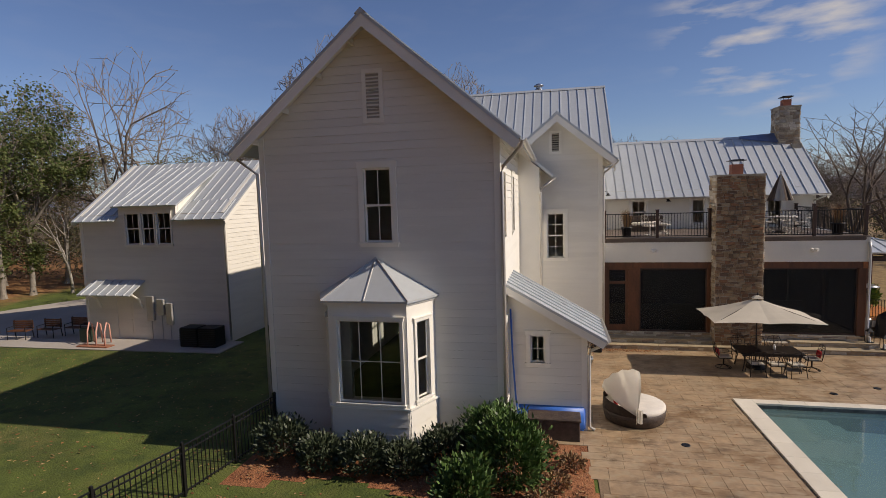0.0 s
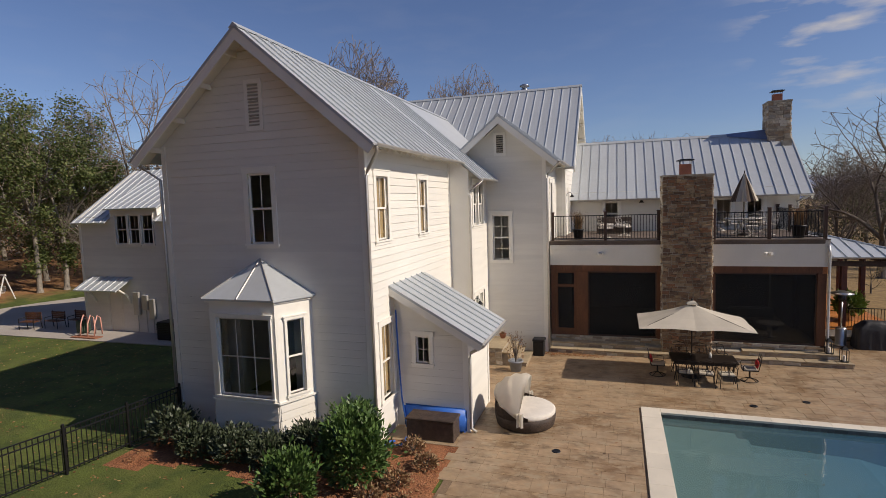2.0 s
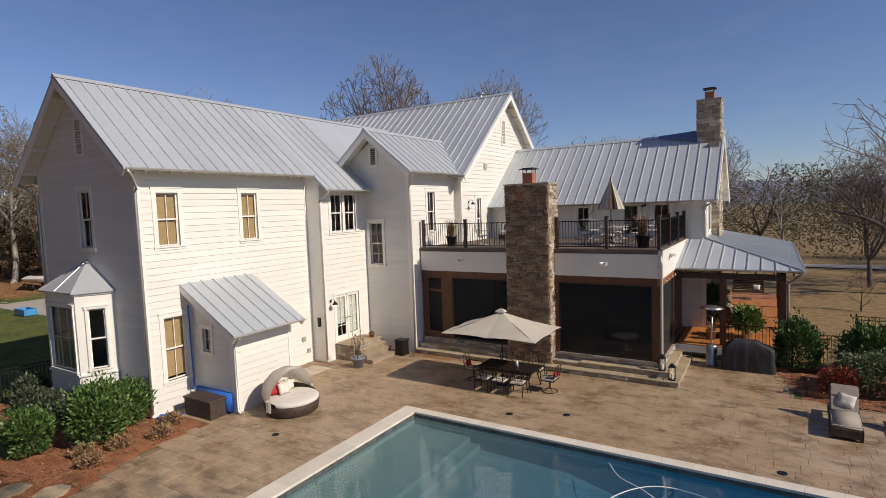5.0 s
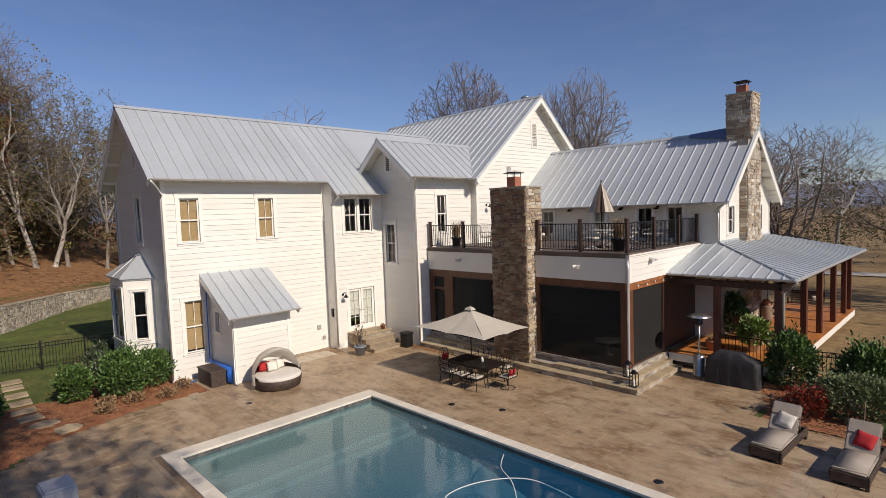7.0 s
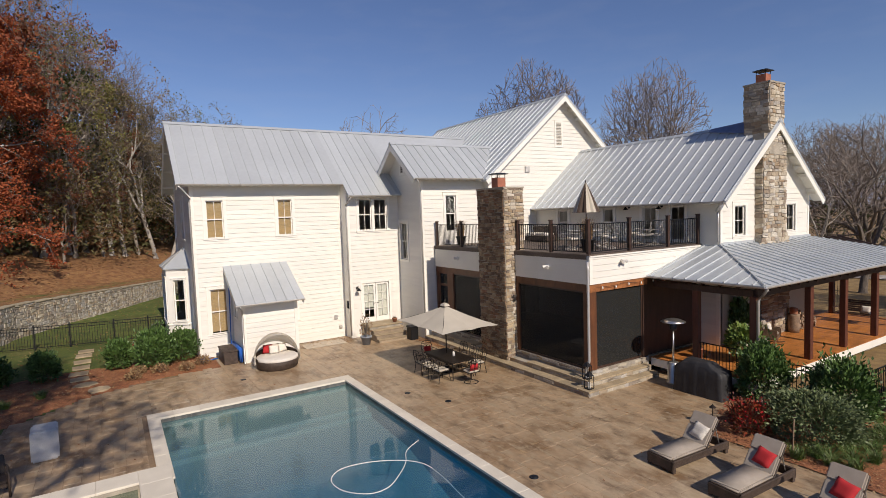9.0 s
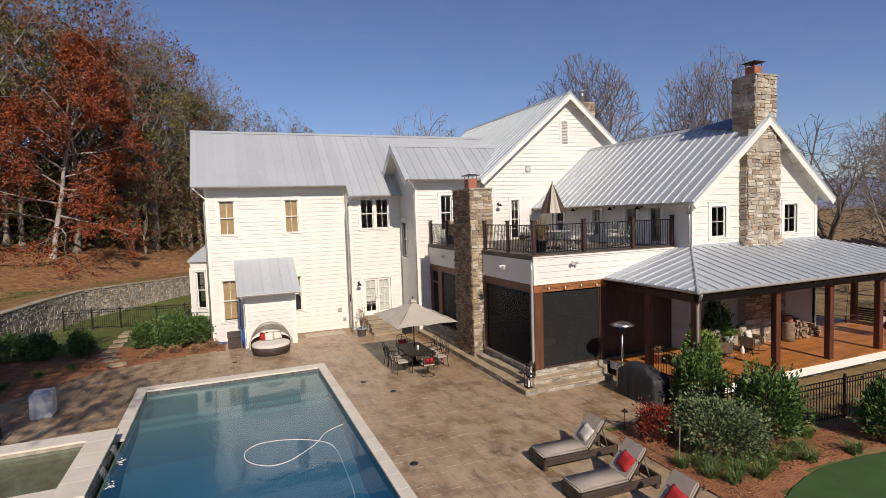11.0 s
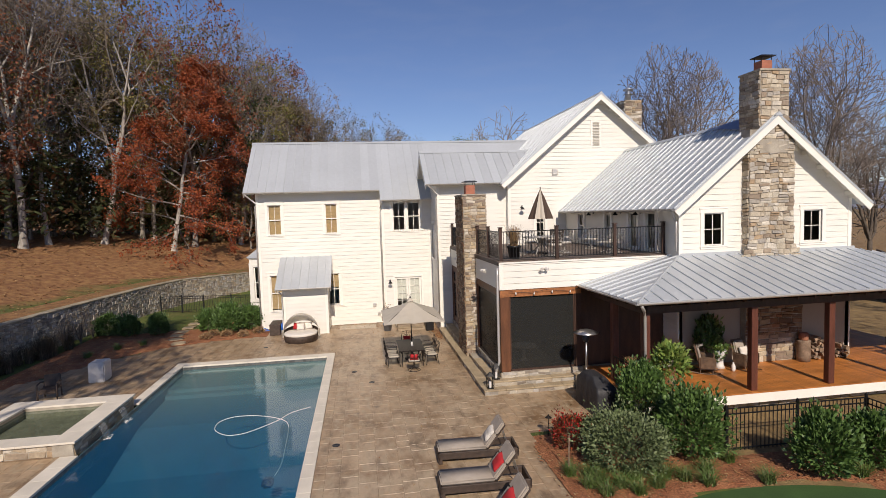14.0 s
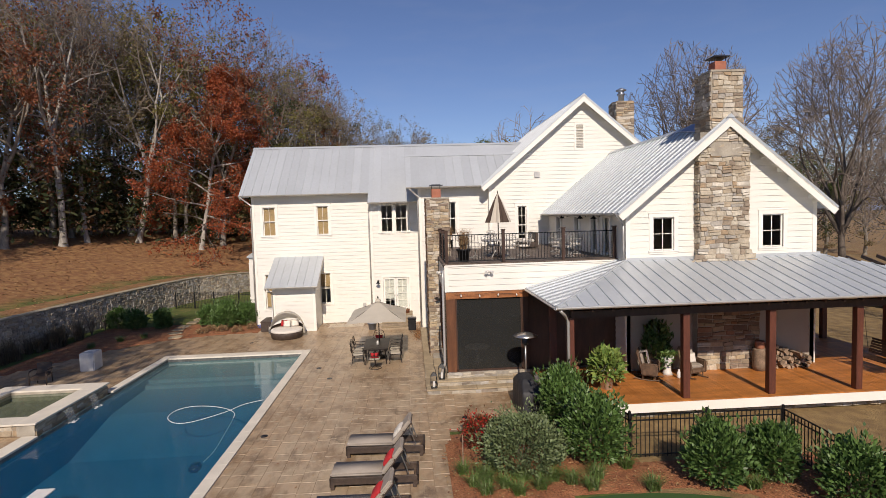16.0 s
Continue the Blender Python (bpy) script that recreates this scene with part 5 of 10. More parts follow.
def edge_mask(attr, ragged=0.35):
    """A cover's share from the mesh, with a ragged edge."""
    at, t, tc, ad, mr = (n_.new("ShaderNode" + k) for k in ("Attribute", "TexNoise", "TexCoord", "Math", "MapRange"))
    at.attribute_name = attr
    t.inputs["Scale"].default_value, t.inputs["Detail"].default_value = 0.5, 8
    l_.new(tc.outputs["Object"], t.inputs["Vector"])
    ad.operation = "ADD"
    l_.new(at.outputs["Fac"], ad.inputs[0])
    l_.new(t.outputs["Fac"], ad.inputs[1])
    mr.inputs["From Min"].default_value, mr.inputs["From Max"].default_value = 1.0 - ragged / 2, 1.0 + ragged / 2
    l_.new(ad.outputs[0], mr.inputs["Value"])
    return mr.outputs["Result"]


def cover(name, f):
    a = me.attributes.new(name, "FLOAT", "POINT")
    a.data.foreach_set("value", [f(v[0], v[1]) for v in verts])


cover("field", lambda x, y: 0.85 if (x > 17.5 and y > 27.4) else smooth(max(x - 23, y - 40, -50) / 8 + 0.2) if not (x < -20 and y < 60) else smooth((y - 70) / 20))
cover("litter", lambda x, y: max(smooth((wall_y(x) - y + 0.2) / 7.5) if x < 30 else 0.0, smooth((-x - 33) / 10) * (1.0 if y < 60 else 0.4)))
region((0.20, 0.125, 0.055), (0.30, 0.20, 0.085), edge_mask("field"))
region((0.20, 0.085, 0.036), (0.33, 0.175, 0.07), edge_mask("litter"))
ground = tagged(mesh_part("ground", me, M_LAND, smooth=True), "green lawn running out to leaf-strewn bank and dry tan fields", "ground", kind="structure")

# ---- patio of stamped concrete ----
rng = random.Random(7)
paving = thing("patio", "brown stamped-concrete patio in flagstone pattern", "patio", pose(12, 19, 0), kind="structure")
bm = bmesh.new()
slab_v, slab_f = [], []
me_base = bpy.data.meshes.new("patio_base")
cell = 0.25
k = 0
for i in range(int(27 / cell)):
    for j in range(int(26 / cell)):
        x, y = 0 + i * cell, 3 + j * cell
        if on_patio(x + cell / 2, y + cell / 2) and not (POOL[0] - 0.2 < x + cell / 2 < POOL[1] + 0.2 and POOL[2] - 0.2 < y + cell / 2 < POOL[3] + 0.2):
            slab_v += [(x, y, -0.004), (x + cell, y, -0.004), (x + cell, y + cell, -0.004), (x, y + cell, -0.004)]
            slab_f.append((k, k + 1, k + 2, k + 3))
            k += 4
me_base.from_pydata(slab_v, [], slab_f)
mesh_part("patio_base", me_base, M_CONC, paving)
bm.free()


def paver(v, f, x0, x1, y0, y1, z):
    g, e, b = 0.003, 0.003, len(v)
    v += [(x0 + g, y0 + g, -0.0025), (x1 - g, y0 + g, -0.0025), (x1 - g, y1 - g, -0.0025), (x0 + g, y1 - g, -0.0025),
          (x0 + g + e, y0 + g + e, z), (x1 - g - e, y0 + g + e, z), (x1 - g - e, y1 - g - e, z), (x0 + g + e, y1 - g - e, z)]
    f += [(b + 4, b + 5, b + 6, b + 7)] + [(b + i, b + (i + 1) % 4, b + 4 + (i + 1) % 4, b + 4 + i) for i in range(4)]


tiles = []
y = 3.6
while y < 27.5:
    h = rng.choice((0.38, 0.46, 0.60))
    x = -0.2 + rng.uniform(0, 0.5)
    while x < 27:
        w = rng.choice((0.40, 0.55, 0.62, 0.80))
        parts_ = [(x, x + w, y, y + h)] if rng.random() > 0.3 or h < 0.5 else [(x, x + w, y, y + h * 0.5), (x, x + w, y + h * 0.5, y + h)]
        for q in parts_:
            cx, cy = (q[0] + q[1]) / 2, (q[2] + q[3]) / 2
            if not on_patio(cx, cy):
                continue
            q = list(q)
            for a0, a1, b0, b1 in ((POOL[0] - 0.57, POOL[1] + 0.57, POOL[2] - 0.47, POOL[3] + 0.32), (12.44, 16.64, 6.72, 10.7)):
                if q[1] > a0 and q[0] < a1 and q[3] > b0 and q[2] < b1:
                    cut = min((q[1] - a0, 1, a0), (a1 - q[0], 0, a1), (q[3] - b0, 3, b0), (b1 - q[2], 2, b1))
                    q[cut[1]] = cut[2]
            if q[1] - q[0] > 0.04 and q[3] - q[2] > 0.04:
                tiles.append(tuple(q))
        x += w
    y += h
tiles.sort(key=lambda q: abs((q[0] + q[1]) / 2 - 12.5) * 0.35 + abs((q[2] + q[3]) / 2 - 19.6))
far_v, far_f = [], []
for i, q in enumerate(tiles):
    z = rng.uniform(0.0015, 0.0035)
    if i < 300:
        v, f = [], []
        paver(v, f, *q, z)
        mp = bpy.data.meshes.new("paver")
        mp.from_pydata(v, [], f)
        mesh_part("paver", mp, M_PAVER, paving)
    else:
        paver(far_v, far_f, *q, z)
mp = bpy.data.meshes.new("paving")
mp.from_pydata(far_v, [], far_f)
mesh_part("paving", mp, M_PAVER, paving, kind="stuff")

# ---- pool ----
pool = thing("pool", "rectangular blue swimming pool with pale stone coping", "swimming pool", pose(14.6, 14, 0))
x0, x1, y0, y1 = POOL
bm = bmesh.new()
deep = -1.45
# a wide entry shelf, a step and a floor that falls to the deep end
prism(bm, [(x0, y0, -0.36), (9.65, y0, -0.40), (9.66, y0, -0.54), (10.0, y0, -0.55), (10.01, y0, -0.70), (12.7, y0, -0.80), (15.4, y0, deep), (x1, y0, deep), (x1, y0, deep - 0.2), (x0, y0, deep - 0.2)], (0, y1 - y0, 0))
box(bm, x0, x0 + 0.02, y0, y1, deep, 0.0)
box(bm, x1 - 0.02, x1, y0, y1, deep, 0.0)
box(bm, x0 + 0.02, x1 - 0.02, y0, y0 + 0.02, deep, 0.0)
box(bm, x0 + 0.02, x1 - 0.02, y1 - 0.02, y1, deep, 0.0)
basin = part("basin", bm, M_DEPTH_PLASTER, pool)
# light lost in deeper water is painted into the plaster along x
np_, lp_ = M_DEPTH_PLASTER.node_tree.nodes, M_DEPTH_PLASTER.node_tree.links
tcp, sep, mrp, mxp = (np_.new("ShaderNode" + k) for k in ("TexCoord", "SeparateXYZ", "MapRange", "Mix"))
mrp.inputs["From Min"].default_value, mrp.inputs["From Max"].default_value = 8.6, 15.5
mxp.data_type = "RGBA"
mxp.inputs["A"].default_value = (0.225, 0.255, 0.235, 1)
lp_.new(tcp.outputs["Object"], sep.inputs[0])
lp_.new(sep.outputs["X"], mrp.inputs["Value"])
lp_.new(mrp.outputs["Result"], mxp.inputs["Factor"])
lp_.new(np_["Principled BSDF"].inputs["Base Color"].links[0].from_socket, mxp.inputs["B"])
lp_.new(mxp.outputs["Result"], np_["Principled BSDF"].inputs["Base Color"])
bm = bmesh.new()
for i in range(int((x1 - x0) / 0.16)):
    for yy, s in ((y0 + 0.021, 1), (y1 - 0.021, -1)):
        a, b = sorted((yy, yy + s * 0.008))
        box(bm, x0 + i * 0.16 + 0.003, x0 + i * 0.16 + 0.157, a, b, -0.17, -0.005)
for i in range(int((y1 - y0) / 0.16)):
    box(bm, x0 + 0.021, x0 + 0.029, y0 + i * 0.16 + 0.003, y0 + i * 0.16 + 0.157, -0.17, -0.005)
part("waterline_tiles", bm, pbr("waterline_tile", (0.10, 0.10, 0.095), 0.3, var=0.2, rand=0.3, scale=5), pool, kind="stuff")
M_WATER = see_through("pool_water", (0.40, 0.72, 0.83), (0.030, 0.150, 0.235), 0.38, ior=1.95)
nw, lw = M_WATER.node_tree.nodes, M_WATER.node_tree.links
tcw, n1, n2, mul2, add2, bw, far_, fall_ = (nw.new("ShaderNode" + k) for k in ("TexCoord", "TexNoise", "TexNoise", "Math", "Math", "Bump", "VectorMath", "MapRange"))
n1.inputs["Scale"].default_value, n1.inputs["Detail"].default_value = 2.6, 4
n2.inputs["Scale"].default_value, n2.inputs["Detail"].default_value, n2.inputs["Distortion"].default_value = 5.5, 3, 1.5
bw.inputs["Strength"].default_value, bw.inputs["Distance"].default_value = 0.15, 0.03
# livelier ripples where the spa spills in
far_.operation, mul2.operation, add2.operation = "DISTANCE", "MULTIPLY", "ADD"
far_.inputs[1].default_value = (14.6, 11.6, -0.13)
fall_.inputs["From Min"].default_value, fall_.inputs["From Max"].default_value = 4.2, 0.6
fall_.inputs["To Max"].default_value = 2.2
lw.new(tcw.outputs["Object"], n1.inputs["Vector"])
lw.new(tcw.outputs["Object"], n2.inputs["Vector"])
lw.new(tcw.outputs["Object"], far_.inputs[0])
lw.new(far_.outputs["Value"], fall_.inputs["Value"])
lw.new(n2.outputs["Fac"], mul2.inputs[0])
lw.new(fall_.outputs["Result"], mul2.inputs[1])
lw.new(n1.outputs["Fac"], add2.inputs[0])
lw.new(mul2.outputs[0], add2.inputs[1])
lw.new(add2.outputs[0], bw.inputs["Height"])
for nd in nw:
    if nd.bl_idname in ("ShaderNodeBsdfGlossy", "ShaderNodeBsdfAnisotropic", "ShaderNodeFresnel"):
        lw.new(bw.outputs["Normal"], nd.inputs["Normal"])
# water's scatter painted as diffuse colour: grey-green over the shelf, blue over the deep
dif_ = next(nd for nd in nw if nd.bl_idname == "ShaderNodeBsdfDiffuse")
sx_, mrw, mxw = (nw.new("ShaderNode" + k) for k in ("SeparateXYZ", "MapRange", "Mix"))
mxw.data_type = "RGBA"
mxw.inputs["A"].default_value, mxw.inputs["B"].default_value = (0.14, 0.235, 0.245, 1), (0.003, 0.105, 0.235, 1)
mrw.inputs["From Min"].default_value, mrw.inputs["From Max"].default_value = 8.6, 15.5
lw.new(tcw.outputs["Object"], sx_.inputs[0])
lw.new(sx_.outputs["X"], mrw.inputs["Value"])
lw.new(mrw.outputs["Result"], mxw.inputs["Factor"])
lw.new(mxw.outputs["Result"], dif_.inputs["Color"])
bm = bmesh.new()
vs = [bm.verts.new(p) for p in ((x0 + 0.01, y0 + 0.01, -0.13), (x1 - 0.01, y0 + 0.01, -0.13), (x1 - 0.01, y1 - 0.01, -0.13), (x0 + 0.01, y1 - 0.01, -0.13))]
bm.faces.new(vs)
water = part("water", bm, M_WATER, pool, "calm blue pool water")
water.visible_shadow = False
# coping stones
def coping(xa, xb, ya, yb, along, z=0.045):
    L = (xb - xa) if along == "x" else (yb - ya)
    k = max(1, round(L / 0.75))
    for i in range(k):
        bm = bmesh.new()
        s, e = i * L / k + 0.001, (i + 1) * L / k - 0.001
        if along == "x":
            soft_box(bm, xa + s, xa + e, ya, yb, z - 0.07, z, 0.006, seg=1)
        else:
            soft_box(bm, xa, xb, ya + s, ya + e, z - 0.07, z, 0.006, seg=1)
        part("coping_stone", bm, M_COPING, pool)


cw = 0.56
coping(x0 - cw + 0.04, x0 + 0.03, y0 - 0.33, y1 + cw - 0.25, "y")
coping(x0 + 0.03, x1 + cw, y1 - 0.03, y1 + cw - 0.25, "x")
coping(x0 + 0.03, 12.44, y0 - 0.33, y0 + 0.03, "x")
coping(16.7, x1 + cw, y0 - cw + 0.1, y0 + 0.03, "x")
coping(x1 - 0.03, x1 + cw, y0 + 0.03, y1 - 0.03, "y")

# raised spa
SX0, SX1, SY0, SY1, SZ = 12.5, 16.58, 6.75, 10.62, 0.42
spa = thing("spa", "raised square stone spa spilling into the pool", "hot tub", pose(14.1, 8.2, 0))
bm = bmesh.new()
for q in ((SX0, SX1, SY1 - 0.6, SY1 - 0.05, -1.2), (SX0, SX1, SY0 + 0.05, SY0 + 0.6, 0), (SX0 + 0.05, SX0 + 0.6, SY0 + 0.6, SY1 - 0.6, 0), (SX1 - 0.6, SX1 - 0.05, SY0 + 0.6, SY1 - 0.6, 0)):
    box(bm, q[0], q[1], q[2], q[3], q[4], SZ - 0.06)
box(bm, SX0 + 0.6, SX1 - 0.6, SY0 + 0.6, SY1 - 0.6, 0.0, 0.03)
body = part("spa_wall", bm, M_MORTAR, spa)
stone_face(body, frame_of((SX1, SY1 - 0.05), (-1, 0)), 0, SX1 - SX0, -0.15, SZ - 0.06, 91, course=(0.12, 0.2), proud=0.02)
stone_face(body, frame_of((SX1 - 0.05, SY0), (0, 1)), 0, SY1 - SY0 - 0.05, 0, SZ - 0.06, 92, course=(0.14, 0.22), proud=0.02, material=M_STONE)
for q, ax in (((SX0 - 0.05, SX1 + 0.05, SY1 - 0.66, SY1 + 0.02), "x"), ((SX0 - 0.05, SX1 + 0.05, SY0 - 0.02, SY0 + 0.66), "x"), ((SX0 - 0.05, SX0 + 0.62, SY0 + 0.66, SY1 - 0.66), "y"), ((SX1 - 0.62, SX1 + 0.05, SY0 + 0.66, SY1 - 0.66), "y")):
    L = q[1] - q[0] if ax == "x" else q[3] - q[2]
    k = max(1, round(L / 0.85))
    for i in range(k):
        bm = bmesh.new()
        s, e = i * L / k + 0.001, (i + 1) * L / k - 0.001
        soft_box(bm, *((q[0] + s, q[0] + e, q[2], q[3]) if ax == "x" else (q[0], q[1], q[2] + s, q[2] + e)), SZ - 0.06, SZ, 0.006, seg=1)
        part("coping_stone", bm, M_COPING, spa)
bm = bmesh.new()
vs = [bm.verts.new(p) for p in ((SX0 + 0.7, SY0 + 0.7, SZ - 0.12), (SX1 - 0.7, SY0 + 0.7, SZ - 0.12), (SX1 - 0.7, SY1 - 0.7, SZ - 0.12), (SX0 + 0.7, SY1 - 0.7, SZ - 0.12))]
bm.faces.new(vs)
sw = part("spa_water", bm, see_through("dark_spa_water", (0.50, 0.64, 0.58), (0.018, 0.034, 0.030), 0.30, ior=1.40), spa)
sw.visible_shadow = False
bm = bmesh.new()
box(bm, SX0 + 0.72, SX1 - 0.72, SY0 + 0.72, SY1 - 0.72, -0.3, -0.28)
part("spa_floor", bm, pbr("dark_spa_plaster", (0.045, 0.07, 0.06), 0.7, var=0.2, scale=1.5, fine=12, bump=0.05), spa)
M_FALL = see_through("falling_water", (0.85, 0.92, 0.93), (0.75, 0.8, 0.82), 0.16, ior=1.33, rough=0.2)
for xs in (13.7, 15.1):
    bm = bmesh.new()
    k = 6
    rows = []
    for i in range(k + 1):
        t = i / k
        rows.append([bm.verts.new((xs + (u - 0.5) * 0.42, SY1 + 0.03 + 0.16 * t, SZ - 0.10 - 0.44 * t * t)) for u in [j / 6 for j in range(7)]])
    for r, s in zip(rows, rows[1:]):
        for j in range(6):
            bm.faces.new((r[j], r[j + 1], s[j + 1], s[j]))
    f = part("spillway_sheet", bm, M_FALL, spa, "thin sheet of water spilling over")
    f.visible_shadow = False
    bm = bmesh.new()
    for j in range(14):
        a = rng.uniform(0, math.tau)
        r = rng.uniform(0, 0.22)
        lathe(bm, [(0.012, -0.004), (rng.uniform(0.02, 0.04), 0.004), (0.008, 0.014)], 6, (xs + 1.3 * r * math.cos(a), SY1 + 0.20 + 0.6 * r * math.sin(a), -0.128))
    part("foam", bm, M_WHITE, spa)

M_LITTER = stain_pattern(pbr("leaf_litter", (0.19, 0.085, 0.035), 0.95, var=0.4, scale=2.2, fine=14, bump=0.9, col2=(0.31, 0.165, 0.065), dist=0.05), [(0.14, 0.13, 0.04)], [0.4])
# ---- retaining wall of field stone ----
rwall = thing("retaining_wall", "curved field-stone retaining wall with a flat stone cap", "stone wall", pose(-8, 3.7, 0), kind="structure")
def along(p, q, s):
    return (p[0] + (q[0] - p[0]) * s, p[1] + (q[1] - p[1]) * s)


dense = []
for p, q in zip(WALLPTS, WALLPTS[1:]):
    k = max(1, int(math.dist(p, q) / 1.2))
    dense += [along(p, q, i / k) for i in range(k)]
dense.append(WALLPTS[-1])
bmw, bms = bmesh.new(), bmesh.new()
for i, (p, q) in enumerate(zip(dense, dense[1:])):
    h = (wall_top(p[0]) + wall_top(q[0])) / 2
    if h < 0.25:
        continue
    L = math.dist(p, q)
    m = frame_of(p, (q[0] - p[0], q[1] - p[1]))
    box(bmw, 0, L, 0.0, 0.45, -0.2, h - 0.08, m)
    z = -0.1
    rs = random.Random(500 + i)
    while z < h - 0.12:
        hh = min(rs.uniform(0.09, 0.22), h - 0.08 - z)
        a = 0
        while a < L - 0.02:
            b = a + rs.uniform(0.12, 0.36)
            if L - b < 0.12:
                b = L
            stone_bm(bms, a, b, z, z + hh, rs, 0.05, m)
            a = b
        z += hh
    bm = bmesh.new()
    soft_box(bm, 0.004, L - 0.004, -0.06, 0.46, h - 0.08, h, 0.015, m, seg=1)
    part("cap_stone", bm, M_CAPSTONE, rwall)
bmesh.ops.recalc_face_normals(bmw, faces=bmw.faces[:])
v, f = [], []
for i, p in enumerate(dense):
    a, b = Vector(dense[max(i - 1, 0)]), Vector(dense[min(i + 1, len(dense) - 1)])
    s_ = Vector(((b - a).y, -(b - a).x)).normalized()
    s_ = s_ if s_.y < 0 else -s_
    for dd, lift in ((0.40, None), (1.0, None), (1.9, 0.05), (3.2, -0.05)):
        q = Vector(p) + s_ * dd
        v.append((q.x, q.y, wall_top(p[0]) - 0.09 if lift is None else ground_z(q.x, q.y) + lift))
    if i:
        f += [(4 * i - 4 + k, 4 * i - 3 + k, 4 * i + 1 + k, 4 * i + k) for k in range(3)]
mb = bpy.data.meshes.new("bank_edge")
mb.from_pydata(v, [], f)
tagged(mesh_part("bank_edge", mb, M_LITTER, smooth=True), "leaf-strewn bank behind the stone wall", "bank", kind="structure")
part("wall_core", bmw, M_MORTAR, rwall)
part("stonework", bms, M_FIELD, rwall, kind="stuff")


# ---- planting ----
def ragged(x, y, s=1.0):
    return noise.noise(Vector((x * 1.7 * s, y * 1.7 * s, 3.0))) * 0.22


def bed(name, label, inside, x0, x1, y0, y1, z=0.035, cell=0.2):
    """A mulch bed: a low uneven sheet with a ragged edge."""
    v, f, ids = [], [], {}
    nx, ny = int((x1 - x0) / cell), int((y1 - y0) / cell)
    for j in range(ny):
        for i in range(nx):
            x, y = x0 + i * cell, y0 + j * cell
            cx, cy = x + cell / 2, y + cell / 2
            if not inside(cx + ragged(cx, cy), cy + ragged(cy, cx)):
                continue
            q = []
            for a, b in ((i, j), (i + 1, j), (i + 1, j + 1), (i, j + 1)):
                if (a, b) not in ids:
                    px, py = x0 + a * cell, y0 + b * cell
                    ids[(a, b)] = len(v)
                    rim = all(inside(px + dx * cell * 1.2, py + dy * cell * 1.2) for dx in (-1, 1) for dy in (-1, 1))
                    v.append((px, py, (z + 0.03 * noise.noise(Vector((px * 3, py * 3, 0)))) if rim else -0.015))
                q.append(ids[(a, b)])
            f.append(q)
    m_ = bpy.data.meshes.new(name)
    m_.from_pydata(v, [], f)
    return tagged(mesh_part(name, m_, M_MULCH, smooth=True), label, "flower bed", kind="structure"), [p for p in v]


def west_bed(x, y):
    edge = patio_edge_w(y) if y < 13.45 else 2.5
    if 3.4 < y < 13.64 and -1.0 - 0.25 * math.sin(y) < x < edge - 0.02 and not (x < AX1 and y > 12.9):
        return True
    return 10.55 + 0.35 * math.sin(x * 1.3) < y < 13.0 and -6.4 < x < 0.5


def east_bed(x, y):
    if x < 17.2 or y < 23.1 or y > 33.2:
        return False
    if x < 18.6 and y < 23.1 + (18.6 - x) * 2.2:
        return False
    if (x - 26.3) ** 2 / 18.0 + (y - 27.3) ** 2 / 30.0 < 1:
        return False
    if y > 28.4 and x < 20.55:
        return False
    return x < 24.5 and not (y > 27.3 and x < 17.98)


beds = [bed("mulch_bed", "red-brown pine straw bed along the house and patio", west_bed, -6.6, 14.2, 3.4, 13.7),
        bed("mulch_bed", "red-brown mulch bed beside the porch fence", east_bed, 17.0, 24.8, 23.4, 33.6)]

# straw, leaves and chips lying loose
def litter(name, label, count, place, cols, size, seed, z=0.0):
    r = random.Random(seed)
    v, f = [], []
    while count:
        p = place(r)
        if not p:
            continue
        count -= 1
        a, l, w = r.uniform(0, math.tau), size * r.uniform(0.6, 1.4), size * r.uniform(0.3, 0.6)
        dx, dy = math.cos(a), math.sin(a)
        t = [r.uniform(0.002, size * 0.5) for _ in range(4)]
        b = len(v)
        v += [(p[0] + dx * l, p[1] + dy * l, p[2] + t[0]), (p[0] - dy * w, p[1] + dx * w, p[2] + t[1]), (p[0] - dx * l, p[1] - dy * l, p[2] + t[2]), (p[0] + dy * w, p[1] - dx * w, p[2] + t[3])]
        f.append((b, b + 1, b + 2, b + 3))
    m_ = bpy.data.meshes.new(name)
    m_.from_pydata(v, [], f)
    return tagged(mesh_part(name, m_, palette(name + "_colours", cols, bump=0.0)), label, "leaves", kind="stuff")


BROWNS = [(0.26, 0.10, 0.04), (0.34, 0.18, 0.08), (0.18, 0.07, 0.03), (0.42, 0.27, 0.13), (0.30, 0.13, 0.05)]
pts_all = [p for _, ps in beds for p in ps if p[2] > -0.01]
litter("bed_litter", "fallen brown leaves and straw on the beds", 6500, lambda r: (lambda p: (p[0] + r.uniform(-0.12, 0.12), p[1] + r.uniform(-0.12, 0.12), p[2] + 0.005))(r.choice(pts_all)), BROWNS, 0.045, 1)


def lawn_spot(r):
    x, y = r.uniform(-30, -1.2), r.uniform(3.5, 22)
    if y < wall_y(x) + 0.3 or (AX0 - 0.2 < x and y > 12.8) or west_bed(x, y):
        return None
    return (x, y, ground_z(x, y))


litter("lawn_leaves", "scattered fallen leaves on the lawn", 2800, lawn_spot, BROWNS + [(0.45, 0.30, 0.12)], 0.05, 2)


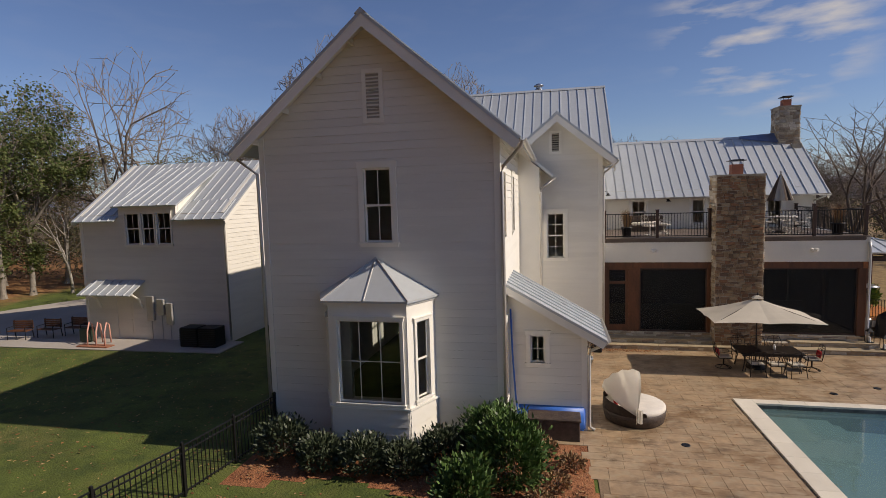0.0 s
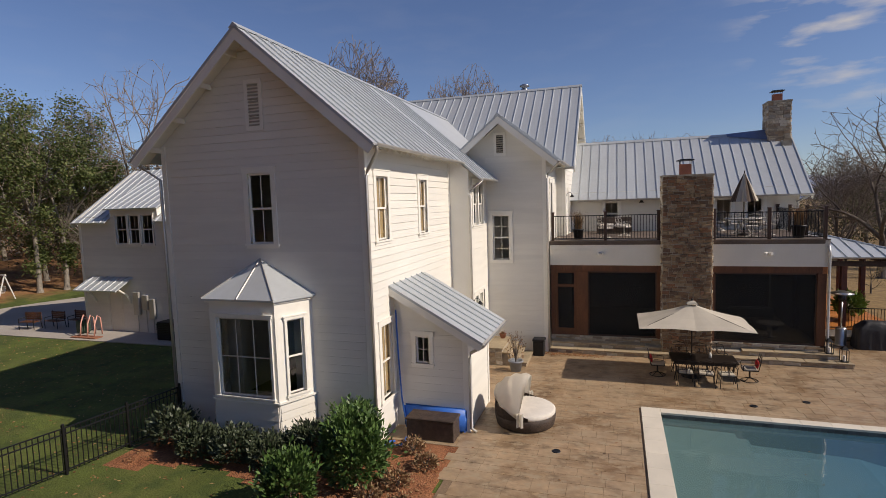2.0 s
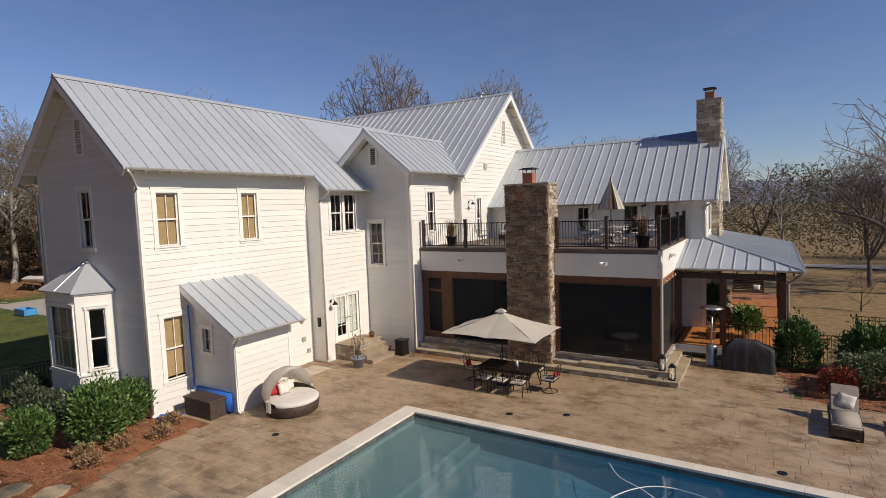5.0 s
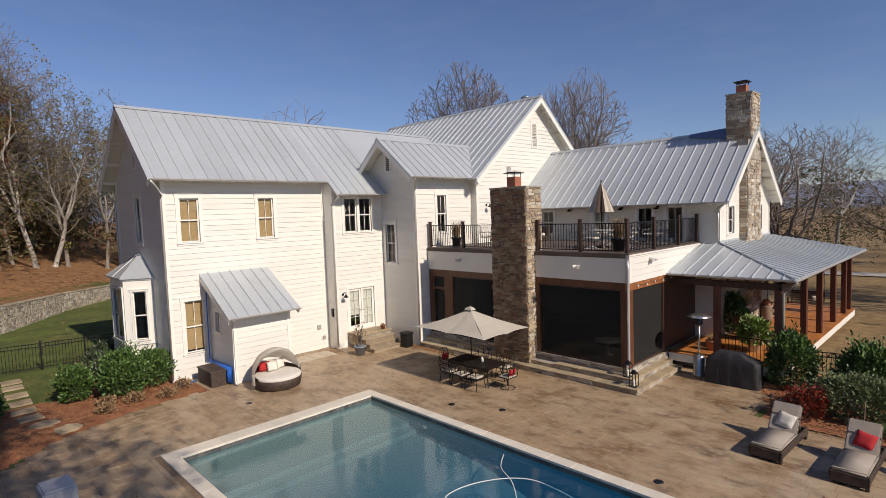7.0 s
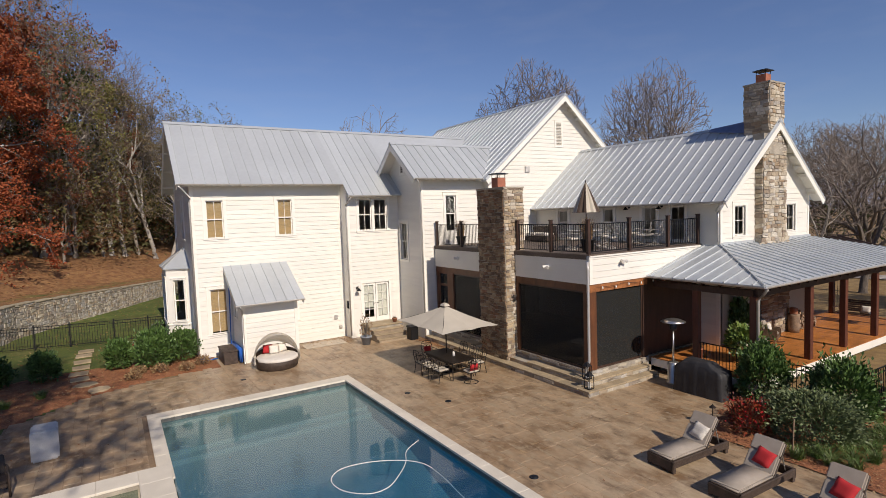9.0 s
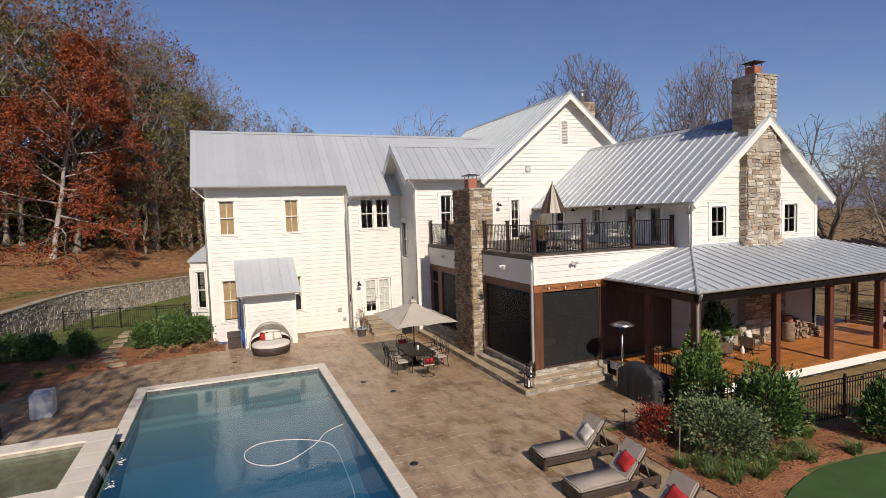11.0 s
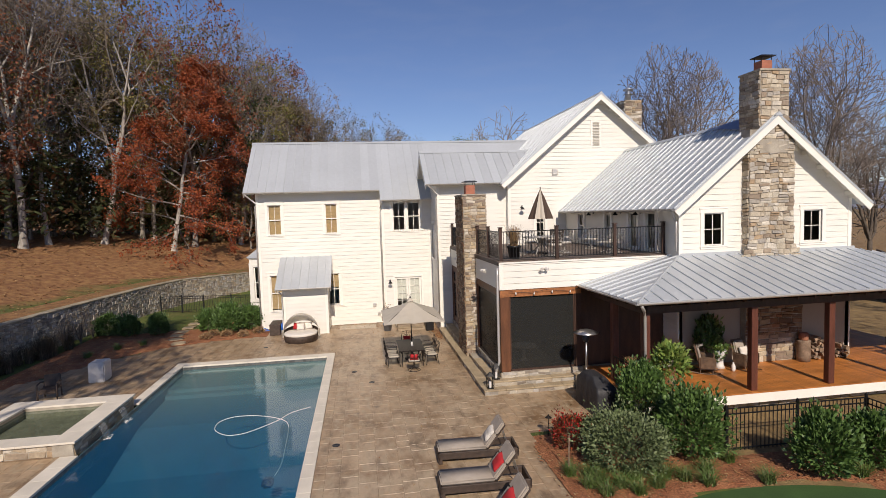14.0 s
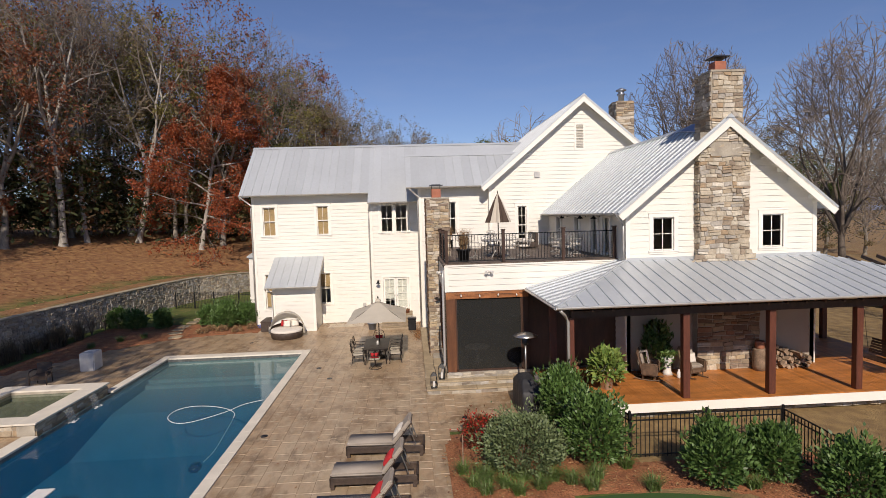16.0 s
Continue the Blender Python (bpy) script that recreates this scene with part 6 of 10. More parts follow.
def patio_spot(r):
    k = r.random()
    if k < 0.3:
        return (r.gauss(4.5, 0.7), 22.85 + r.gauss(0, 0.12), 0.006)
    if k < 0.45:
        return (r.uniform(0.3, 1.6), r.uniform(17.3, 20.1), 0.006)
    if k < 0.55:
        return (r.uniform(1.0, 3.6), r.uniform(22.6, 23.1), 0.006)
    x, y = r.uniform(1, 22), r.uniform(4, 23)
    if not on_patio(x, y) or (POOL[0] - 0.7 < x and POOL[2] - 0.7 < y < POOL[3] + 0.4) or (x > 11 and y < 11):
        return None
    return (x, y, 0.007) if r.random() < 0.3 else None


litter("pool_leaves", "few dark leaves floating on the pool", 70, lambda r: (POOL[0] + 0.2 + 6.5 * r.random() ** 1.6, r.uniform(POOL[2] + 0.2, POOL[3] - 0.2), -0.129), [(0.06, 0.04, 0.025), (0.10, 0.06, 0.03), (0.04, 0.03, 0.02)], 0.03, 7)
litter("patio_leaves", "dry leaves blown along the patio edge", 1300, patio_spot, BROWNS, 0.045, 3)


def bank_spot(r):
    x = r.uniform(-45, 22)
    y = wall_y(x) - r.uniform(0.6, 30) ** 1.0
    return (x, y, ground_z(x, y) + 0.01)


litter("bank_leaves", "thick carpet of fallen leaves on the bank", 9000, bank_spot, BROWNS, 0.11, 4)


def leaf_bush(name, label, at, rx, ry, h, count, leaf, cols, seed, upright=0.3, berries=None, stems=7, category="shrub"):
    """A shrub: stems from the root and many small single leaves in uneven clumps."""
    r = random.Random(seed)
    ob = thing(name, label, category, pose(*at))
    bm = bmesh.new()
    clumps = []
    for i in range(stems):
        a = i * math.tau / stems + r.uniform(-0.4, 0.4)
        tip = Vector((math.cos(a) * rx * r.uniform(0.35, 0.85), math.sin(a) * ry * r.uniform(0.35, 0.85), h * r.uniform(0.55, 0.98)))
        tube(bm, [(0, 0, 0), tip * 0.5 + Vector((0, 0, 0.05 * h)), tip], 0.018, 5, 0.005)
        clumps.append(tip)
    bm.transform(pose(*at))
    part("stem_work", bm, M_BARK, ob, kind="stuff")
    for i in range(stems * 4):
        a, e = r.uniform(0, math.tau), r.uniform(-0.25, 1.0)
        k = r.uniform(0.72, 1.06)
        c = math.sqrt(max(0.0, 1 - e * e)) if e > 0 else 1.0
        clumps.append(Vector((math.cos(a) * rx * c * k, math.sin(a) * ry * c * k, h * (0.42 + 0.52 * e * k))))
    v, f = [], []
    cr = min(rx, ry, h * 0.6) * 0.36
    count = int(count * 1.9)
    for i in range(count):
        if i % 10 < 7 and upright >= 0:
            a, e = r.uniform(0, math.tau), r.uniform(-0.75, 1.0)
            c = math.sqrt(max(0.0, 1 - e * e)) if e > 0 else 1.0 - 0.25 * e * e
            lump = 0.84 + 0.26 * noise.noise(Vector((math.cos(a) * 2.2 + seed, math.sin(a) * 2.2, e * 2.4))) + r.uniform(-0.12, 0.06)
            p = Vector((math.cos(a) * rx * c * lump, math.sin(a) * ry * c * lump, h * (0.46 + 0.54 * e * (lump if e > 0 else 0.85))))
        else:
            c = r.choice(clumps)
            p = c + Vector((r.gauss(0, 1), r.gauss(0, 1), r.gauss(0, 1))) * cr * 0.55
        p.z = max(p.z, 0.04)
        out = (p - Vector((0, 0, h * 0.35)))
        d = (out.normalized() + Vector((r.uniform(-0.9, 0.9), r.uniform(-0.9, 0.9), r.uniform(-0.5, 0.9) + upright))).normalized()
        s = d.cross(Vector((r.uniform(-1, 1), r.uniform(-1, 1), r.uniform(-1, 1)))).normalized()
        l, w = leaf * r.uniform(0.6, 1.3), leaf * r.uniform(0.16, 0.3)
        q = len(v)
        v += [tuple(p), tuple(p + d * l * 0.45 + s * w), tuple(p + d * l), tuple(p + d * l * 0.45 - s * w)]
        f.append((q, q + 1, q + 2, q + 3))
    m_ = bpy.data.meshes.new("foliage")
    m_.from_pydata([tuple(Vector(p) + Vector(at)) for p in v], [], f)
    mesh_part("foliage", m_, cols, ob, kind="stuff")
    if berries:
        bm = bmesh.new()
        for i in range(160):
            c = r.choice(clumps) + Vector((r.gauss(0, 1), r.gauss(0, 1), r.gauss(0, 1))) * cr * 0.6
            bmesh.ops.create_icosphere(bm, subdivisions=1, radius=0.022, matrix=Matrix.Translation(Vector(at) + c))
        part("berry", bm, berries, ob, "bright red berries", kind="stuff")
    return ob


M_BARK = pbr("grey_brown_bark", (0.13, 0.105, 0.085), 0.9, var=0.3, scale=3, fine=18, bump=0.8, stretch=(1, 1, 0.3), dist=0.04)
M_BARK2 = pbr("pale_bark", (0.25, 0.22, 0.185), 0.9, var=0.3, scale=1.2, fine=12, bump=0.6, stretch=(1, 1, 0.4), dist=0.04)
L_LAUREL = palette("laurel_leaves", [(0.058, 0.118, 0.026), (0.080, 0.152, 0.036), (0.042, 0.088, 0.020), (0.105, 0.185, 0.050)], 0.5, bump=0.0)
L_GREY = palette("grey_green_leaves", [(0.055, 0.075, 0.040), (0.075, 0.095, 0.055), (0.040, 0.055, 0.030)], 0.5, bump=0.0)
L_JUNIPER = palette("juniper_leaves", [(0.115, 0.155, 0.062), (0.15, 0.19, 0.085), (0.085, 0.12, 0.048)], 0.6, bump=0.0)
L_RED = palette("red_leaves", [(0.22, 0.035, 0.018), (0.15, 0.028, 0.016), (0.10, 0.06, 0.025), (0.30, 0.055, 0.02)], 0.5, bump=0.0)
L_GRASS = palette("liriope_blades", [(0.07, 0.13, 0.025), (0.10, 0.17, 0.04), (0.13, 0.15, 0.05)], 0.5, bump=0.0)
L_DRY = palette("dry_grass_blades", [(0.36, 0.24, 0.12), (0.26, 0.16, 0.08), (0.20, 0.10, 0.05)], 0.8, bump=0.0)
M_BERRY = pbr("berry", (0.50, 0.02, 0.02), 0.3, var=0.1, bump=0)

sd = 100
for x, y, rx, h, n in ((0.5, 11.1, 0.78, 1.7, 2800), (-0.05, 12.25, 0.62, 1.45, 1900), (-0.35, 9.75, 0.54, 1.3, 1700), (0.0, 7.1, 0.52, 1.25, 1500), (-0.1, 5.5, 0.58, 1.2, 1400), (-0.6, 4.1, 0.6, 1.3, 1400)):
    sd += 1
    leaf_bush("laurel_shrub", "glossy dark green laurel shrub in the mulch bed", (x, y, 0.02), rx, rx, h, n, 0.14, L_LAUREL, sd)
for x, y, rx, h in ((-5.5, 11.75, 0.75, 0.95), (-4.3, 11.35, 0.6, 0.75), (-3.1, 11.35, 0.7, 0.75), (-2.1, 11.4, 0.6, 0.7), (-1.2, 11.9, 0.6, 0.9)):
    sd += 1
    leaf_bush("low_shrub", "low grey-green shrub under the bay window", (x, y, 0.02), rx, 0.55, h, 1100, 0.13, L_GREY, sd)
for x, y, r_ in ((1.55, 11.2, 0.32), (1.9, 12.2, 0.3), (1.3, 12.9, 0.3), (2.0, 10.2, 0.28), (1.2, 10.4, 0.3)):
    sd += 1
    leaf_bush("dormant_shrub", "small dormant brown shrub in the mulch", (x, y, 0.02), r_, r_, 0.32, 260, 0.09, L_DRY, sd)
for x, y, rx, h, n in ((18.2, 27.05, 0.72, 1.9, 2600), (20.3, 27.25, 0.80, 1.75, 3000), (21.95, 29.65, 0.60, 1.55, 2200), (21.8, 31.15, 0.56, 1.35, 1900), (23.1, 32.1, 0.65, 1.4, 1900), (24.3, 33.4, 0.7, 1.3, 1500)):
    sd += 1
    leaf_bush("laurel_shrub", "full glossy green laurel by the iron fence", (x, y, 0.02), rx, rx, h, n, 0.14, L_LAUREL, sd)
leaf_bush("spreading_juniper", "wide grey-green arching shrub in the mulch bed", (20.3, 25.35, 0.02), 1.25, 1.10, 1.2, 5200, 0.10, L_JUNIPER, 131, upright=0.0, stems=12)
leaf_bush("nandina", "red-leaved nandina with scarlet berries", (19.2, 24.4, 0.02), 0.52, 0.52, 0.85, 1000, 0.10, L_RED, 132, berries=M_BERRY)


def tuft(name, label, at, r0, h, count, mat_, seed, category="grass", bend=0.7):
    """A clump of arching blades."""
    r = random.Random(seed)
    v, f = [], []
    for i in range(count):
        a = r.uniform(0, math.tau)
        b0 = Vector((r.uniform(-r0, r0) * 0.3, r.uniform(-r0, r0) * 0.3, 0))
        d = Vector((math.cos(a), math.sin(a), 0))
        s = Vector((-d.y, d.x, 0)) * 0.008
        hh, rr = h * r.uniform(0.6, 1.1), r0 * r.uniform(0.3, 1.1)
        ps = [b0 + d * rr * (t ** 1.6) + Vector((0, 0, hh * (t - bend * 0.55 * t * t))) for t in (0, 0.35, 0.7, 1)]
        q = len(v)
        for k, p in enumerate(ps):
            w = s * (1.3 - 0.4 * k)
            v += [tuple(p - w + Vector(at)), tuple(p + w + Vector(at))]
        f += [(q + 2 * k, q + 2 * k + 1, q + 2 * k + 3, q + 2 * k + 2) for k in range(3)]
    m_ = bpy.data.meshes.new(name)
    m_.from_pydata(v, [], f)
    return tagged(mesh_part(name, m_, mat_), label, category, group="grass clumps" if category == "grass" else "")


for i, (x, y) in enumerate(((21.35, 23.95), (21.5, 24.7), (21.65, 25.5), (21.5, 26.3), (21.3, 27.0), (20.9, 24.2), (20.9, 27.9), (22.0, 28.1), (22.2, 30.4), (21.15, 24.3), (21.75, 24.2), (21.85, 24.95), (21.2, 25.15), (21.3, 25.9), (21.8, 26.7), (20.7, 23.75), (3.2, 6.2), (4.6, 5.4), (2.6, 7.2))):
    tuft("grass_clump", "arching green grass clump in mulch", (x, y, 0.02), 0.42, 0.50, 170, L_GRASS, 200 + i)
L_DEAD = palette("dead_stems", [(0.13, 0.095, 0.06), (0.09, 0.065, 0.045), (0.17, 0.125, 0.08), (0.07, 0.07, 0.04)], 0.9, bump=0.0)
for i in range(46):
    r = random.Random(300 + i)
    x = r.uniform(2.0, 13.5)
    tuft("dry_perennial", "dry brown ornamental grass before the stone wall", (x, wall_y(x) + r.uniform(0.4, 1.1), 0.0), 0.55, r.uniform(0.8, 1.5), 150, L_DEAD, 320 + i, bend=0.3)
for i, (x, y) in enumerate(((-0.4, 3.4), (1.0, 3.4), (2.4, 3.3))):
    leaf_bush("bare_shrub", "leafless twiggy shrub by the stone wall", (x, y, 0), 0.55, 0.55, 1.7, 60, 0.06, L_DRY, 350 + i, stems=22, upright=-0.01)

# stepping stones through the bed
for i, (x, y, a, square) in enumerate(((2.73, 9.0, 24, 0), (1.7, 8.56, 20, 0), (0.64, 8.3, 4, 1), (-0.39, 8.23, -3, 1), (-1.58, 8.27, 2, 1), (-2.81, 8.29, 3, 1), (-4.17, 8.29, -2, 1), (-5.22, 8.34, 1, 1))):
    bm = bmesh.new()
    r = random.Random(400 + i)
    if square:
        poly = [(px * 0.30 * r.uniform(0.9, 1.05), py * 0.34 * r.uniform(0.92, 1.05), 0.0) for px, py in ((-1, -1), (1, -1), (1.04, 0), (1, 1), (-1, 1), (-1.05, 0.1))]
    else:
        poly = [(0.36 * math.cos(t * math.tau / 7) * r.uniform(0.8, 1.15), 0.42 * math.sin(t * math.tau / 7) * r.uniform(0.8, 1.15), 0.0) for t in range(7)]
    prism(bm, poly, (0, 0, 0.07))
    bm.transform(pose(x, y, 0.0, 0, 0, a))
    tagged(part("stepping_stone", bm, M_TREAD), "flat tan stepping stone through lawn and mulch", "stone", group="stepping stones")

# ---- fences ----
def fence(label, pts, gate=None):
    """Black iron picket fence with two upper rails."""
    ob = thing("iron_fence", label, "fence", pose(*pts[0], 0))
    H = 1.24
    for a, b in zip(pts, pts[1:]):
        L = math.dist(a, b)
        k = max(1, round(L / 1.85))
        for i in range(k + 1):
            x, y = a[0] + (b[0] - a[0]) * i / k, a[1] + (b[1] - a[1]) * i / k
            if i == k and b != pts[-1]:
                continue
            bm = bmesh.new()
            z = ground_z(x, y)
            soft_box(bm, x - 0.032, x + 0.032, y - 0.032, y + 0.032, z - 0.05, z + H + 0.05, 0.006, seg=1)
            lathe(bm, [(0.036, 0), (0.04, 0.015), (0.012, 0.035)], 8, (x, y, z + H + 0.05))
            part("post", bm, M_BLACK, ob)
        za, zb = ground_z(*a), ground_z(*b)
        for zz in (0.14, H - 0.17, H - 0.02):
            bar(ob, "rail", (*a, za + zz), (*b, zb + zz), 0.03, 0.03, M_BLACK)
        n_b = int(L / 0.118)
        for i in range(n_b):
            t = (i + 0.5) / n_b
            x, y, z = a[0] + (b[0] - a[0]) * t, a[1] + (b[1] - a[1]) * t, za + (zb - za) * t
            part("picket", one_box(x - 0.009, x + 0.009, y - 0.009, y + 0.009, z + 0.06, z + H - 0.02), M_BLACK, ob)
    return ob


fence("black iron picket fence running from the house across the lawn", [(-6.35, 12.85), (-6.85, 9.6), (-7.3, 7.6), (-7.95, 4.5)])
fence("black iron picket fence round the porch corner bed", [(18.05, 27.7), (20.4, 28.2), (20.5, 32.35), (24.2, 32.35), (27.0, 32.3)])

# ---- putting green, driveway, road ----
def ellipse_sheet(name, label, cx, cy, rx, ry, z, mat_, category="lawn"):
    bm = bmesh.new()
    vs = [bm.verts.new((cx + rx * math.cos(k * math.tau / 48), cy + ry * math.sin(k * math.tau / 48), z)) for k in range(48)]
    bm.faces.new(vs)
    return tagged(part(name, bm, mat_), label, category, kind="structure")


ellipse_sheet("putting_green", "smooth dark green artificial putting turf", 26.3, 27.3, 4.2, 5.4, 0.012, pbr("turf", (0.035, 0.085, 0.018), 0.9, var=0.15, scale=1.5, fine=60, bump=0.6), "turf")
M_DRIVE = pbr("concrete_drive", (0.42, 0.38, 0.34), 0.85, var=0.1, scale=0.4, fine=15, bump=0.2)


def draped(name, label, pts, width, mat_, category, lift=0.03):
    """A road or drive laid over the land along a line."""
    v, f = [], []
    for i, p in enumerate(pts):
        a, b = Vector(pts[max(i - 1, 0)]), Vector(pts[min(i + 1, len(pts) - 1)])
        d = (b - a).normalized()
        s = Vector((-d.y, d.x))
        for k in range(5):
            q = Vector(p) + s * width * (k / 4 - 0.5)
            v.append((q.x, q.y, ground_z(q.x, q.y) + lift + 0.06))
        if i:
            f += [(5 * i - 5 + k, 5 * i - 4 + k, 5 * i + 1 + k, 5 * i + k) for k in range(4)]
    m_ = bpy.data.meshes.new(name)
    m_.from_pydata(v, [], f)
    return tagged(mesh_part(name, m_, mat_), label, category, kind="structure")


v = [(-42, 20.2), (-22.4, 20.2), (-13.4, 20.4), (-13.4, 22.4), (-22.5, 22.4), (-22.6, 31), (-30, 36), (-44, 38), (-48, 30)]
bm = bmesh.new()
prism(bm, [(x, y, -0.1) for x, y in v], (0, 0, 0.12))
tagged(part("driveway", bm, M_DRIVE), "pale concrete driveway beside the garage", "driveway", kind="structure")
draped("road", "grey drive curving through the dry field", [(70 - i * 3, 52 + 9 * math.sin(i * 0.11) + 0.3 * i) for i in range(36)], 4.2, M_DRIVE, "road")

# ---- garage ----
GS = 0.70
garage = thing("garage", "white lap-sided two-storey garage with metal roof and shed dormer", "garage", pose(-18, 26, 0))
HX0, HX1, HY0, HY1, HZ = -22.3, -14.05, 22.35, 30.3, 6.36
gwin = [(-19.56 - HX0, -18.78 - HX0, 4.85, 6.42), (-18.62 - HX0, -17.92 - HX0, 4.85, 6.42), (-17.74 - HX0, -16.98 - HX0, 4.85, 6.42)]
gdoor = (-20.5 - HX0, -19.5 - HX0, 0.05, 2.2)
wall(garage, (HX0, HY0), (1, 0), HX1 - HX0, 0.0, HZ, [(a, b, c, min(d, HZ)) for a, b, c, d in gwin] + [gdoor], pieces=True)
m_g = frame_of((HX0, HY0), (1, 0))
wall(garage, (HX1, HY0), (0, 1), HY1 - HY0, 0.0, HZ, (), ((HY1 - HY0) / 2, GS), pieces=False)
wall(garage, (HX0, HY1), (0, -1), HY1 - HY0, 0.0, HZ, (), ((HY1 - HY0) / 2, GS), pieces=False)
wall(garage, (HX1, HY1), (-1, 0), HX1 - HX0, 0.0, HZ, (), pieces=False)
GR, gz0 = (HY0 + HY1) / 2, HZ - 0.3
gzr = gz0 + GS * (GR - HY0 + 0.4)
gmid = HY0 + 0.9
gzm = gz0 + GS * (gmid - HY0 + 0.4)
roof(garage, [(HX0 - 0.18, gmid, gzm), (HX1 + 0.3, gmid, gzm), (HX1 + 0.3, GR, gzr), (HX0 - 0.18, GR, gzr)], start=0.2)
roof(garage, [(HX0 - 0.18, HY0 - 0.4, gz0), (-19.96, HY0 - 0.4, gz0), (-19.96, gmid, gzm), (HX0 - 0.18, gmid, gzm)], start=0.2)
roof(garage, [(-16.64, HY0 - 0.4, gz0), (HX1 + 0.3, HY0 - 0.4, gz0), (HX1 + 0.3, gmid, gzm), (-16.64, gmid, gzm)], start=0.2)
roof(garage, [(HX0 - 0.18, HY1 + 0.4, gz0), (HX1 + 0.3, HY1 + 0.4, gz0), (HX1 + 0.3, GR, gzr), (HX0 - 0.18, GR, gzr)], start=0.2)
for xx in (HX0 - 0.15, HX1 + 0.27):
    bar(garage, "barge_board", (xx, HY0 - 0.4, gz0 - 0.08), (xx, GR, gzr - 0.08), 0.04, 0.22, M_TRIM)
# dormer
bm = bmesh.new()
for a, b, c, d in cells(3.3, HZ - 0.02, 6.80, [(g[0] - (-19.95 - HX0), g[1] - (-19.95 - HX0), HZ - 0.02, g[3]) for g in gwin]):
    box(bm, -19.95 + a, -19.95 + b, HY0 - 0.03, HY0 + 0.13, c, d)
part("dormer_wall", bm, M_TRIM, garage)
for g in gwin:
    window(garage, m_g @ Matrix.Translation((0, -0.03, 0)), *g, cols=2, rows=1, trim=0.075, head=0.10)
for xx in (-19.95, -16.72):
    bm = bmesh.new()
    prism(bm, [(xx, HY0 + 0.14, 5.7), (xx, HY0 + 0.14, 6.78), (xx, 25.6, 8.42)], (0.07, 0, 0))
    part("dormer_cheek", bm, M_TRIM, garage)
roof(garage, [(-20.15, HY0 - 0.3, 6.78), (-16.42, HY0 - 0.3, 6.78), (-16.42, 25.9, 8.86), (-20.15, 25.9, 8.86)], start=0.2)
# side door with a small canopy
bm = bmesh.new()
box(bm, gdoor[0], gdoor[1], 0.03, 0.07, 0.05, 2.2)
for zz in (0.25, 1.2):
    box(bm, gdoor[0] + 0.15, gdoor[1] - 0.15, 0.015, 0.03, zz, zz + 0.75)
bm.transform(m_g)
part("door", bm, M_BOX, garage, "cream panelled side door")
roof(garage, [(-21.75, HY0 - 1.15, 2.45), (-18.7, HY0 - 1.15, 2.45), (-18.7, HY0, 3.05), (-21.75, HY0, 3.05)], start=0.25, name="canopy")
for xx in (-21.45, -18.95):
    bm = bmesh.new()
    tube(bm, [(xx, HY0 - 0.02, 1.6), (xx, HY0 - 0.25, 2.1), (xx, HY0 - 0.75, 2.45), (xx, HY0 - 1.0, 2.5)], 0.05, 6)
    part("canopy_bracket", bm, M_TRIM, garage)
for x0_, x1_, z0_, z1_ in ((-18.6, -18.2, 1.0, 2.25), (-18.0, -17.6, 1.3, 2.1), (-17.5, -17.15, 0.8, 1.9)):
    bm = bmesh.new()
    soft_box(bm, x0_, x1_, HY0 - 0.2, HY0 - 0.03, z0_, z1_, 0.02, seg=1)
    tube(bm, [((x0_ + x1_) / 2, HY0 - 0.1, z0_), ((x0_ + x1_) / 2, HY0 - 0.1, 0.05)], 0.025, 6)
    part("meter_box", bm, M_GUTTER, garage, "grey electrical meter box")
downspout(garage, [(HX1 + 0.3, HY0 - 0.4, gz0 - 0.1), (HX1 + 0.06, HY0 - 0.08, gz0 - 0.5), (HX1 + 0.06, HY0 - 0.08, 0.1)])


def ac_unit(x, y):
    ob = thing("air_conditioner", "dark slatted air-conditioning unit beside the garage", "air conditioner", pose(x, y, 0.02), group="air conditioners")
    bm = bmesh.new()
    soft_box(bm, x - 0.45, x + 0.45, y - 0.4, y + 0.4, 0.02, 0.95, 0.03, seg=1)
    body_ = part("body", bm, M_BLACK, ob)
    for i in range(9):
        part("slat", one_box(x - 0.46, x + 0.46, y - 0.415, y - 0.405, 0.1 + i * 0.09, 0.15 + i * 0.09), M_CAP, body_)


ac_unit(-15.5, 21.5)
ac_unit(-14.5, 21.5)


# ---- trees ----
def leafy(m, share=0.35, tint=1.25):
    """Lets light through thin leaves."""
    n, l = m.node_tree.nodes, m.node_tree.links
    thin_, mix_ = n.new("ShaderNodeBsdfTranslucent"), n.new("ShaderNodeMixShader")
    mix_.inputs["Fac"].default_value = share
    sc_ = n.new("ShaderNodeVectorMath")
    sc_.operation = "SCALE"
    sc_.inputs["Scale"].default_value = tint
    b = n["Principled BSDF"]
    l.new(b.inputs["Base Color"].links[0].from_socket, sc_.inputs[0])
    l.new(sc_.outputs["Vector"], thin_.inputs["Color"])
    l.new(b.outputs[0], mix_.inputs[1])
    l.new(thin_.outputs[0], mix_.inputs[2])
    l.new(mix_.outputs[0], n["Material Output"].inputs["Surface"])
    return m


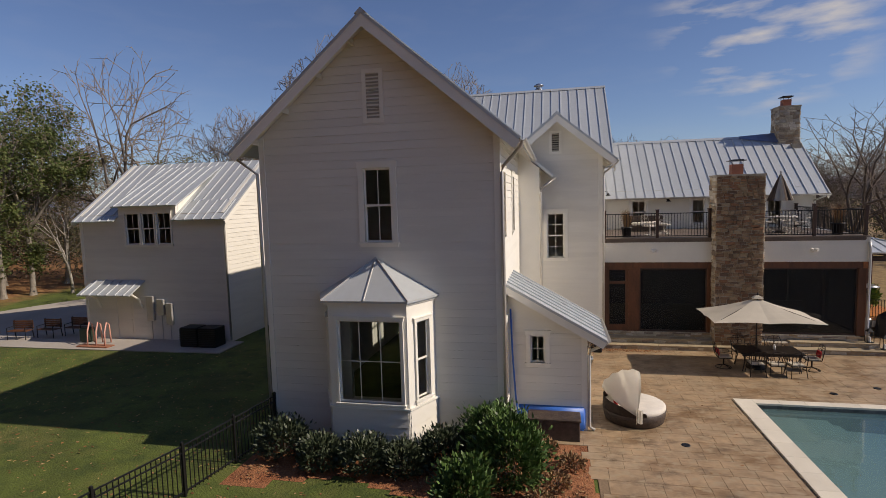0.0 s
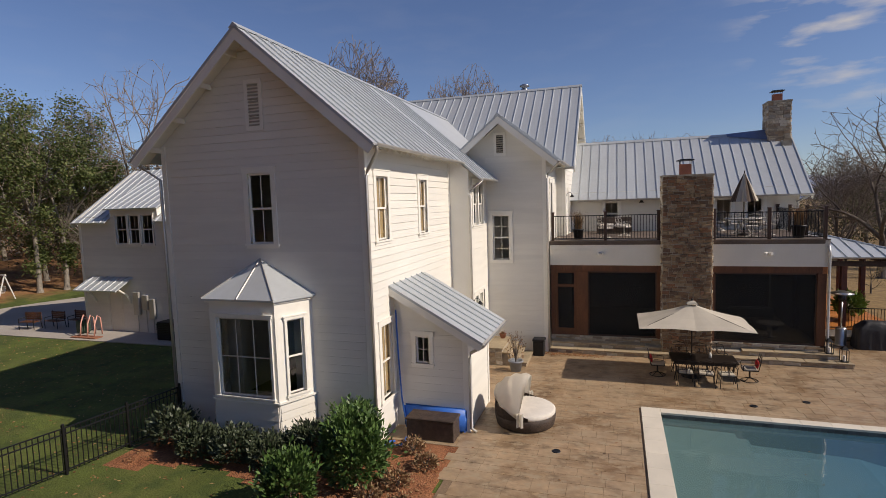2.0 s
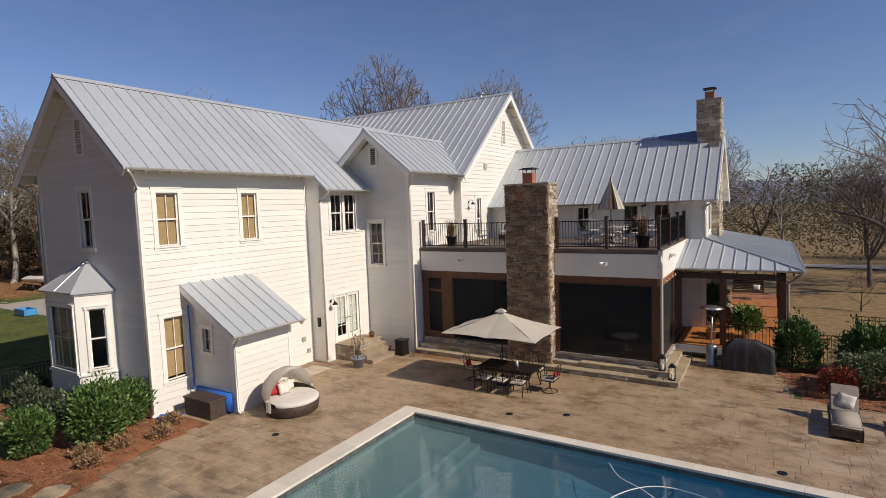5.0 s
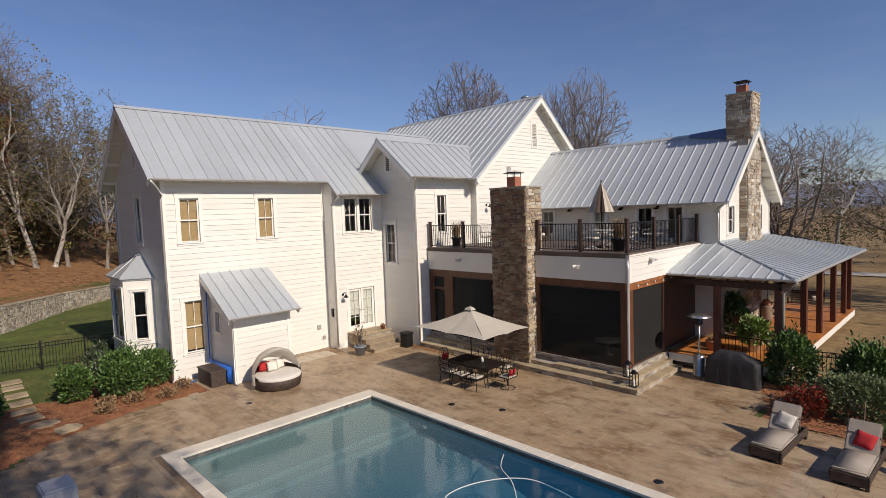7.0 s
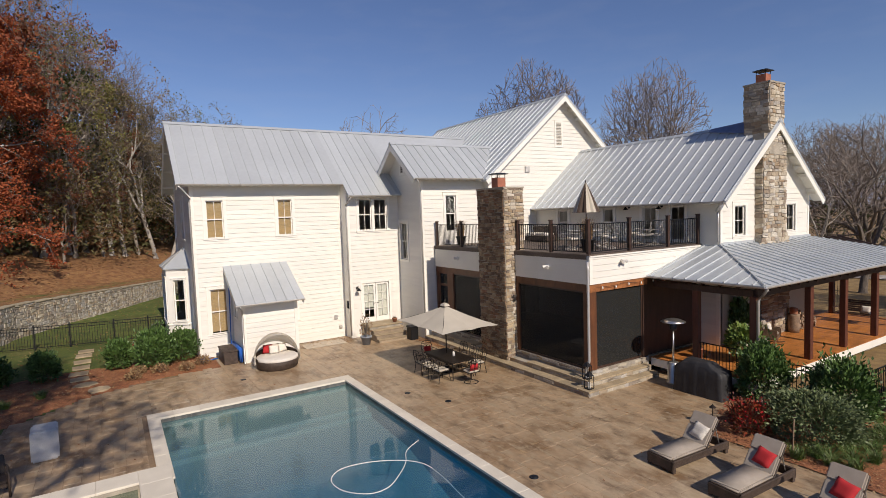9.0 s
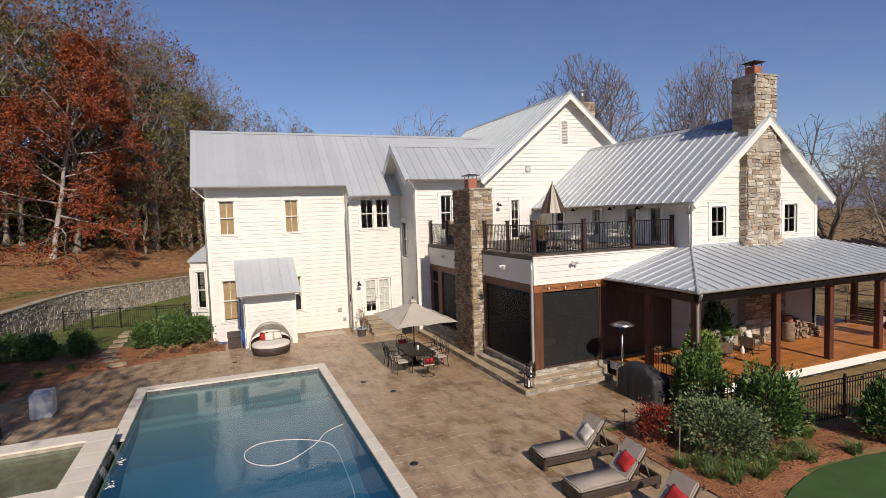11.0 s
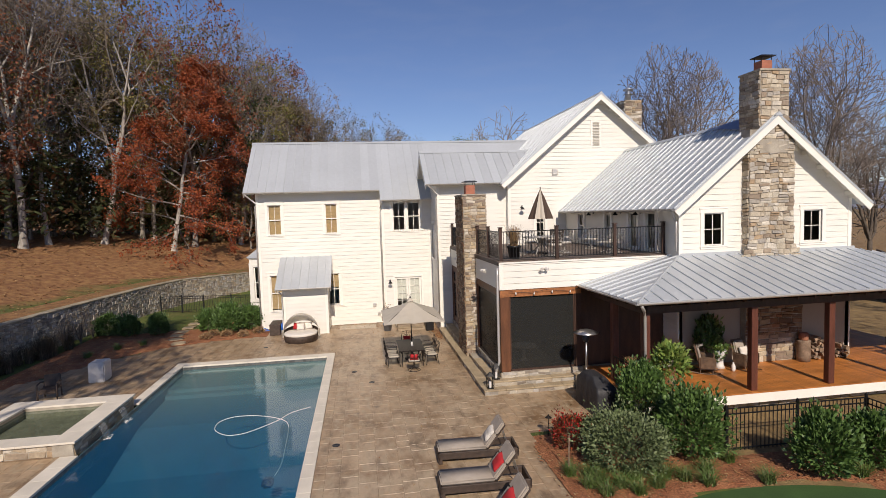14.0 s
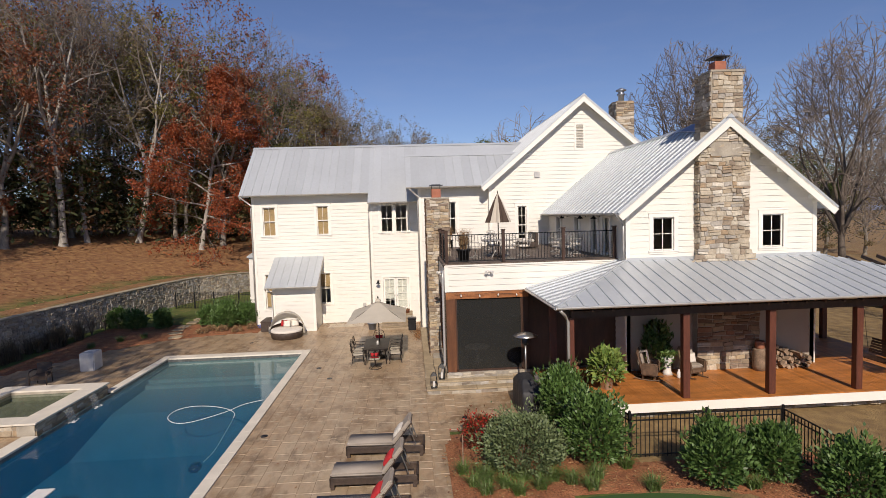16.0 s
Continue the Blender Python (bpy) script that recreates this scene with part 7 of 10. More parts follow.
def grow(seed, H, crown0, spread, thick=0.25, lean=0.0, limbs=12, kids=(6, 5, 4), depth=4, angle=(28, 58), leaves=0, leaf=0.11, loose=0.16, leader=0.9, wob=0.055, rise=0.03, drop=0.0, fine=0.015):
    """One tree about its foot: trunk and limbs, branches and twigs of each order, and leaves set along the last twigs."""
    r = random.Random(seed)
    V, F = ([], [], []), ([], [], [])
    ends = []

    def limb(k, pts, r0, r1, n):
        v, f = V[k], F[k]
        rings = []
        last = len(pts) - 1
        for i, p in enumerate(pts):
            d = (pts[min(i + 1, last)] - pts[max(i - 1, 0)]).normalized()
            a = d.cross(Vector((0.31, 0.87, 0.23))).normalized()
            b = d.cross(a)
            rings.append(len(v))
            if i == last and r1 < 0.004:
                v.append(tuple(p))
                continue
            rr = r0 + (r1 - r0) * i / last
            v += [tuple(p + rr * (a * math.cos(q * math.tau / n) + b * math.sin(q * math.tau / n))) for q in range(n)]
        for i, (s, t) in enumerate(zip(rings, rings[1:])):
            if i == last - 1 and r1 < 0.004:
                f += [(s + q, s + (q + 1) % n, t) for q in range(n)]
            else:
                f += [(s + q, s + (q + 1) % n, t + (q + 1) % n, t + q) for q in range(n)]

    def path(p, d, L, seg, w, up):
        out = [p.copy()]
        for _ in range(seg):
            d = (d + Vector((r.gauss(0, w), r.gauss(0, w), r.gauss(0, w * 0.7) + up))).normalized()
            p = p + d * (L / seg)
            out.append(p.copy())
        return out

    def at(pts, t):
        k = min(int(t * (len(pts) - 1)), len(pts) - 2)
        u = t * (len(pts) - 1) - k
        return pts[k].lerp(pts[k + 1], u), (pts[k + 1] - pts[k]).normalized()

    def aside(d, a, turn):
        """d bent by the angle a towards the side that turn names."""
        s = d.cross(Vector((0, 0, 1)) if abs(d.z) < 0.97 else Vector((1, 0, 0))).normalized()
        u = s.cross(d)
        return (d * math.cos(a) + (s * math.cos(turn) + u * math.sin(turn)) * math.sin(a)).normalized()

    def shoot(p, d, L, rad, lev):
        seg, n = ((6, 6), (4, 4), (3, 3), (1, 3))[lev - 1]
        pts = path(p, d, L, seg, (0.15, 0.18, 0.2, 0.1)[lev - 1], rise if lev < 3 else rise * 0.4)
        final = lev == depth
        limb(0 if lev == 1 else 1, pts, rad, 0.002 if final else rad * 0.3, n)
        if final:
            ends.append((pts[0], pts[-1]))
            return
        m = kids[lev - 1]
        ph = r.uniform(0, 6)
        for j in range(m):
            t = 0.22 + 0.78 * (j + r.random()) / m
            q, e = at(pts, min(t, 0.999))
            a = radians(r.uniform(28, 64) * (1.0 - 0.4 * t))
            shoot(q, aside(e, a, ph + j * 2.4 + r.uniform(-0.5, 0.5)), L * r.uniform(0.42, 0.66) * (1.15 - 0.42 * t), max(rad * (0.62 - 0.34 * t), fine), lev + 1)

    stem = H * leader
    trunk = path(Vector((0, 0, -0.3)), Vector((lean, 0, 1)).normalized(), stem, 9, wob, 0.02)
    limb(0, trunk, thick, thick * 0.2, 8)
    limb(0, [Vector((0, 0, -0.4)), Vector((0, 0, 0.2)), Vector((0, 0, 0.8))], thick * 1.6, thick * 0.98, 8)
    ph = r.uniform(0, 6)
    for i in range(limbs):
        t = crown0 + (0.995 - crown0) * (i + r.random() * 0.9) / limbs
        q, e = at(trunk, t)
        u = (t - crown0) / (1 - crown0)
        a = radians(angle[1] + (angle[0] - angle[1]) * u + r.uniform(-9, 9))
        shoot(q, aside(e, a, ph + i * 2.4 + r.uniform(-0.5, 0.5)), spread * (1.05 - 0.62 * u) * r.uniform(0.75, 1.15), thick * (0.46 - 0.26 * u), 1)
    v, f = V[2], F[2]
    for i in range(leaves):
        p0, p1 = ends[r.randrange(len(ends))]
        p = p0.lerp(p1, r.uniform(0.2, 1.15)) + Vector((r.gauss(0, loose), r.gauss(0, loose), r.gauss(-drop, loose)))
        a = Vector((r.gauss(0, 1), r.gauss(0, 1), r.gauss(-0.4, 0.7))).normalized() * leaf * r.uniform(0.6, 1.3)
        b = a.cross(Vector((r.gauss(0, 1), r.gauss(0, 1), r.gauss(0, 1)))).normalized() * leaf * r.uniform(0.3, 0.5)
        q = len(v)
        v += [tuple(p), tuple(p + a * 0.5 + b), tuple(p + a), tuple(p + a * 0.5 - b)]
        f.append((q, q + 1, q + 2, q + 3))
    out = []
    for nm, vv, ff in zip(("trunk", "branchwork", "leaves"), V, F):
        m_ = bpy.data.meshes.new(nm)
        m_.from_pydata(vv, [], ff)
        out.append(m_)
    return out


def spread_tree(seed, H, W, crown0=0.25, thick=0.3, lean=0.0, first=4, depth=7, splay=(12, 50), leaves=0, leaf=0.15, loose=0.2, fine=0.018, shrink=0.80, low=0, up=0.035):
    """One tree about its foot, H tall and W broad: a trunk that forks again and again into arching limbs,
    branches and a rounded haze of twigs, with leaves along the last ones. low: side boughs below the fork."""
    r = random.Random(seed)
    rods, ends = [], []
    foot = H * crown0 * (0.55 if low else 0.85)
    mid, half = (H + foot) / 2, (H - foot) / 2

    def inside(p):
        """Whether a point lies within the crown's uneven rounded outline."""
        q = Vector((p.x * 2 / W, p.y * 2 / W, (p.z - mid) / half))
        k = q.length
        return k < 0.92 + 0.2 * noise.noise(q * (1.7 / max(k, 0.01)) + Vector((seed, 0, 0)))

    def bend(d, a, turn):
        s = d.cross(Vector((0.2, 0.1, 1)) if abs(d.z) < 0.97 else Vector((1, 0, 0))).normalized()
        u = s.cross(d)
        return (d * math.cos(a) + (s * math.cos(turn) + u * math.sin(turn)) * math.sin(a)).normalized()

    def bough(p, d, L, rad, lev):
        last = lev == depth
        for _ in range(5):
            if inside(p + d * L):
                break
            L *= 0.72
        seg = 1 if lev > depth - 2 else 4 if lev < 3 else 2
        w = 0.06 if last else 0.10
        pts = [p.copy()]
        for _ in range(seg):
            d = (d + Vector((r.gauss(0, w), r.gauss(0, w), r.gauss(0, w) + up * (0.4 if lev > 4 else 1.0)))).normalized()
            p = p + d * (L / seg)
            pts.append(p.copy())
        rods.append((pts, rad, 0.0 if last else max(rad * 0.66, fine), lev))
        if last:
            ends.append((pts[0], pts[-1]))
            return
        t = r.uniform(0, 6)
        for j in range(2):
            a = radians(r.uniform(13, 27) if j == 0 else r.uniform(27, 50))
            bough(p, bend(d, a, t + j * math.pi + r.uniform(-0.5, 0.5)), L * shrink * r.uniform(0.82, 1.1), max(rad * (0.64 if j == 0 else 0.52), fine), lev + 1)
        k = r.uniform(0.35, 0.8) * seg
        q = pts[int(k)].lerp(pts[int(k) + 1], k - int(k))
        bough(q, bend(d, radians(r.uniform(38, 70)), t + 1.5), L * shrink * r.uniform(0.6, 0.9), max(rad * 0.42, fine), lev + 1)

    stem = [Vector((0, 0, -0.3))]
    d = Vector((lean, 0, 1)).normalized()
    base = H * crown0
    L0 = H * (1 - crown0) * 1.08 * (1 - shrink) / (1 - shrink ** depth)
    for _ in range(7):
        d = (d + Vector((r.gauss(0, 0.05), r.gauss(0, 0.05), 0.03))).normalized()
        stem.append(stem[-1] + d * base / 7)
    rods.append((stem, thick, thick * 0.74, 0))
    for i in range(first):
        a = radians(splay[0] + (splay[1] - splay[0]) * ((i * 0.618) % 1))
        bough(stem[-1], bend(d, a, i * math.tau / first + r.uniform(-0.4, 0.4)), L0 * r.uniform(0.9, 1.15), thick * 0.55, 1)
    for i in range(low):
        q = stem[3 + (i * 5 + 2) % 4]
        bough(q, bend(d, radians(r.uniform(48, 74)), i * 2.4 + 1), L0 * shrink * 0.9, thick * 0.22, 3)
    grown = H / sorted(e[1].z for e in ends)[int(len(ends) * 0.985)]
    V, F = ([], [], []), ([], [], [])
    for pts, r0, r1, lev in rods:
        g = 0 if lev < 3 else 1
        v, f = V[g], F[g]
        n = (8, 6, 5, 4, 3, 3, 3, 3, 3)[lev]
        pts = [p * grown for p in pts]
        last = len(pts) - 1
        rings = []
        for i, p in enumerate(pts):
            e = (pts[min(i + 1, last)] - pts[max(i - 1, 0)]).normalized()
            a = e.cross(Vector((0.31, 0.87, 0.23))).normalized()
            b = e.cross(a)
            rings.append(len(v))
            rr = r0 + (r1 - r0) * i / last
            if lev == 0 and i == 0:
                rr *= 1.7
            if i == last and r1 == 0.0:
                v.append(tuple(p))
            else:
                v += [tuple(p + rr * (a * math.cos(q * math.tau / n) + b * math.sin(q * math.tau / n))) for q in range(n)]
        for i, (s, t) in enumerate(zip(rings, rings[1:])):
            if i == last - 1 and r1 == 0.0:
                f += [(s + q, s + (q + 1) % n, t) for q in range(n)]
            else:
                f += [(s + q, s + (q + 1) % n, t + (q + 1) % n, t + q) for q in range(n)]
    v, f = V[2], F[2]
    for i in range(leaves):
        p0, p1 = ends[r.randrange(len(ends))]
        p = p0.lerp(p1, r.uniform(0.1, 1.1))
        p = p * grown + Vector((r.gauss(0, loose), r.gauss(0, loose), r.gauss(0, loose)))
        a = Vector((r.gauss(0, 1), r.gauss(0, 1), r.gauss(-0.4, 0.7))).normalized() * leaf * r.uniform(0.6, 1.3)
        b = a.cross(Vector((r.gauss(0, 1), r.gauss(0, 1), r.gauss(0, 1)))).normalized() * leaf * r.uniform(0.3, 0.5)
        q = len(v)
        v += [tuple(p), tuple(p + a * 0.5 + b), tuple(p + a), tuple(p + a * 0.5 - b)]
        f.append((q, q + 1, q + 2, q + 3))
    out = []
    for nm, vv, ff in zip(("trunk", "branchwork", "leaves"), V, F):
        m_ = bpy.data.meshes.new(nm)
        m_.from_pydata(vv, [], ff)
        out.append(m_)
    return out


L_RUST = leafy(palette("rust_oak_leaves", [(0.37, 0.085, 0.030), (0.30, 0.068, 0.026), (0.42, 0.125, 0.045), (0.24, 0.058, 0.026)], 0.7, bump=0))
L_OLIVE = leafy(palette("olive_leaves", [(0.18, 0.17, 0.052), (0.22, 0.20, 0.065), (0.14, 0.145, 0.042), (0.27, 0.215, 0.08)], 0.7, bump=0))
L_GREEN = leafy(palette("airy_green_leaves", [(0.11, 0.15, 0.045), (0.14, 0.18, 0.06), (0.085, 0.12, 0.035), (0.16, 0.17, 0.06)], 0.6, bump=0))
L_TAN = leafy(palette("tan_leaves", [(0.27, 0.20, 0.115), (0.21, 0.155, 0.085), (0.32, 0.25, 0.15), (0.19, 0.17, 0.08)], 0.8, bump=0))
L_DARK = leafy(palette("dark_wood_leaves", [(0.045, 0.062, 0.020), (0.060, 0.075, 0.026), (0.080, 0.070, 0.028), (0.032, 0.046, 0.016)], 0.7, bump=0))
L_DEEP = leafy(palette("deep_rust_leaves", [(0.25, 0.085, 0.042), (0.20, 0.066, 0.036), (0.30, 0.11, 0.05), (0.17, 0.08, 0.04)], 0.7, bump=0))
M_TWIG = pbr("twig_bark", (0.215, 0.175, 0.148), 0.9, var=0.2, scale=2, fine=10, bump=0)
M_GREYTWIG = pbr("grey_brown_twigs", (0.185, 0.152, 0.125), 0.9, var=0.25, scale=0.5, fine=10, bump=0)
M_PALEBARK = pbr("pale_grey_bark", (0.36, 0.33, 0.29), 0.9, var=0.35, scale=0.9, fine=9, bump=0.6, stretch=(1, 1, 0.35), dist=0.04)


def make_tree(label, leafmat, bark, how, *a, **k):
    ob = thing("tree", label, "tree")
    t, b, l = how(*a, **k)
    mesh_part("trunk", t, bark, ob, smooth=True)
    mesh_part("branchwork", b, M_GREYTWIG if bark is M_PALEBARK else M_TWIG, ob, kind="stuff")
    if len(l.polygons):
        mesh_part("crown", l, leafmat, ob, kind="stuff")
    else:
        bpy.data.meshes.remove(l)
    return ob


standing = set()


def plant(src, x, y, s=1.0, turn=0.0, tall=None):
    """Sets a tree on the land; the first of a kind is the one that was built."""
    m = pose(x, y, ground_z(x, y) - 0.1, 0, 0, turn) @ Matrix.Diagonal((s, s, tall or s, 1))
    if src.name in standing:
        copy_thing(src, m @ Matrix.Diagonal((1 / src.scale.x, 1 / src.scale.y, 1 / src.scale.z, 1)))
    else:
        standing.add(src.name)
        src.matrix_basis = m


# woodland kinds, 20 m tall as built
pale = make_tree("tall pale-barked bare tree at the wood's edge", None, M_PALEBARK, spread_tree, 1, 20, 10.5, 0.34, thick=0.26, lean=0.05, first=4, splay=(6, 34), fine=0.017, low=3)
pale_fork = make_tree("pale grey tree forking into upright bare limbs", None, M_PALEBARK, spread_tree, 2, 20, 10.5, 0.26, thick=0.25, lean=0.12, first=3, splay=(8, 32), fine=0.017, low=2)
tan_tree = make_tree("woodland tree holding thin tan leaves", L_TAN, M_BARK2, spread_tree, 3, 20, 10.5, 0.26, thick=0.22, first=4, depth=6, splay=(8, 46), leaves=5600, leaf=0.21, loose=0.26, fine=0.02, low=5)
olive_tree = make_tree("woodland tree with sparse olive leaves", L_OLIVE, M_BARK2, spread_tree, 4, 20, 10, 0.28, thick=0.22, lean=0.05, first=4, depth=6, splay=(8, 44), leaves=5600, leaf=0.21, loose=0.28, fine=0.02, low=4)
dark_tree = make_tree("woodland tree with dark green leaves", L_DARK, M_BARK, spread_tree, 5, 20, 10, 0.12, thick=0.26, first=5, depth=5, splay=(6, 60), leaves=5000, leaf=0.29, loose=0.36, fine=0.022, low=6)
rust_tree = make_tree("woodland tree with dull rust-brown leaves", L_DEEP, M_BARK2, spread_tree, 6, 20, 10.5, 0.22, thick=0.28, first=4, depth=6, splay=(8, 50), leaves=6800, leaf=0.22, loose=0.22, fine=0.02, low=6)
cheap_tree = make_tree("tall tree out of view with a high green crown, added for its shade", L_OLIVE, M_BARK, grow, 12, 25, 0.60, 4.6, thick=0.24, limbs=12, kids=(4, 3, 3), depth=3, leaves=2200, leaf=0.28, loose=0.4)
red_oak = make_tree("oak with dense rust-red autumn leaves before the woods", L_RUST, M_PALEBARK, grow, 8, 20.5, 0.15, 6.4, thick=0.24, limbs=24, kids=(6, 5, 3), depth=3, angle=(26, 92), rise=0.0, leaves=30000, leaf=0.20, loose=0.20, drop=0.05)
dome_tree = make_tree("bare broad-crowned tree with a haze of fine twigs", None, M_BARK, spread_tree, 21, 20, 13, 0.20, thick=0.36, first=7, splay=(2, 44), fine=0.024, up=0.09, shrink=0.82)
big_bare = make_tree("large bare spreading tree beyond the house", None, M_BARK, spread_tree, 10, 20, 15, 0.22, thick=0.44, lean=0.06, first=5, depth=6, splay=(10, 62), fine=0.030, up=0.0)
green_tree = make_tree("tall tree with airy green leaves at the wood's edge", L_GREEN, M_BARK2, spread_tree, 11, 16, 7.5, 0.32, thick=0.22, lean=0.08, first=4, depth=6, splay=(8, 50), leaves=12000, leaf=0.21, loose=0.30, low=4)
small_tree = make_tree("small brown-leaved ornamental tree in the field", L_TAN, M_BARK, grow, 9, 3.0, 0.25, 1.1, thick=0.05, limbs=10, kids=(4, 3, 3), depth=3, leaves=700, leaf=0.07, loose=0.1, fine=0.005)

# the oak and the trunks along the wood's edge
plant(red_oak, -26.5, -0.4, 1.0, 40)
for src, x, y, s, a, h in ((pale, -18.9, -10.3, 1.2, 20, 28), (pale_fork, -26.0, -6.9, 1.25, 110, 29), (rust_tree, -30.5, 0.5, 1.2, 200, 28.5), (tan_tree, -31.5, -4.0, 1.2, 80, 25), (pale, -40, 3.0, 1.1, 0, 27.5),
                           (pale_fork, -36.7, 4.1, 1.1, 70, 25), (pale, -41, 5.9, 1.1, 140, 25), (pale_fork, -43.6, 9.8, 1.05, 200, 22.4), (pale, -43.7, 11.1, 1.0, 260, 21.8), (pale_fork, -44.6, 14.2, 1.0, 330, 19.8),
                           (olive_tree, -38.5, 6.6, 1.05, 10, 22.6), (olive_tree, -45.5, 7.2, 1.15, 80, 24), (tan_tree, -47, 12.5, 1.0, 160, 21), (olive_tree, -48.5, 17.5, 1.0, 240, 19.4), (tan_tree, -50, 21.5, 1.0, 300, 19),
                           (tan_tree, -36, 1.2, 1.0, 30, 20), (olive_tree, -34.8, -1.5, 1.2, 100, 25), (rust_tree, -33.6, 6.0, 0.5, 60, 8.5), (rust_tree, -46.5, 3.0, 0.8, 10, 15), (pale, -50, 27, 1.1, 40, 17.5),
                           (dark_tree, -24.5, -13.5, 1.0, 0, 15), (dark_tree, -30.5, -11.0, 1.0, 90, 14), (rust_tree, -22.5, -13.5, 1.2, 150, 26), (dark_tree, -36.5, -8.5, 1.0, 180, 13), (olive_tree, -18.5, -17.5, 1.3, 270, 27),
                           (rust_tree, -14.5, -12.5, 1.15, 210, 24), (pale, -22.0, -9.8, 0.9, 250, 25), (pale_fork, -29.0, -9.0, 1.1, 300, 26), (olive_tree, -41.5, -3.0, 1.1, 330, 22), (tan_tree, -27.0, -12.0, 1.3, 45, 27),
                           (olive_tree, -34.0, -10.0, 1.3, 140, 27), (rust_tree, -42.0, 9.0, 0.55, 0, 9), (pale_fork, -47.0, 16.0, 1.0, 90, 18), (pale, -53, 24, 1.1, 200, 18.5), (tan_tree, -45, 9.0, 0.9, 230, 19)):
    plant(src, x, y, s, a, h / 20)
# behind the garage
for src, x, y, s, a, h in ((green_tree, -38.3, 33.0, 1.05, 0, 15.4), (green_tree, -38.9, 31.2, 1.0, 130, 14.6), (green_tree, -43.5, 35.0, 1.05, 220, 16.2)):
    plant(src, x, y, s, a, h / 16)
for src, x, y, s, a, h in ((big_bare, -33.1, 38.0, 0.75, 20, 18.4), (pale, -40.5, 38.0, 0.8, 60, 13), (dome_tree, -27.0, 44.5, 0.8, 90, 15), (olive_tree, -29.0, 39.5, 0.8, 300, 11), (tan_tree, -45, 28.0, 0.8, 120, 14.5),
                           (pale_fork, -41.5, 29.3, 0.6, 200, 13), (pale_fork, -36.2, 34.5, 0.5, 330, 9), (tan_tree, -35.5, 40.0, 0.9, 30, 12), (olive_tree, -46.5, 31.5, 0.9, 200, 15)):
    plant(src, x, y, s, a, h / 20)
# behind the house
for src, x, y, s, a, h in ((dome_tree, -19.3, 51.3, 1.05, 80, 22.4), (dome_tree, -9.5, 59.6, 0.92, 200, 21.0), (big_bare, 0.5, 62, 0.70, 300, 13.2), (dome_tree, -34, 66, 0.9, 15, 17), (big_bare, 8, 64, 0.75, 40, 13.2),
                           (dome_tree, 4.5, 72, 0.8, 220, 14.4), (dome_tree, -13, 69, 0.8, 260, 16), (dome_tree, 0.5, 74, 0.8, 10, 15), (pale, 11, 79, 0.9, 70, 15), (pale_fork, 19, 79, 0.7, 150, 11),
                           (big_bare, 11.5, 53, 0.62, 110, 11.6), (pale_fork, 6, 58, 0.6, 20, 12.2)):
    plant(src, x, y, s, a, h / 20)
plant(green_tree, -21.0, 66, 0.85, 200, 0.76)
# bare trees in the field and the small one before them
plant(small_tree, 21.6, 40.4, 0.85, 0)
for i, (x, y, s, h) in enumerate(((24.9, 47.6, 0.68, 12.8), (23.2, 50.2, 0.50, 9.8), (31, 52, 0.8, 12.5), (36, 64, 0.8, 11), (44, 55, 0.8, 13), (52, 72, 0.9, 14), (16, 84, 0.8, 11.5), (36, 80, 0.8, 11))):
    plant((big_bare, dome_tree)[i % 2], x, y, s, 67 * i, h / 20)
# the body of the wood
spots = []
r = random.Random(77)
count = 0
while count < 34:
    k = r.random()
    if k < 0.6:
        x = r.uniform(-62, -10)
        y = wall_y(x) - r.uniform(17, 40)
    elif k < 0.85:
        x, y = r.uniform(-74, -54), r.uniform(8, 62)
    else:
        x, y = r.uniform(-60, -24), r.uniform(66, 95)
    if any((x - a) ** 2 + (y - b) ** 2 < 10 for a, b in spots):
        continue
    spots.append((x, y))
    src = r.choice((tan_tree, olive_tree, olive_tree, tan_tree, rust_tree, dark_tree)) if k < 0.6 else r.choice((tan_tree, olive_tree, tan_tree, olive_tree, pale)) if k < 0.85 else tan_tree
    h = r.uniform(23, 28) if k < 0.6 else r.uniform(14, 18)
    plant(src, x, y, r.uniform(1.0, 1.3), r.uniform(0, 360), h / 20)
    count += 1
# tall trees out of view on the slope south-east of the pool, added to shade the patio's far corner
for x, y, k, a in ((29.5, 2.6, 1.0, 0), (32.5, 6.8, 1.06, 90), (35.0, 9.0, 1.16, 160), (34.5, 4.6, 1.1, 220)):
    plant(cheap_tree, x, y, k, a)
# unseen row added south of the house to dim the light on its gable
for i, (x, y) in enumerate(((-4, -14), (1, -12.5), (6, -11), (11, -10), (16, -10), (21, -11.5), (-1, -19), (4, -17.5), (9, -16.5), (14, -16))):
    plant(cheap_tree, x, y, 0.9, 53 * i)

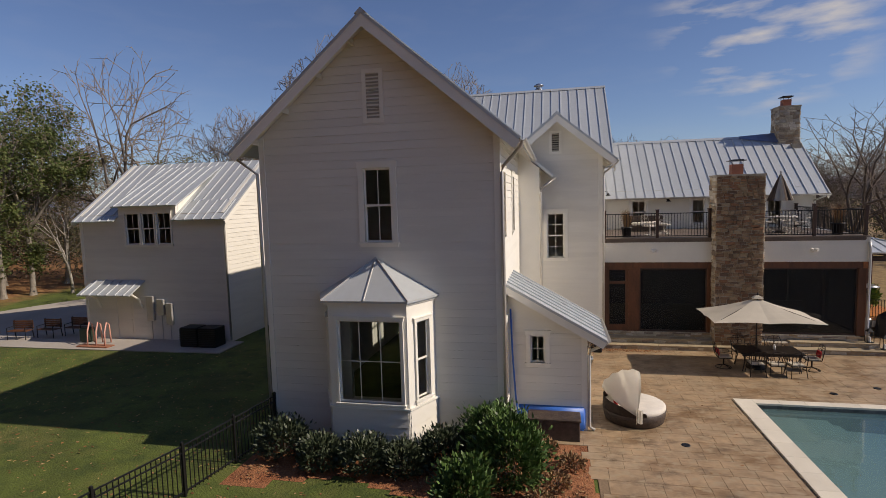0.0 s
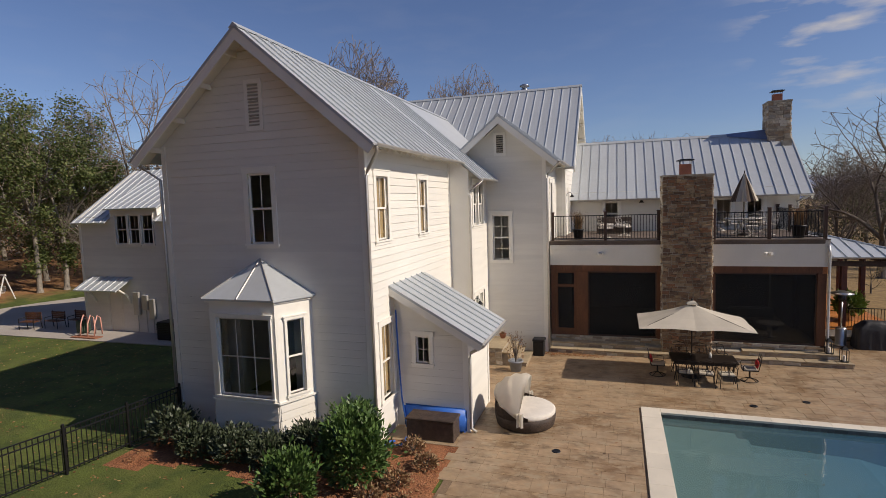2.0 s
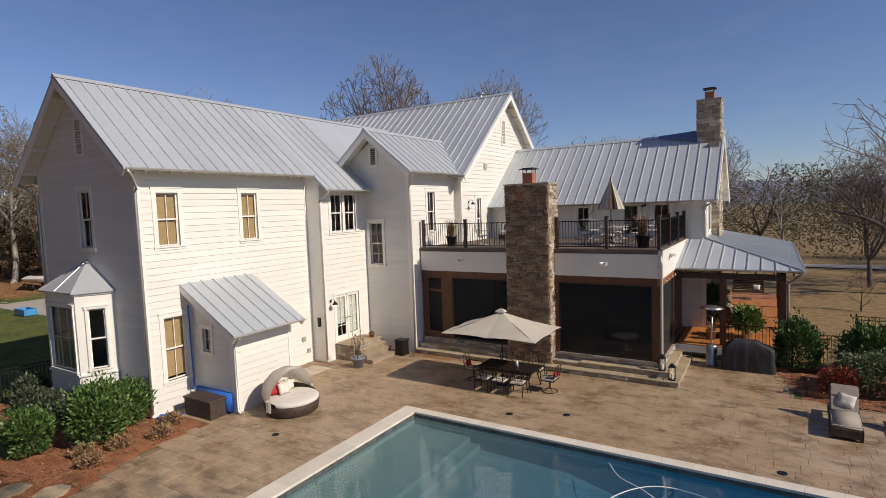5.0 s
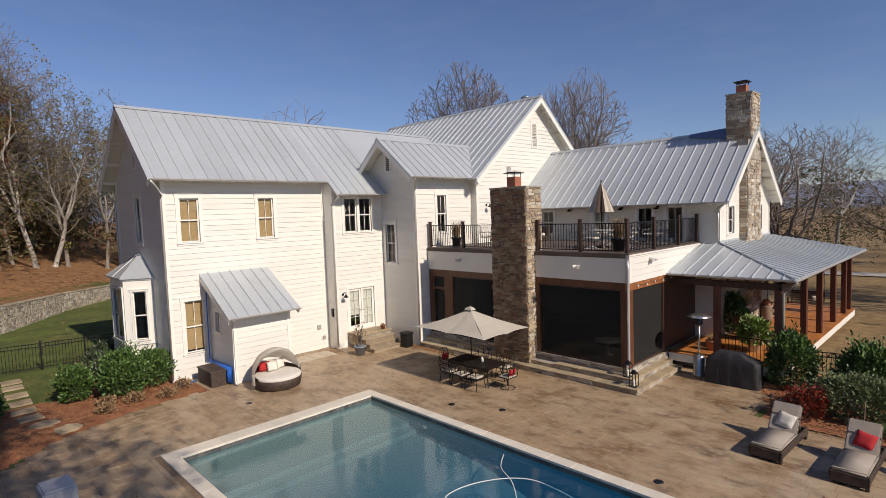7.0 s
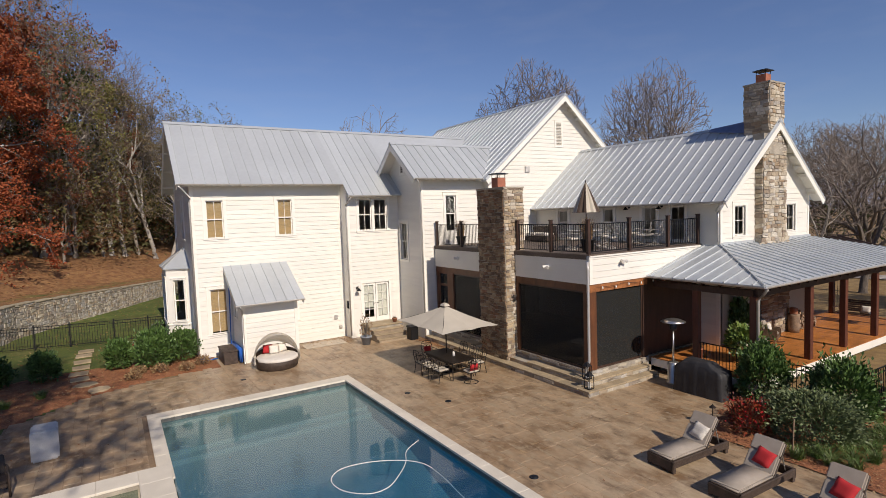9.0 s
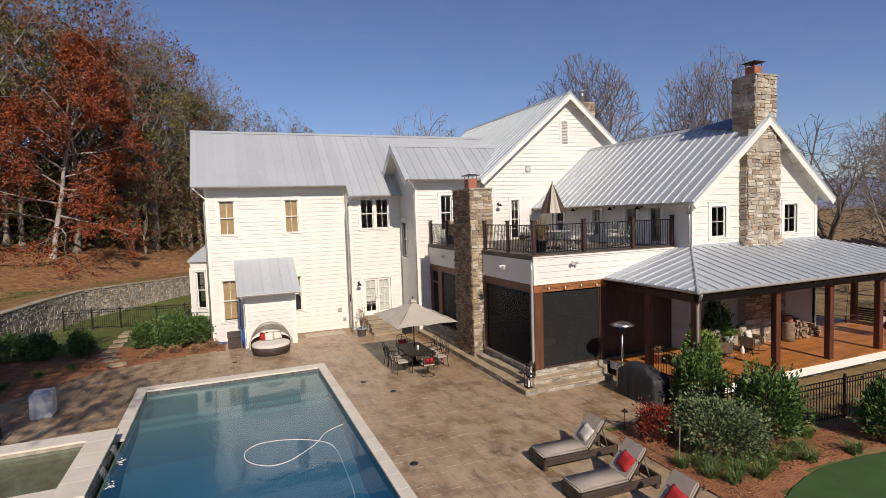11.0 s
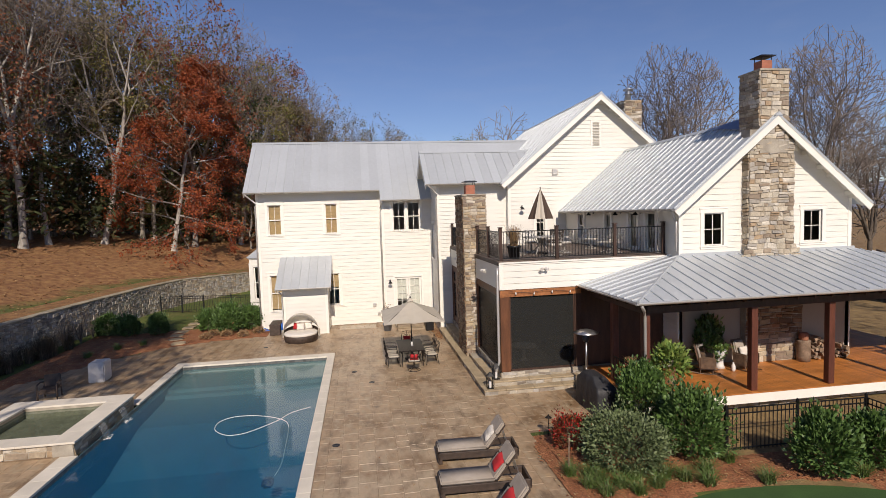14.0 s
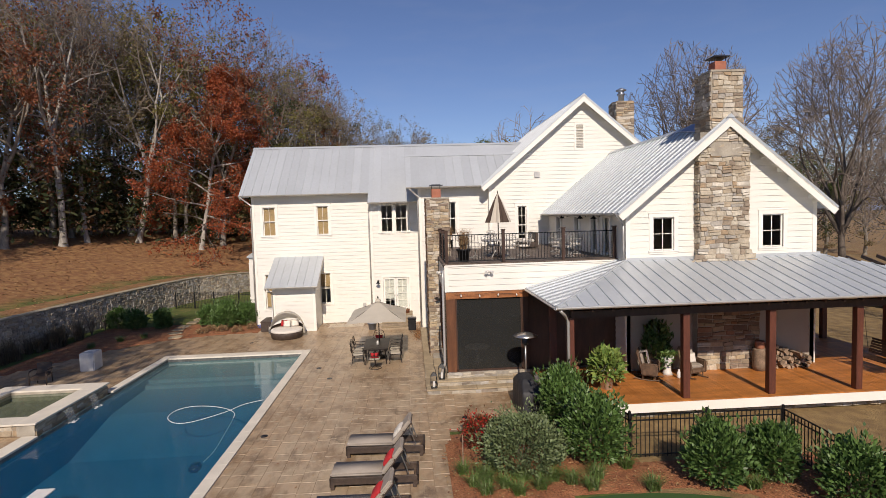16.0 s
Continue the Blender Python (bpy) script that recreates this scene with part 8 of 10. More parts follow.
# dense undergrowth and far woods, past counting
def far_woods(name, label, count, place, cols, size, seed, cards=42, slim=0.6):
    r = random.Random(seed)
    v, f = [], []
    while count:
        p = place(r)
        if not p:
            continue
        count -= 1
        x, y, h, w = p
        z = ground_z(x, y)
        for i in range(cards):
            t = r.random() ** 0.8
            a, rr = r.uniform(0, math.tau), w * math.sqrt(r.random()) * (1.1 - 0.75 * t * t)
            c = Vector((x + rr * math.cos(a), y + rr * math.sin(a), z + h * (0.08 + 0.92 * t)))
            e = Vector((r.uniform(-1, 1), r.uniform(-1, 1), r.uniform(-0.6, 1.0))).normalized() * size * r.uniform(0.5, 1.5)
            g = Vector((r.uniform(-1, 1), r.uniform(-1, 1), r.uniform(-1, 1))).normalized() * size * r.uniform(0.25, 1.0) * slim
            q = len(v)
            v += [tuple(c - e), tuple(c + g), tuple(c + e), tuple(c - g)]
            f.append((q, q + 1, q + 2, q + 3))
    m_ = bpy.data.meshes.new(name)
    m_.from_pydata(v, [], f)
    return tagged(mesh_part(name, m_, cols), label, "woods", kind="stuff")


M_FAR = leafy(palette("far_bare_woods", [(0.15, 0.12, 0.10), (0.19, 0.15, 0.12), (0.12, 0.10, 0.08), (0.10, 0.105, 0.06), (0.20, 0.14, 0.09)], 0.95, bump=0), 0.45, 1.3)


def under_spot(r):
    x = r.uniform(-85, 0)
    y = wall_y(x) - r.uniform(22, 60) if r.random() < 0.6 else r.uniform(-10, 75)
    if y > wall_y(x) - 16 and x > -52:
        return None
    return (x, y, r.uniform(2.5, 9), r.uniform(1.6, 3.2))


far_woods("undergrowth", "dense dark evergreen undergrowth in the wood", 260, lambda r: (lambda p: p if p and p[1] < 12 else None)(under_spot(r)), L_DARK, 0.27, 5, 200, 0.8)
far_woods("thicket", "grey-brown leafless thicket at the wood's edge", 240, lambda r: (lambda p: (p[0], p[1], p[2] * 1.3, p[3]) if p and p[1] >= 0 else None)(under_spot(r)), M_FAR, 0.9, 15, 110, 0.10)


L_EDGE = leafy(palette("wood_edge_leaves", [(0.19, 0.15, 0.075), (0.15, 0.14, 0.055), (0.23, 0.17, 0.09), (0.12, 0.12, 0.045), (0.20, 0.11, 0.05)], 0.8, bump=0), 0.45, 1.3)
M_MID = leafy(palette("woodland_foliage_colours", [(0.075, 0.085, 0.03), (0.11, 0.10, 0.04), (0.15, 0.10, 0.05), (0.055, 0.07, 0.025), (0.17, 0.075, 0.03), (0.10, 0.12, 0.04)], 0.8, bump=0), 0.45, 1.3)


def mid_spot(r):
    x = r.uniform(-75, -6)
    return (x, wall_y(x) - r.uniform(17, 44), r.uniform(7, 16), r.uniform(1.8, 3.4))


M_THICKET = leafy(palette("thicket_colours", [(0.105, 0.088, 0.058), (0.14, 0.115, 0.08), (0.085, 0.085, 0.045), (0.12, 0.115, 0.06)], 0.9, bump=0), 0.45, 1.2)
far_woods("woodland_edge", "tan and olive foliage in the sunlit edge of the wood", 90, lambda r: (r.uniform(-60, -31), r.uniform(-8, 13), r.uniform(4, 12), r.uniform(1.8, 3.2)), L_EDGE, 0.22, 45, 170, 0.8)
far_woods("garage_thicket", "brown and grey-green thicket behind the garage", 60, lambda r: (lambda p: p if p[1] > 31 - (p[0] + 36) * 0.5 else None)((r.uniform(-56, -22), r.uniform(31, 52), r.uniform(3, 8), r.uniform(1.6, 3))), M_THICKET, 0.20, 65, 260, 0.45)
far_woods("west_wood", "brown and olive undergrowth in the wood past the garage", 95, lambda r: (lambda x: (x, r.uniform(13, 66), r.uniform(4, 10), r.uniform(2, 3.6)))(r.uniform(-80, -50)), M_MID, 0.26, 55, 190, 0.7)
far_woods("woodland_foliage", "olive and brown foliage between the woodland trunks", 170, mid_spot, M_MID, 0.30, 25, 150, 0.8)


M_FIELDWOOD = leafy(palette("field_wood_colours", [(0.082, 0.070, 0.040), (0.098, 0.080, 0.048), (0.072, 0.082, 0.034), (0.105, 0.078, 0.050), (0.060, 0.075, 0.030)], 0.9, bump=0), 0.45, 1.2)


def belt(r):
    a, d = r.uniform(0, math.tau), r.uniform(95, 260)
    x, y = 5 + d * math.cos(a), 25 + d * math.sin(a)
    if y < 0 and x > 20 and d < 130:
        return None
    return (x, y, r.uniform(8, 14) * (0.8 if y > 60 and x > -20 else 1.1), r.uniform(3, 6))


far_woods("far_woods", "hazy belt of bare winter woods", 620, belt, M_FAR, 0.7, 6, 130, 0.2)
far_woods("field_wood", "brown and dull green wood beyond the dry field", 230, lambda r: (lambda y: (r.uniform(4, 40 + y), y, r.uniform(6, 11) + (y - 62) * 0.05, r.uniform(2.4, 4.4)))(r.uniform(64, 128)), M_FIELDWOOD, 0.25, 36, 430, 0.5)
# distant ridge, the haze before it painted in as a blue base colour
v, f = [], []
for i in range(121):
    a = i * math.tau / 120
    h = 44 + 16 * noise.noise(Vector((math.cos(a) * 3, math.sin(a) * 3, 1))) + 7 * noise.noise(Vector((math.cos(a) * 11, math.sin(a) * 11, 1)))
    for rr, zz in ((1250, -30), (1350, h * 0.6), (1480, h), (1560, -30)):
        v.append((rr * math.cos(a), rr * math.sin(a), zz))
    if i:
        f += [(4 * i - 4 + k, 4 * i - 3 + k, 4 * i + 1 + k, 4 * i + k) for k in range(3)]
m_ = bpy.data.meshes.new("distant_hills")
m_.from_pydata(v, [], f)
tagged(mesh_part("distant_hills", m_, pbr("haze_tinted_hills", (0.17, 0.20, 0.27), 1.0, var=0.08, scale=0.01, fine=0.05, bump=0), smooth=True), "wooded ridge on the horizon, haze painted in as blue", "hills", kind="structure")


# ---- patio furniture and fittings ----
M_WICKER = pbr("dark_wicker", (0.060, 0.040, 0.030), 0.6, var=0.35, scale=6, fine=70, bump=0.9, dist=0.01)
M_WICKER2 = pbr("brown_wicker", (0.13, 0.08, 0.05), 0.6, var=0.35, scale=6, fine=70, bump=0.9)
M_CUSHION = pbr("taupe_cushion", (0.35, 0.30, 0.25), 0.9, var=0.08, scale=4, fine=120, bump=0.25)
M_CREAM = pbr("cream_cloth", (0.68, 0.63, 0.56), 0.9, var=0.06, scale=4, fine=120, bump=0.25)
M_RED = pbr("red_cloth", (0.45, 0.02, 0.025), 0.85, var=0.1, scale=4, fine=120, bump=0.2)
M_HOOD = pbr("white_hood_cloth", (0.84, 0.81, 0.75), 0.85, var=0.05, scale=5, fine=90, bump=0.2)
nh, lh = M_HOOD.node_tree.nodes, M_HOOD.node_tree.links
thin, mixh = nh.new("ShaderNodeBsdfTranslucent"), nh.new("ShaderNodeMixShader")
thin.inputs["Color"].default_value, mixh.inputs["Fac"].default_value = (0.84, 0.80, 0.72, 1), 0.45
lh.new(nh["Principled BSDF"].outputs[0], mixh.inputs[1])
lh.new(thin.outputs[0], mixh.inputs[2])
lh.new(mixh.outputs[0], nh["Material Output"].inputs["Surface"])
M_CANVAS = pbr("tan_canvas", (0.50, 0.45, 0.37), 0.85, var=0.06, scale=1.5, fine=90, bump=0.15)
M_PRINT = palette("patterned_cloth", [(0.62, 0.58, 0.52), (0.55, 0.50, 0.45), (0.40, 0.32, 0.30)], bump=0.1)
M_STEEL = pbr("brushed_steel", (0.55, 0.54, 0.52), 0.3, metal=0.9, var=0.06, scale=5, fine=60, bump=0.03)
M_COVER = pbr("black_grill_cover", (0.030, 0.030, 0.033), 0.6, var=0.2, scale=4, fine=30, bump=0.4, dist=0.03)
M_BLUE = pbr("blue_plastic", (0.02, 0.13, 0.50), 0.45, var=0.1, scale=4, fine=40, bump=0.1)
M_SKYBLUE = pbr("sky_blue_plastic", (0.05, 0.30, 0.62), 0.4, var=0.08, scale=4, fine=40, bump=0.1)
M_POT = pbr("blue_grey_glaze", (0.22, 0.24, 0.27), 0.5, var=0.12, scale=5, fine=40, bump=0.1)
M_ALU = pbr("pale_cast_aluminium", (0.42, 0.40, 0.37), 0.5, metal=0.4, var=0.1, scale=5, fine=50, bump=0.1)
M_BRONZE = pbr("dark_cast_bronze", (0.030, 0.022, 0.018), 0.5, metal=0.5, var=0.2, scale=6, fine=60, bump=0.2)
M_TERRA = pbr("terracotta", (0.34, 0.14, 0.08), 0.8, var=0.15, scale=5, fine=40, bump=0.15)
M_LOG = pbr("split_log", (0.30, 0.21, 0.145), 0.9, var=0.3, scale=5, fine=40, bump=0.4, rand=0.3)


def cloth(bm, rows):
    """A sheet through rows of points."""
    vs = [[bm.verts.new(p) for p in r] for r in rows]
    for a, b in zip(vs, vs[1:]):
        for k in range(len(a) - 1):
            bm.faces.new((a[k], a[k + 1], b[k + 1], b[k]))


def pillow(bm, w, h, d, m):
    """A square cushion, plump in the middle."""
    n = 8
    rows = {}
    for s in (1, -1):
        for i in range(n + 1):
            for j in range(n + 1):
                u, v = 2 * i / n - 1, 2 * j / n - 1
                t = ((1 - u ** 4) * (1 - v ** 4)) ** 0.6
                rows[(s, i, j)] = bm.verts.new(m @ Vector((u * w / 2 * (1 - 0.06 * (1 - abs(v))), s * d / 2 * t, v * h / 2 * (1 - 0.06 * (1 - abs(u))))))
        for i in range(n):
            for j in range(n):
                q = [rows[(s, i, j)], rows[(s, i + 1, j)], rows[(s, i + 1, j + 1)], rows[(s, i, j + 1)]]
                bm.faces.new(q if s < 0 else q[::-1])
    bmesh.ops.remove_doubles(bm, verts=list(rows.values()), dist=0.0005)


# market umbrella and its table
UX, UY = 8.95, 21.0
umb = thing("market_umbrella", "large open tan canvas market umbrella over the table", "umbrella", pose(UX, UY, 0))
bm = bmesh.new()
hx, hy, zt, ze = 1.82, 1.28, 2.66, 1.97
rim = []
for k in range(32):
    a = k * math.tau / 32
    c, s = math.cos(a), math.sin(a)
    q = 1 / max(abs(c), abs(s))
    sag = 0.05 * abs(math.sin(4 * a))
    rim.append((c * q * hx, s * q * hy, ze + sag * 0.8))
rows = []
for t in (0.06, 0.3, 0.55, 0.8, 1.0):
    rows.append([(UX + p[0] * t, UY + p[1] * t, zt + (p[2] - zt) * t - 0.05 * math.sin(math.pi * t)) for p in rim + rim[:1]])
cloth(bm, rows)
rows = [[(UX + p[0] * t, UY + p[1] * t, z) for p in rim + rim[:1]] for t, z in ((0.01, 2.78), (0.07, 2.72), (0.10, 2.65))]
cloth(bm, rows)
bmesh.ops.remove_doubles(bm, verts=bm.verts[:], dist=0.001)
bmesh.ops.solidify(bm, geom=bm.faces[:], thickness=0.006)
part("canopy", bm, M_CANVAS, umb, "tan canvas canopy")
bm = bmesh.new()
tube(bm, [(UX, UY, 0.05), (UX, UY, 2.78)], 0.024, 10)
lathe(bm, [(0.02, 0), (0.035, 0.03), (0.03, 0.08), (0.008, 0.13)], 10, (UX, UY, 2.76))
part("pole", bm, M_BRONZE, umb)
for sx in (-1, 1):
    for sy in (-1, 1):
        bm = bmesh.new()
        tube(bm, [(UX, UY, 2.60), (UX + sx * hx * 0.97, UY + sy * hy * 0.97, 1.97)], 0.011, 5)
        part("rib", bm, M_BRONZE, umb)
bm = bmesh.new()
lathe(bm, [(0.34, 0), (0.34, 0.05), (0.10, 0.10), (0.05, 0.30)], 20, (UX, UY, 0.005))
part("base", bm, M_BRONZE, umb, smooth=True)

TX, TY = 9.3, 20.9
tab = thing("patio_table", "long dark cast-metal patio dining table", "table", pose(TX, TY, 0))
bm = bmesh.new()
soft_box(bm, TX - 1.08, TX + 1.08, TY - 0.56, TY + 0.56, 0.69, 0.73, 0.015)
part("tabletop", bm, M_BRONZE, tab)
bm = bmesh.new()
for q in ((TX - 1.0, TX + 1.0, TY - 0.50, TY - 0.47), (TX - 1.0, TX + 1.0, TY + 0.47, TY + 0.50)):
    box(bm, *q, 0.60, 0.69)
part("apron", bm, M_BRONZE, tab)
for sx in (-1, 1):
    for sy in (-1, 1):
        bm = bmesh.new()
        x, y = TX + sx * 0.95, TY + sy * 0.45
        tube(bm, [(x, y, 0.69), (x - sx * 0.06, y - sy * 0.03, 0.4), (x + sx * 0.03, y + sy * 0.02, 0.01)], 0.03, 8, 0.018)
        part("leg", bm, M_BRONZE, tab)
bm = bmesh.new()
lathe(bm, [(0.05, 0), (0.05, 0.14), (0.035, 0.16), (0.0351, 0.19)], 12, (TX + 0.25, TY + 0.05, 0.73))
tagged(part("candle_lantern", bm, M_WHITE, smooth=True), "small white lantern on the patio table", "lantern")


def iron_chair(m, metal, seat, label, swivel=False, group="chairs round the patio table"):
    """A cast-metal armchair with a scrolled back; local -y is its front."""
    ob = thing("patio_chair", label, "chair", group=group)
    bm = bmesh.new()
    soft_box(bm, -0.25, 0.25, -0.25, 0.23, 0.40, 0.42, 0.008, seg=1)
    part("seat", bm, metal, ob)
    bm = bmesh.new()
    soft_box(bm, -0.23, 0.23, -0.24, 0.21, 0.42, 0.475, 0.022)
    part("cushion", bm, seat, ob)
    bm = bmesh.new()
    tube(bm, [(-0.24, 0.23, 0.42), (-0.26, 0.30, 0.75), (-0.20, 0.33, 0.93), (0, 0.34, 0.97), (0.20, 0.33, 0.93), (0.26, 0.30, 0.75), (0.24, 0.23, 0.42)], 0.014, 6)
    part("back_frame", bm, metal, ob)
    bm = bmesh.new()
    for sx in (-1, 1):
        tube(bm, [(sx * 0.06 + 0.07 * math.cos(t) * sx + sx * 0.02, 0.29 + 0.03 * (k / 12), 0.70 + 0.11 * math.sin(t)) for k, t in enumerate([i * math.tau / 12 for i in range(13)])], 0.009, 5)
    tube(bm, [(0, 0.25, 0.44), (0, 0.29, 0.70), (0, 0.335, 0.95)], 0.010, 5)
    tube(bm, [(-0.25, 0.27, 0.58), (0.25, 0.27, 0.58)], 0.009, 5)
    tube(bm, [(-0.24, 0.325, 0.86), (0.24, 0.325, 0.86)], 0.009, 5)
    part("back_scrollwork", bm, metal, ob)
    for sx in (-1, 1):
        bm = bmesh.new()
        tube(bm, [(sx * 0.25, 0.28, 0.66), (sx * 0.29, 0.05, 0.65), (sx * 0.29, -0.2, 0.63), (sx * 0.27, -0.24, 0.58), (sx * 0.25, -0.22, 0.42)], 0.013, 6)
        part("arm", bm, metal, ob)
        if not swivel:
            for sy in (-1, 1):
                bm = bmesh.new()
                tube(bm, [(sx * 0.23, sy * 0.22, 0.41), (sx * 0.25, sy * 0.24, 0.2), (sx * 0.27, sy * 0.28, 0.0)], 0.014, 6)
                part("leg", bm, metal, ob)
    if swivel:
        bm = bmesh.new()
        tube(bm, [(0, 0, 0.40), (0, 0, 0.12)], 0.03, 8)
        part("swivel_post", bm, metal, ob)
        bm = bmesh.new()
        tube(bm, [(0.27 * math.cos(k * math.tau / 20), 0.27 * math.sin(k * math.tau / 20), 0.015) for k in range(21)], 0.013, 6)
        for k in range(4):
            tube(bm, [(0, 0, 0.13), (0.27 * math.cos(k * math.pi / 2 + 0.8), 0.27 * math.sin(k * math.pi / 2 + 0.8), 0.02)], 0.012, 5)
        part("ring_base", bm, metal, ob)
    ob.matrix_basis = m
    return ob


c0 = iron_chair(pose(TX - 0.65, TY - 0.82, 0.005, 0, 0, 180), M_BRONZE, M_CANVAS, "dark cast-metal patio armchair with tan seat pad")
for x, y, a in ((TX + 0.0, TY - 0.85, 176), (TX + 0.65, TY - 0.82, 184), (TX - 0.65, TY + 0.85, 2), (TX + 0.02, TY + 0.84, -4), (TX + 0.66, TY + 0.86, 3)):
    copy_thing(c0, pose(x, y, 0.005, 0, 0, a))
for x, a in ((TX + 1.5, -92), (TX - 1.5, 90)):
    ch = iron_chair(pose(x, TY, 0.005, 0, 0, a), M_BRONZE, M_CANVAS, "dark swivel patio chair with red back cushion", True)
    bm = bmesh.new()
    pillow(bm, 0.36, 0.26, 0.10, Matrix.Translation((0, 0.22, 0.62)) @ Matrix.Rotation(radians(-10), 4, "X"))
    bm.transform(ch.matrix_basis)
    part("red_cushion", bm, M_RED, ch, "red back cushion", smooth=True)

# loungers
def lounger(m, pad):
    """A wicker chaise: foot at local -y, raised back at +y."""
    ob = thing("sun_lounger", "dark wicker chaise lounge with taupe cushion, back raised", "sun lounger", group="loungers by the pool")
    bm = bmesh.new()
    soft_box(bm, -0.37, 0.37, -1.12, -1.06, 0.06, 0.30, 0.012, seg=1)
    soft_box(bm, -0.37, 0.37, 0.98, 1.04, 0.08, 0.30, 0.012, seg=1)
    for sx in (-1, 1):
        a, b = sorted((sx * 0.37, sx * 0.31))
        soft_box(bm, a, b, -1.12, 1.04, 0.12, 0.30, 0.012, seg=1)
    box(bm, -0.31, 0.31, -1.06, 0.2, 0.26, 0.285)
    part("frame", bm, M_WICKER, ob)
    for sx in (-1, 1):
        for y in (-1.05, 0.95):
            bm = bmesh.new()
            soft_box(bm, sx * 0.33 - 0.04, sx * 0.33 + 0.04, y - 0.05, y + 0.05, 0, 0.14, 0.01, seg=1)
            part("leg", bm, M_WICKER, ob)
    bm = bmesh.new()
    soft_box(bm, -0.34, 0.34, -1.10, 0.19, 0.29, 0.39, 0.035, seg=3)
    part("seat_cushion", bm, M_CUSHION, ob, smooth=True)
    tilt = Matrix.Translation((0, 0.19, 0.30)) @ Matrix.Rotation(radians(52), 4, "X")
    bm = bmesh.new()
    soft_box(bm, -0.34, 0.34, 0.0, 0.80, -0.03, 0.0, 0.01, tilt, seg=1)
    part("back_frame", bm, M_WICKER, ob)
    for i in range(2):
        bm = bmesh.new()
        soft_box(bm, -0.33, 0.33, (0.01, 0.455)[i], (0.46, 0.82)[i], 0.0, 0.10, 0.03, tilt)
        part("back_cushion", bm, M_CUSHION, ob)
    bm = bmesh.new()
    tube(bm, [(-0.25, 0.62, 0.82), (-0.25, 0.80, 0.28)], 0.014, 6)
    tube(bm, [(0.25, 0.62, 0.82), (0.25, 0.80, 0.28)], 0.014, 6)
    part("back_stay", bm, M_STEEL, ob)
    bm = bmesh.new()
    pillow(bm, 0.42, 0.40, 0.16, Matrix.Translation((0.05, 0.31, 0.62)) @ Matrix.Rotation(radians(-34), 4, "X") @ Matrix.Rotation(radians(12), 4, "Y"))
    part("throw_pillow", bm, pad, ob, smooth=True)
    ob.matrix_basis = m
    return ob


lounger(pose(19.12, 21.78, 0.005, 0, 0, -3), M_PRINT)
lounger(pose(20.80, 21.58, 0.005, 0, 0, -2), M_RED)
lounger(pose(22.42, 21.38, 0.005, 0, 0, -2), M_RED)
# round daybed with a folding hood
DBX, DBY = 3.82, 15.55
day = thing("daybed", "round dark wicker daybed with cream cushion and folding hood", "daybed", pose(DBX, DBY, 0.005))
bm = bmesh.new()
lathe(bm, [(0.80, 0.0), (0.84, 0.03), (0.88, 0.20), (0.90, 0.36), (0.86, 0.38), (0.70, 0.36)], 36, (DBX, DBY, 0.005))
part("base", bm, M_WICKER, day, smooth=True)
bm = bmesh.new()
lathe(bm, [(0.84, 0.34), (0.88, 0.38), (0.88, 0.46), (0.82, 0.50), (0.4, 0.515)], 36, (DBX, DBY, 0.0))
part("mattress", bm, M_CREAM, day, smooth=True)
bm = bmesh.new()
rows = []
for i in range(13):
    t = i / 12
    rows.append([(DBX + (0.90 - 0.02 * t) * math.cos(a), DBY + 0.90 * math.sin(a), 0.36 + 0.34 * t * max(0.0, math.cos((a - math.pi) * 0.75)) ** 0.7) for a in [math.pi * 0.42 + k * math.pi * 1.16 / 24 for k in range(25)]])
cloth(bm, rows)
bmesh.ops.solidify(bm, geom=bm.faces[:], thickness=0.05)
part("back", bm, M_WICKER, day, smooth=True)
bm = bmesh.new()
rows = []
for i in range(9):
    e = radians(78 + i * 9)
    pts = []
    for k in range(25):
        a = -math.pi / 2 + math.pi * k / 24
        x, y, z = 0.0, 0.93 * math.sin(a), 1.02 * math.cos(a)
        wob = 0.025 * (1 if i % 2 else -1) * math.cos(a)
        pts.append((DBX - 0.05 + (z + wob) * math.cos(e), DBY + y, 0.42 + max(0.0, (z + wob) * math.sin(e))))
    rows.append(pts)
cloth(bm, rows)
bmesh.ops.solidify(bm, geom=bm.faces[:], thickness=0.012)
part("hood", bm, M_HOOD, day, "cream pleated folding hood", smooth=True)
for sy in (-1, 1):
    bm = bmesh.new()
    rows = [[(DBX + 0.02 + dx, DBY + sy * (0.95 + 0.06 * math.sin(dx * 40)), z) for dx in (-0.10, -0.04, 0.02, 0.08)] for z in (0.62, 0.42, 0.22)]
    cloth(bm, rows)
    bmesh.ops.solidify(bm, geom=bm.faces[:], thickness=0.02)
    part("hood_tie", bm, M_HOOD, day)
for i, (dx, dy, mt, a) in enumerate(((-0.52, -0.28, M_RED, 60), (-0.52, 0.05, M_PRINT, 90), (-0.48, 0.36, M_CREAM, 110), (-0.30, -0.05, M_PRINT, 85))):
    bm = bmesh.new()
    pillow(bm, 0.42, 0.38, 0.15, pose(DBX + dx, DBY + dy, 0.70, 0, 0, a) @ Matrix.Rotation(radians(-18), 4, "X"))
    part("throw_pillow", bm, mt, day, smooth=True)

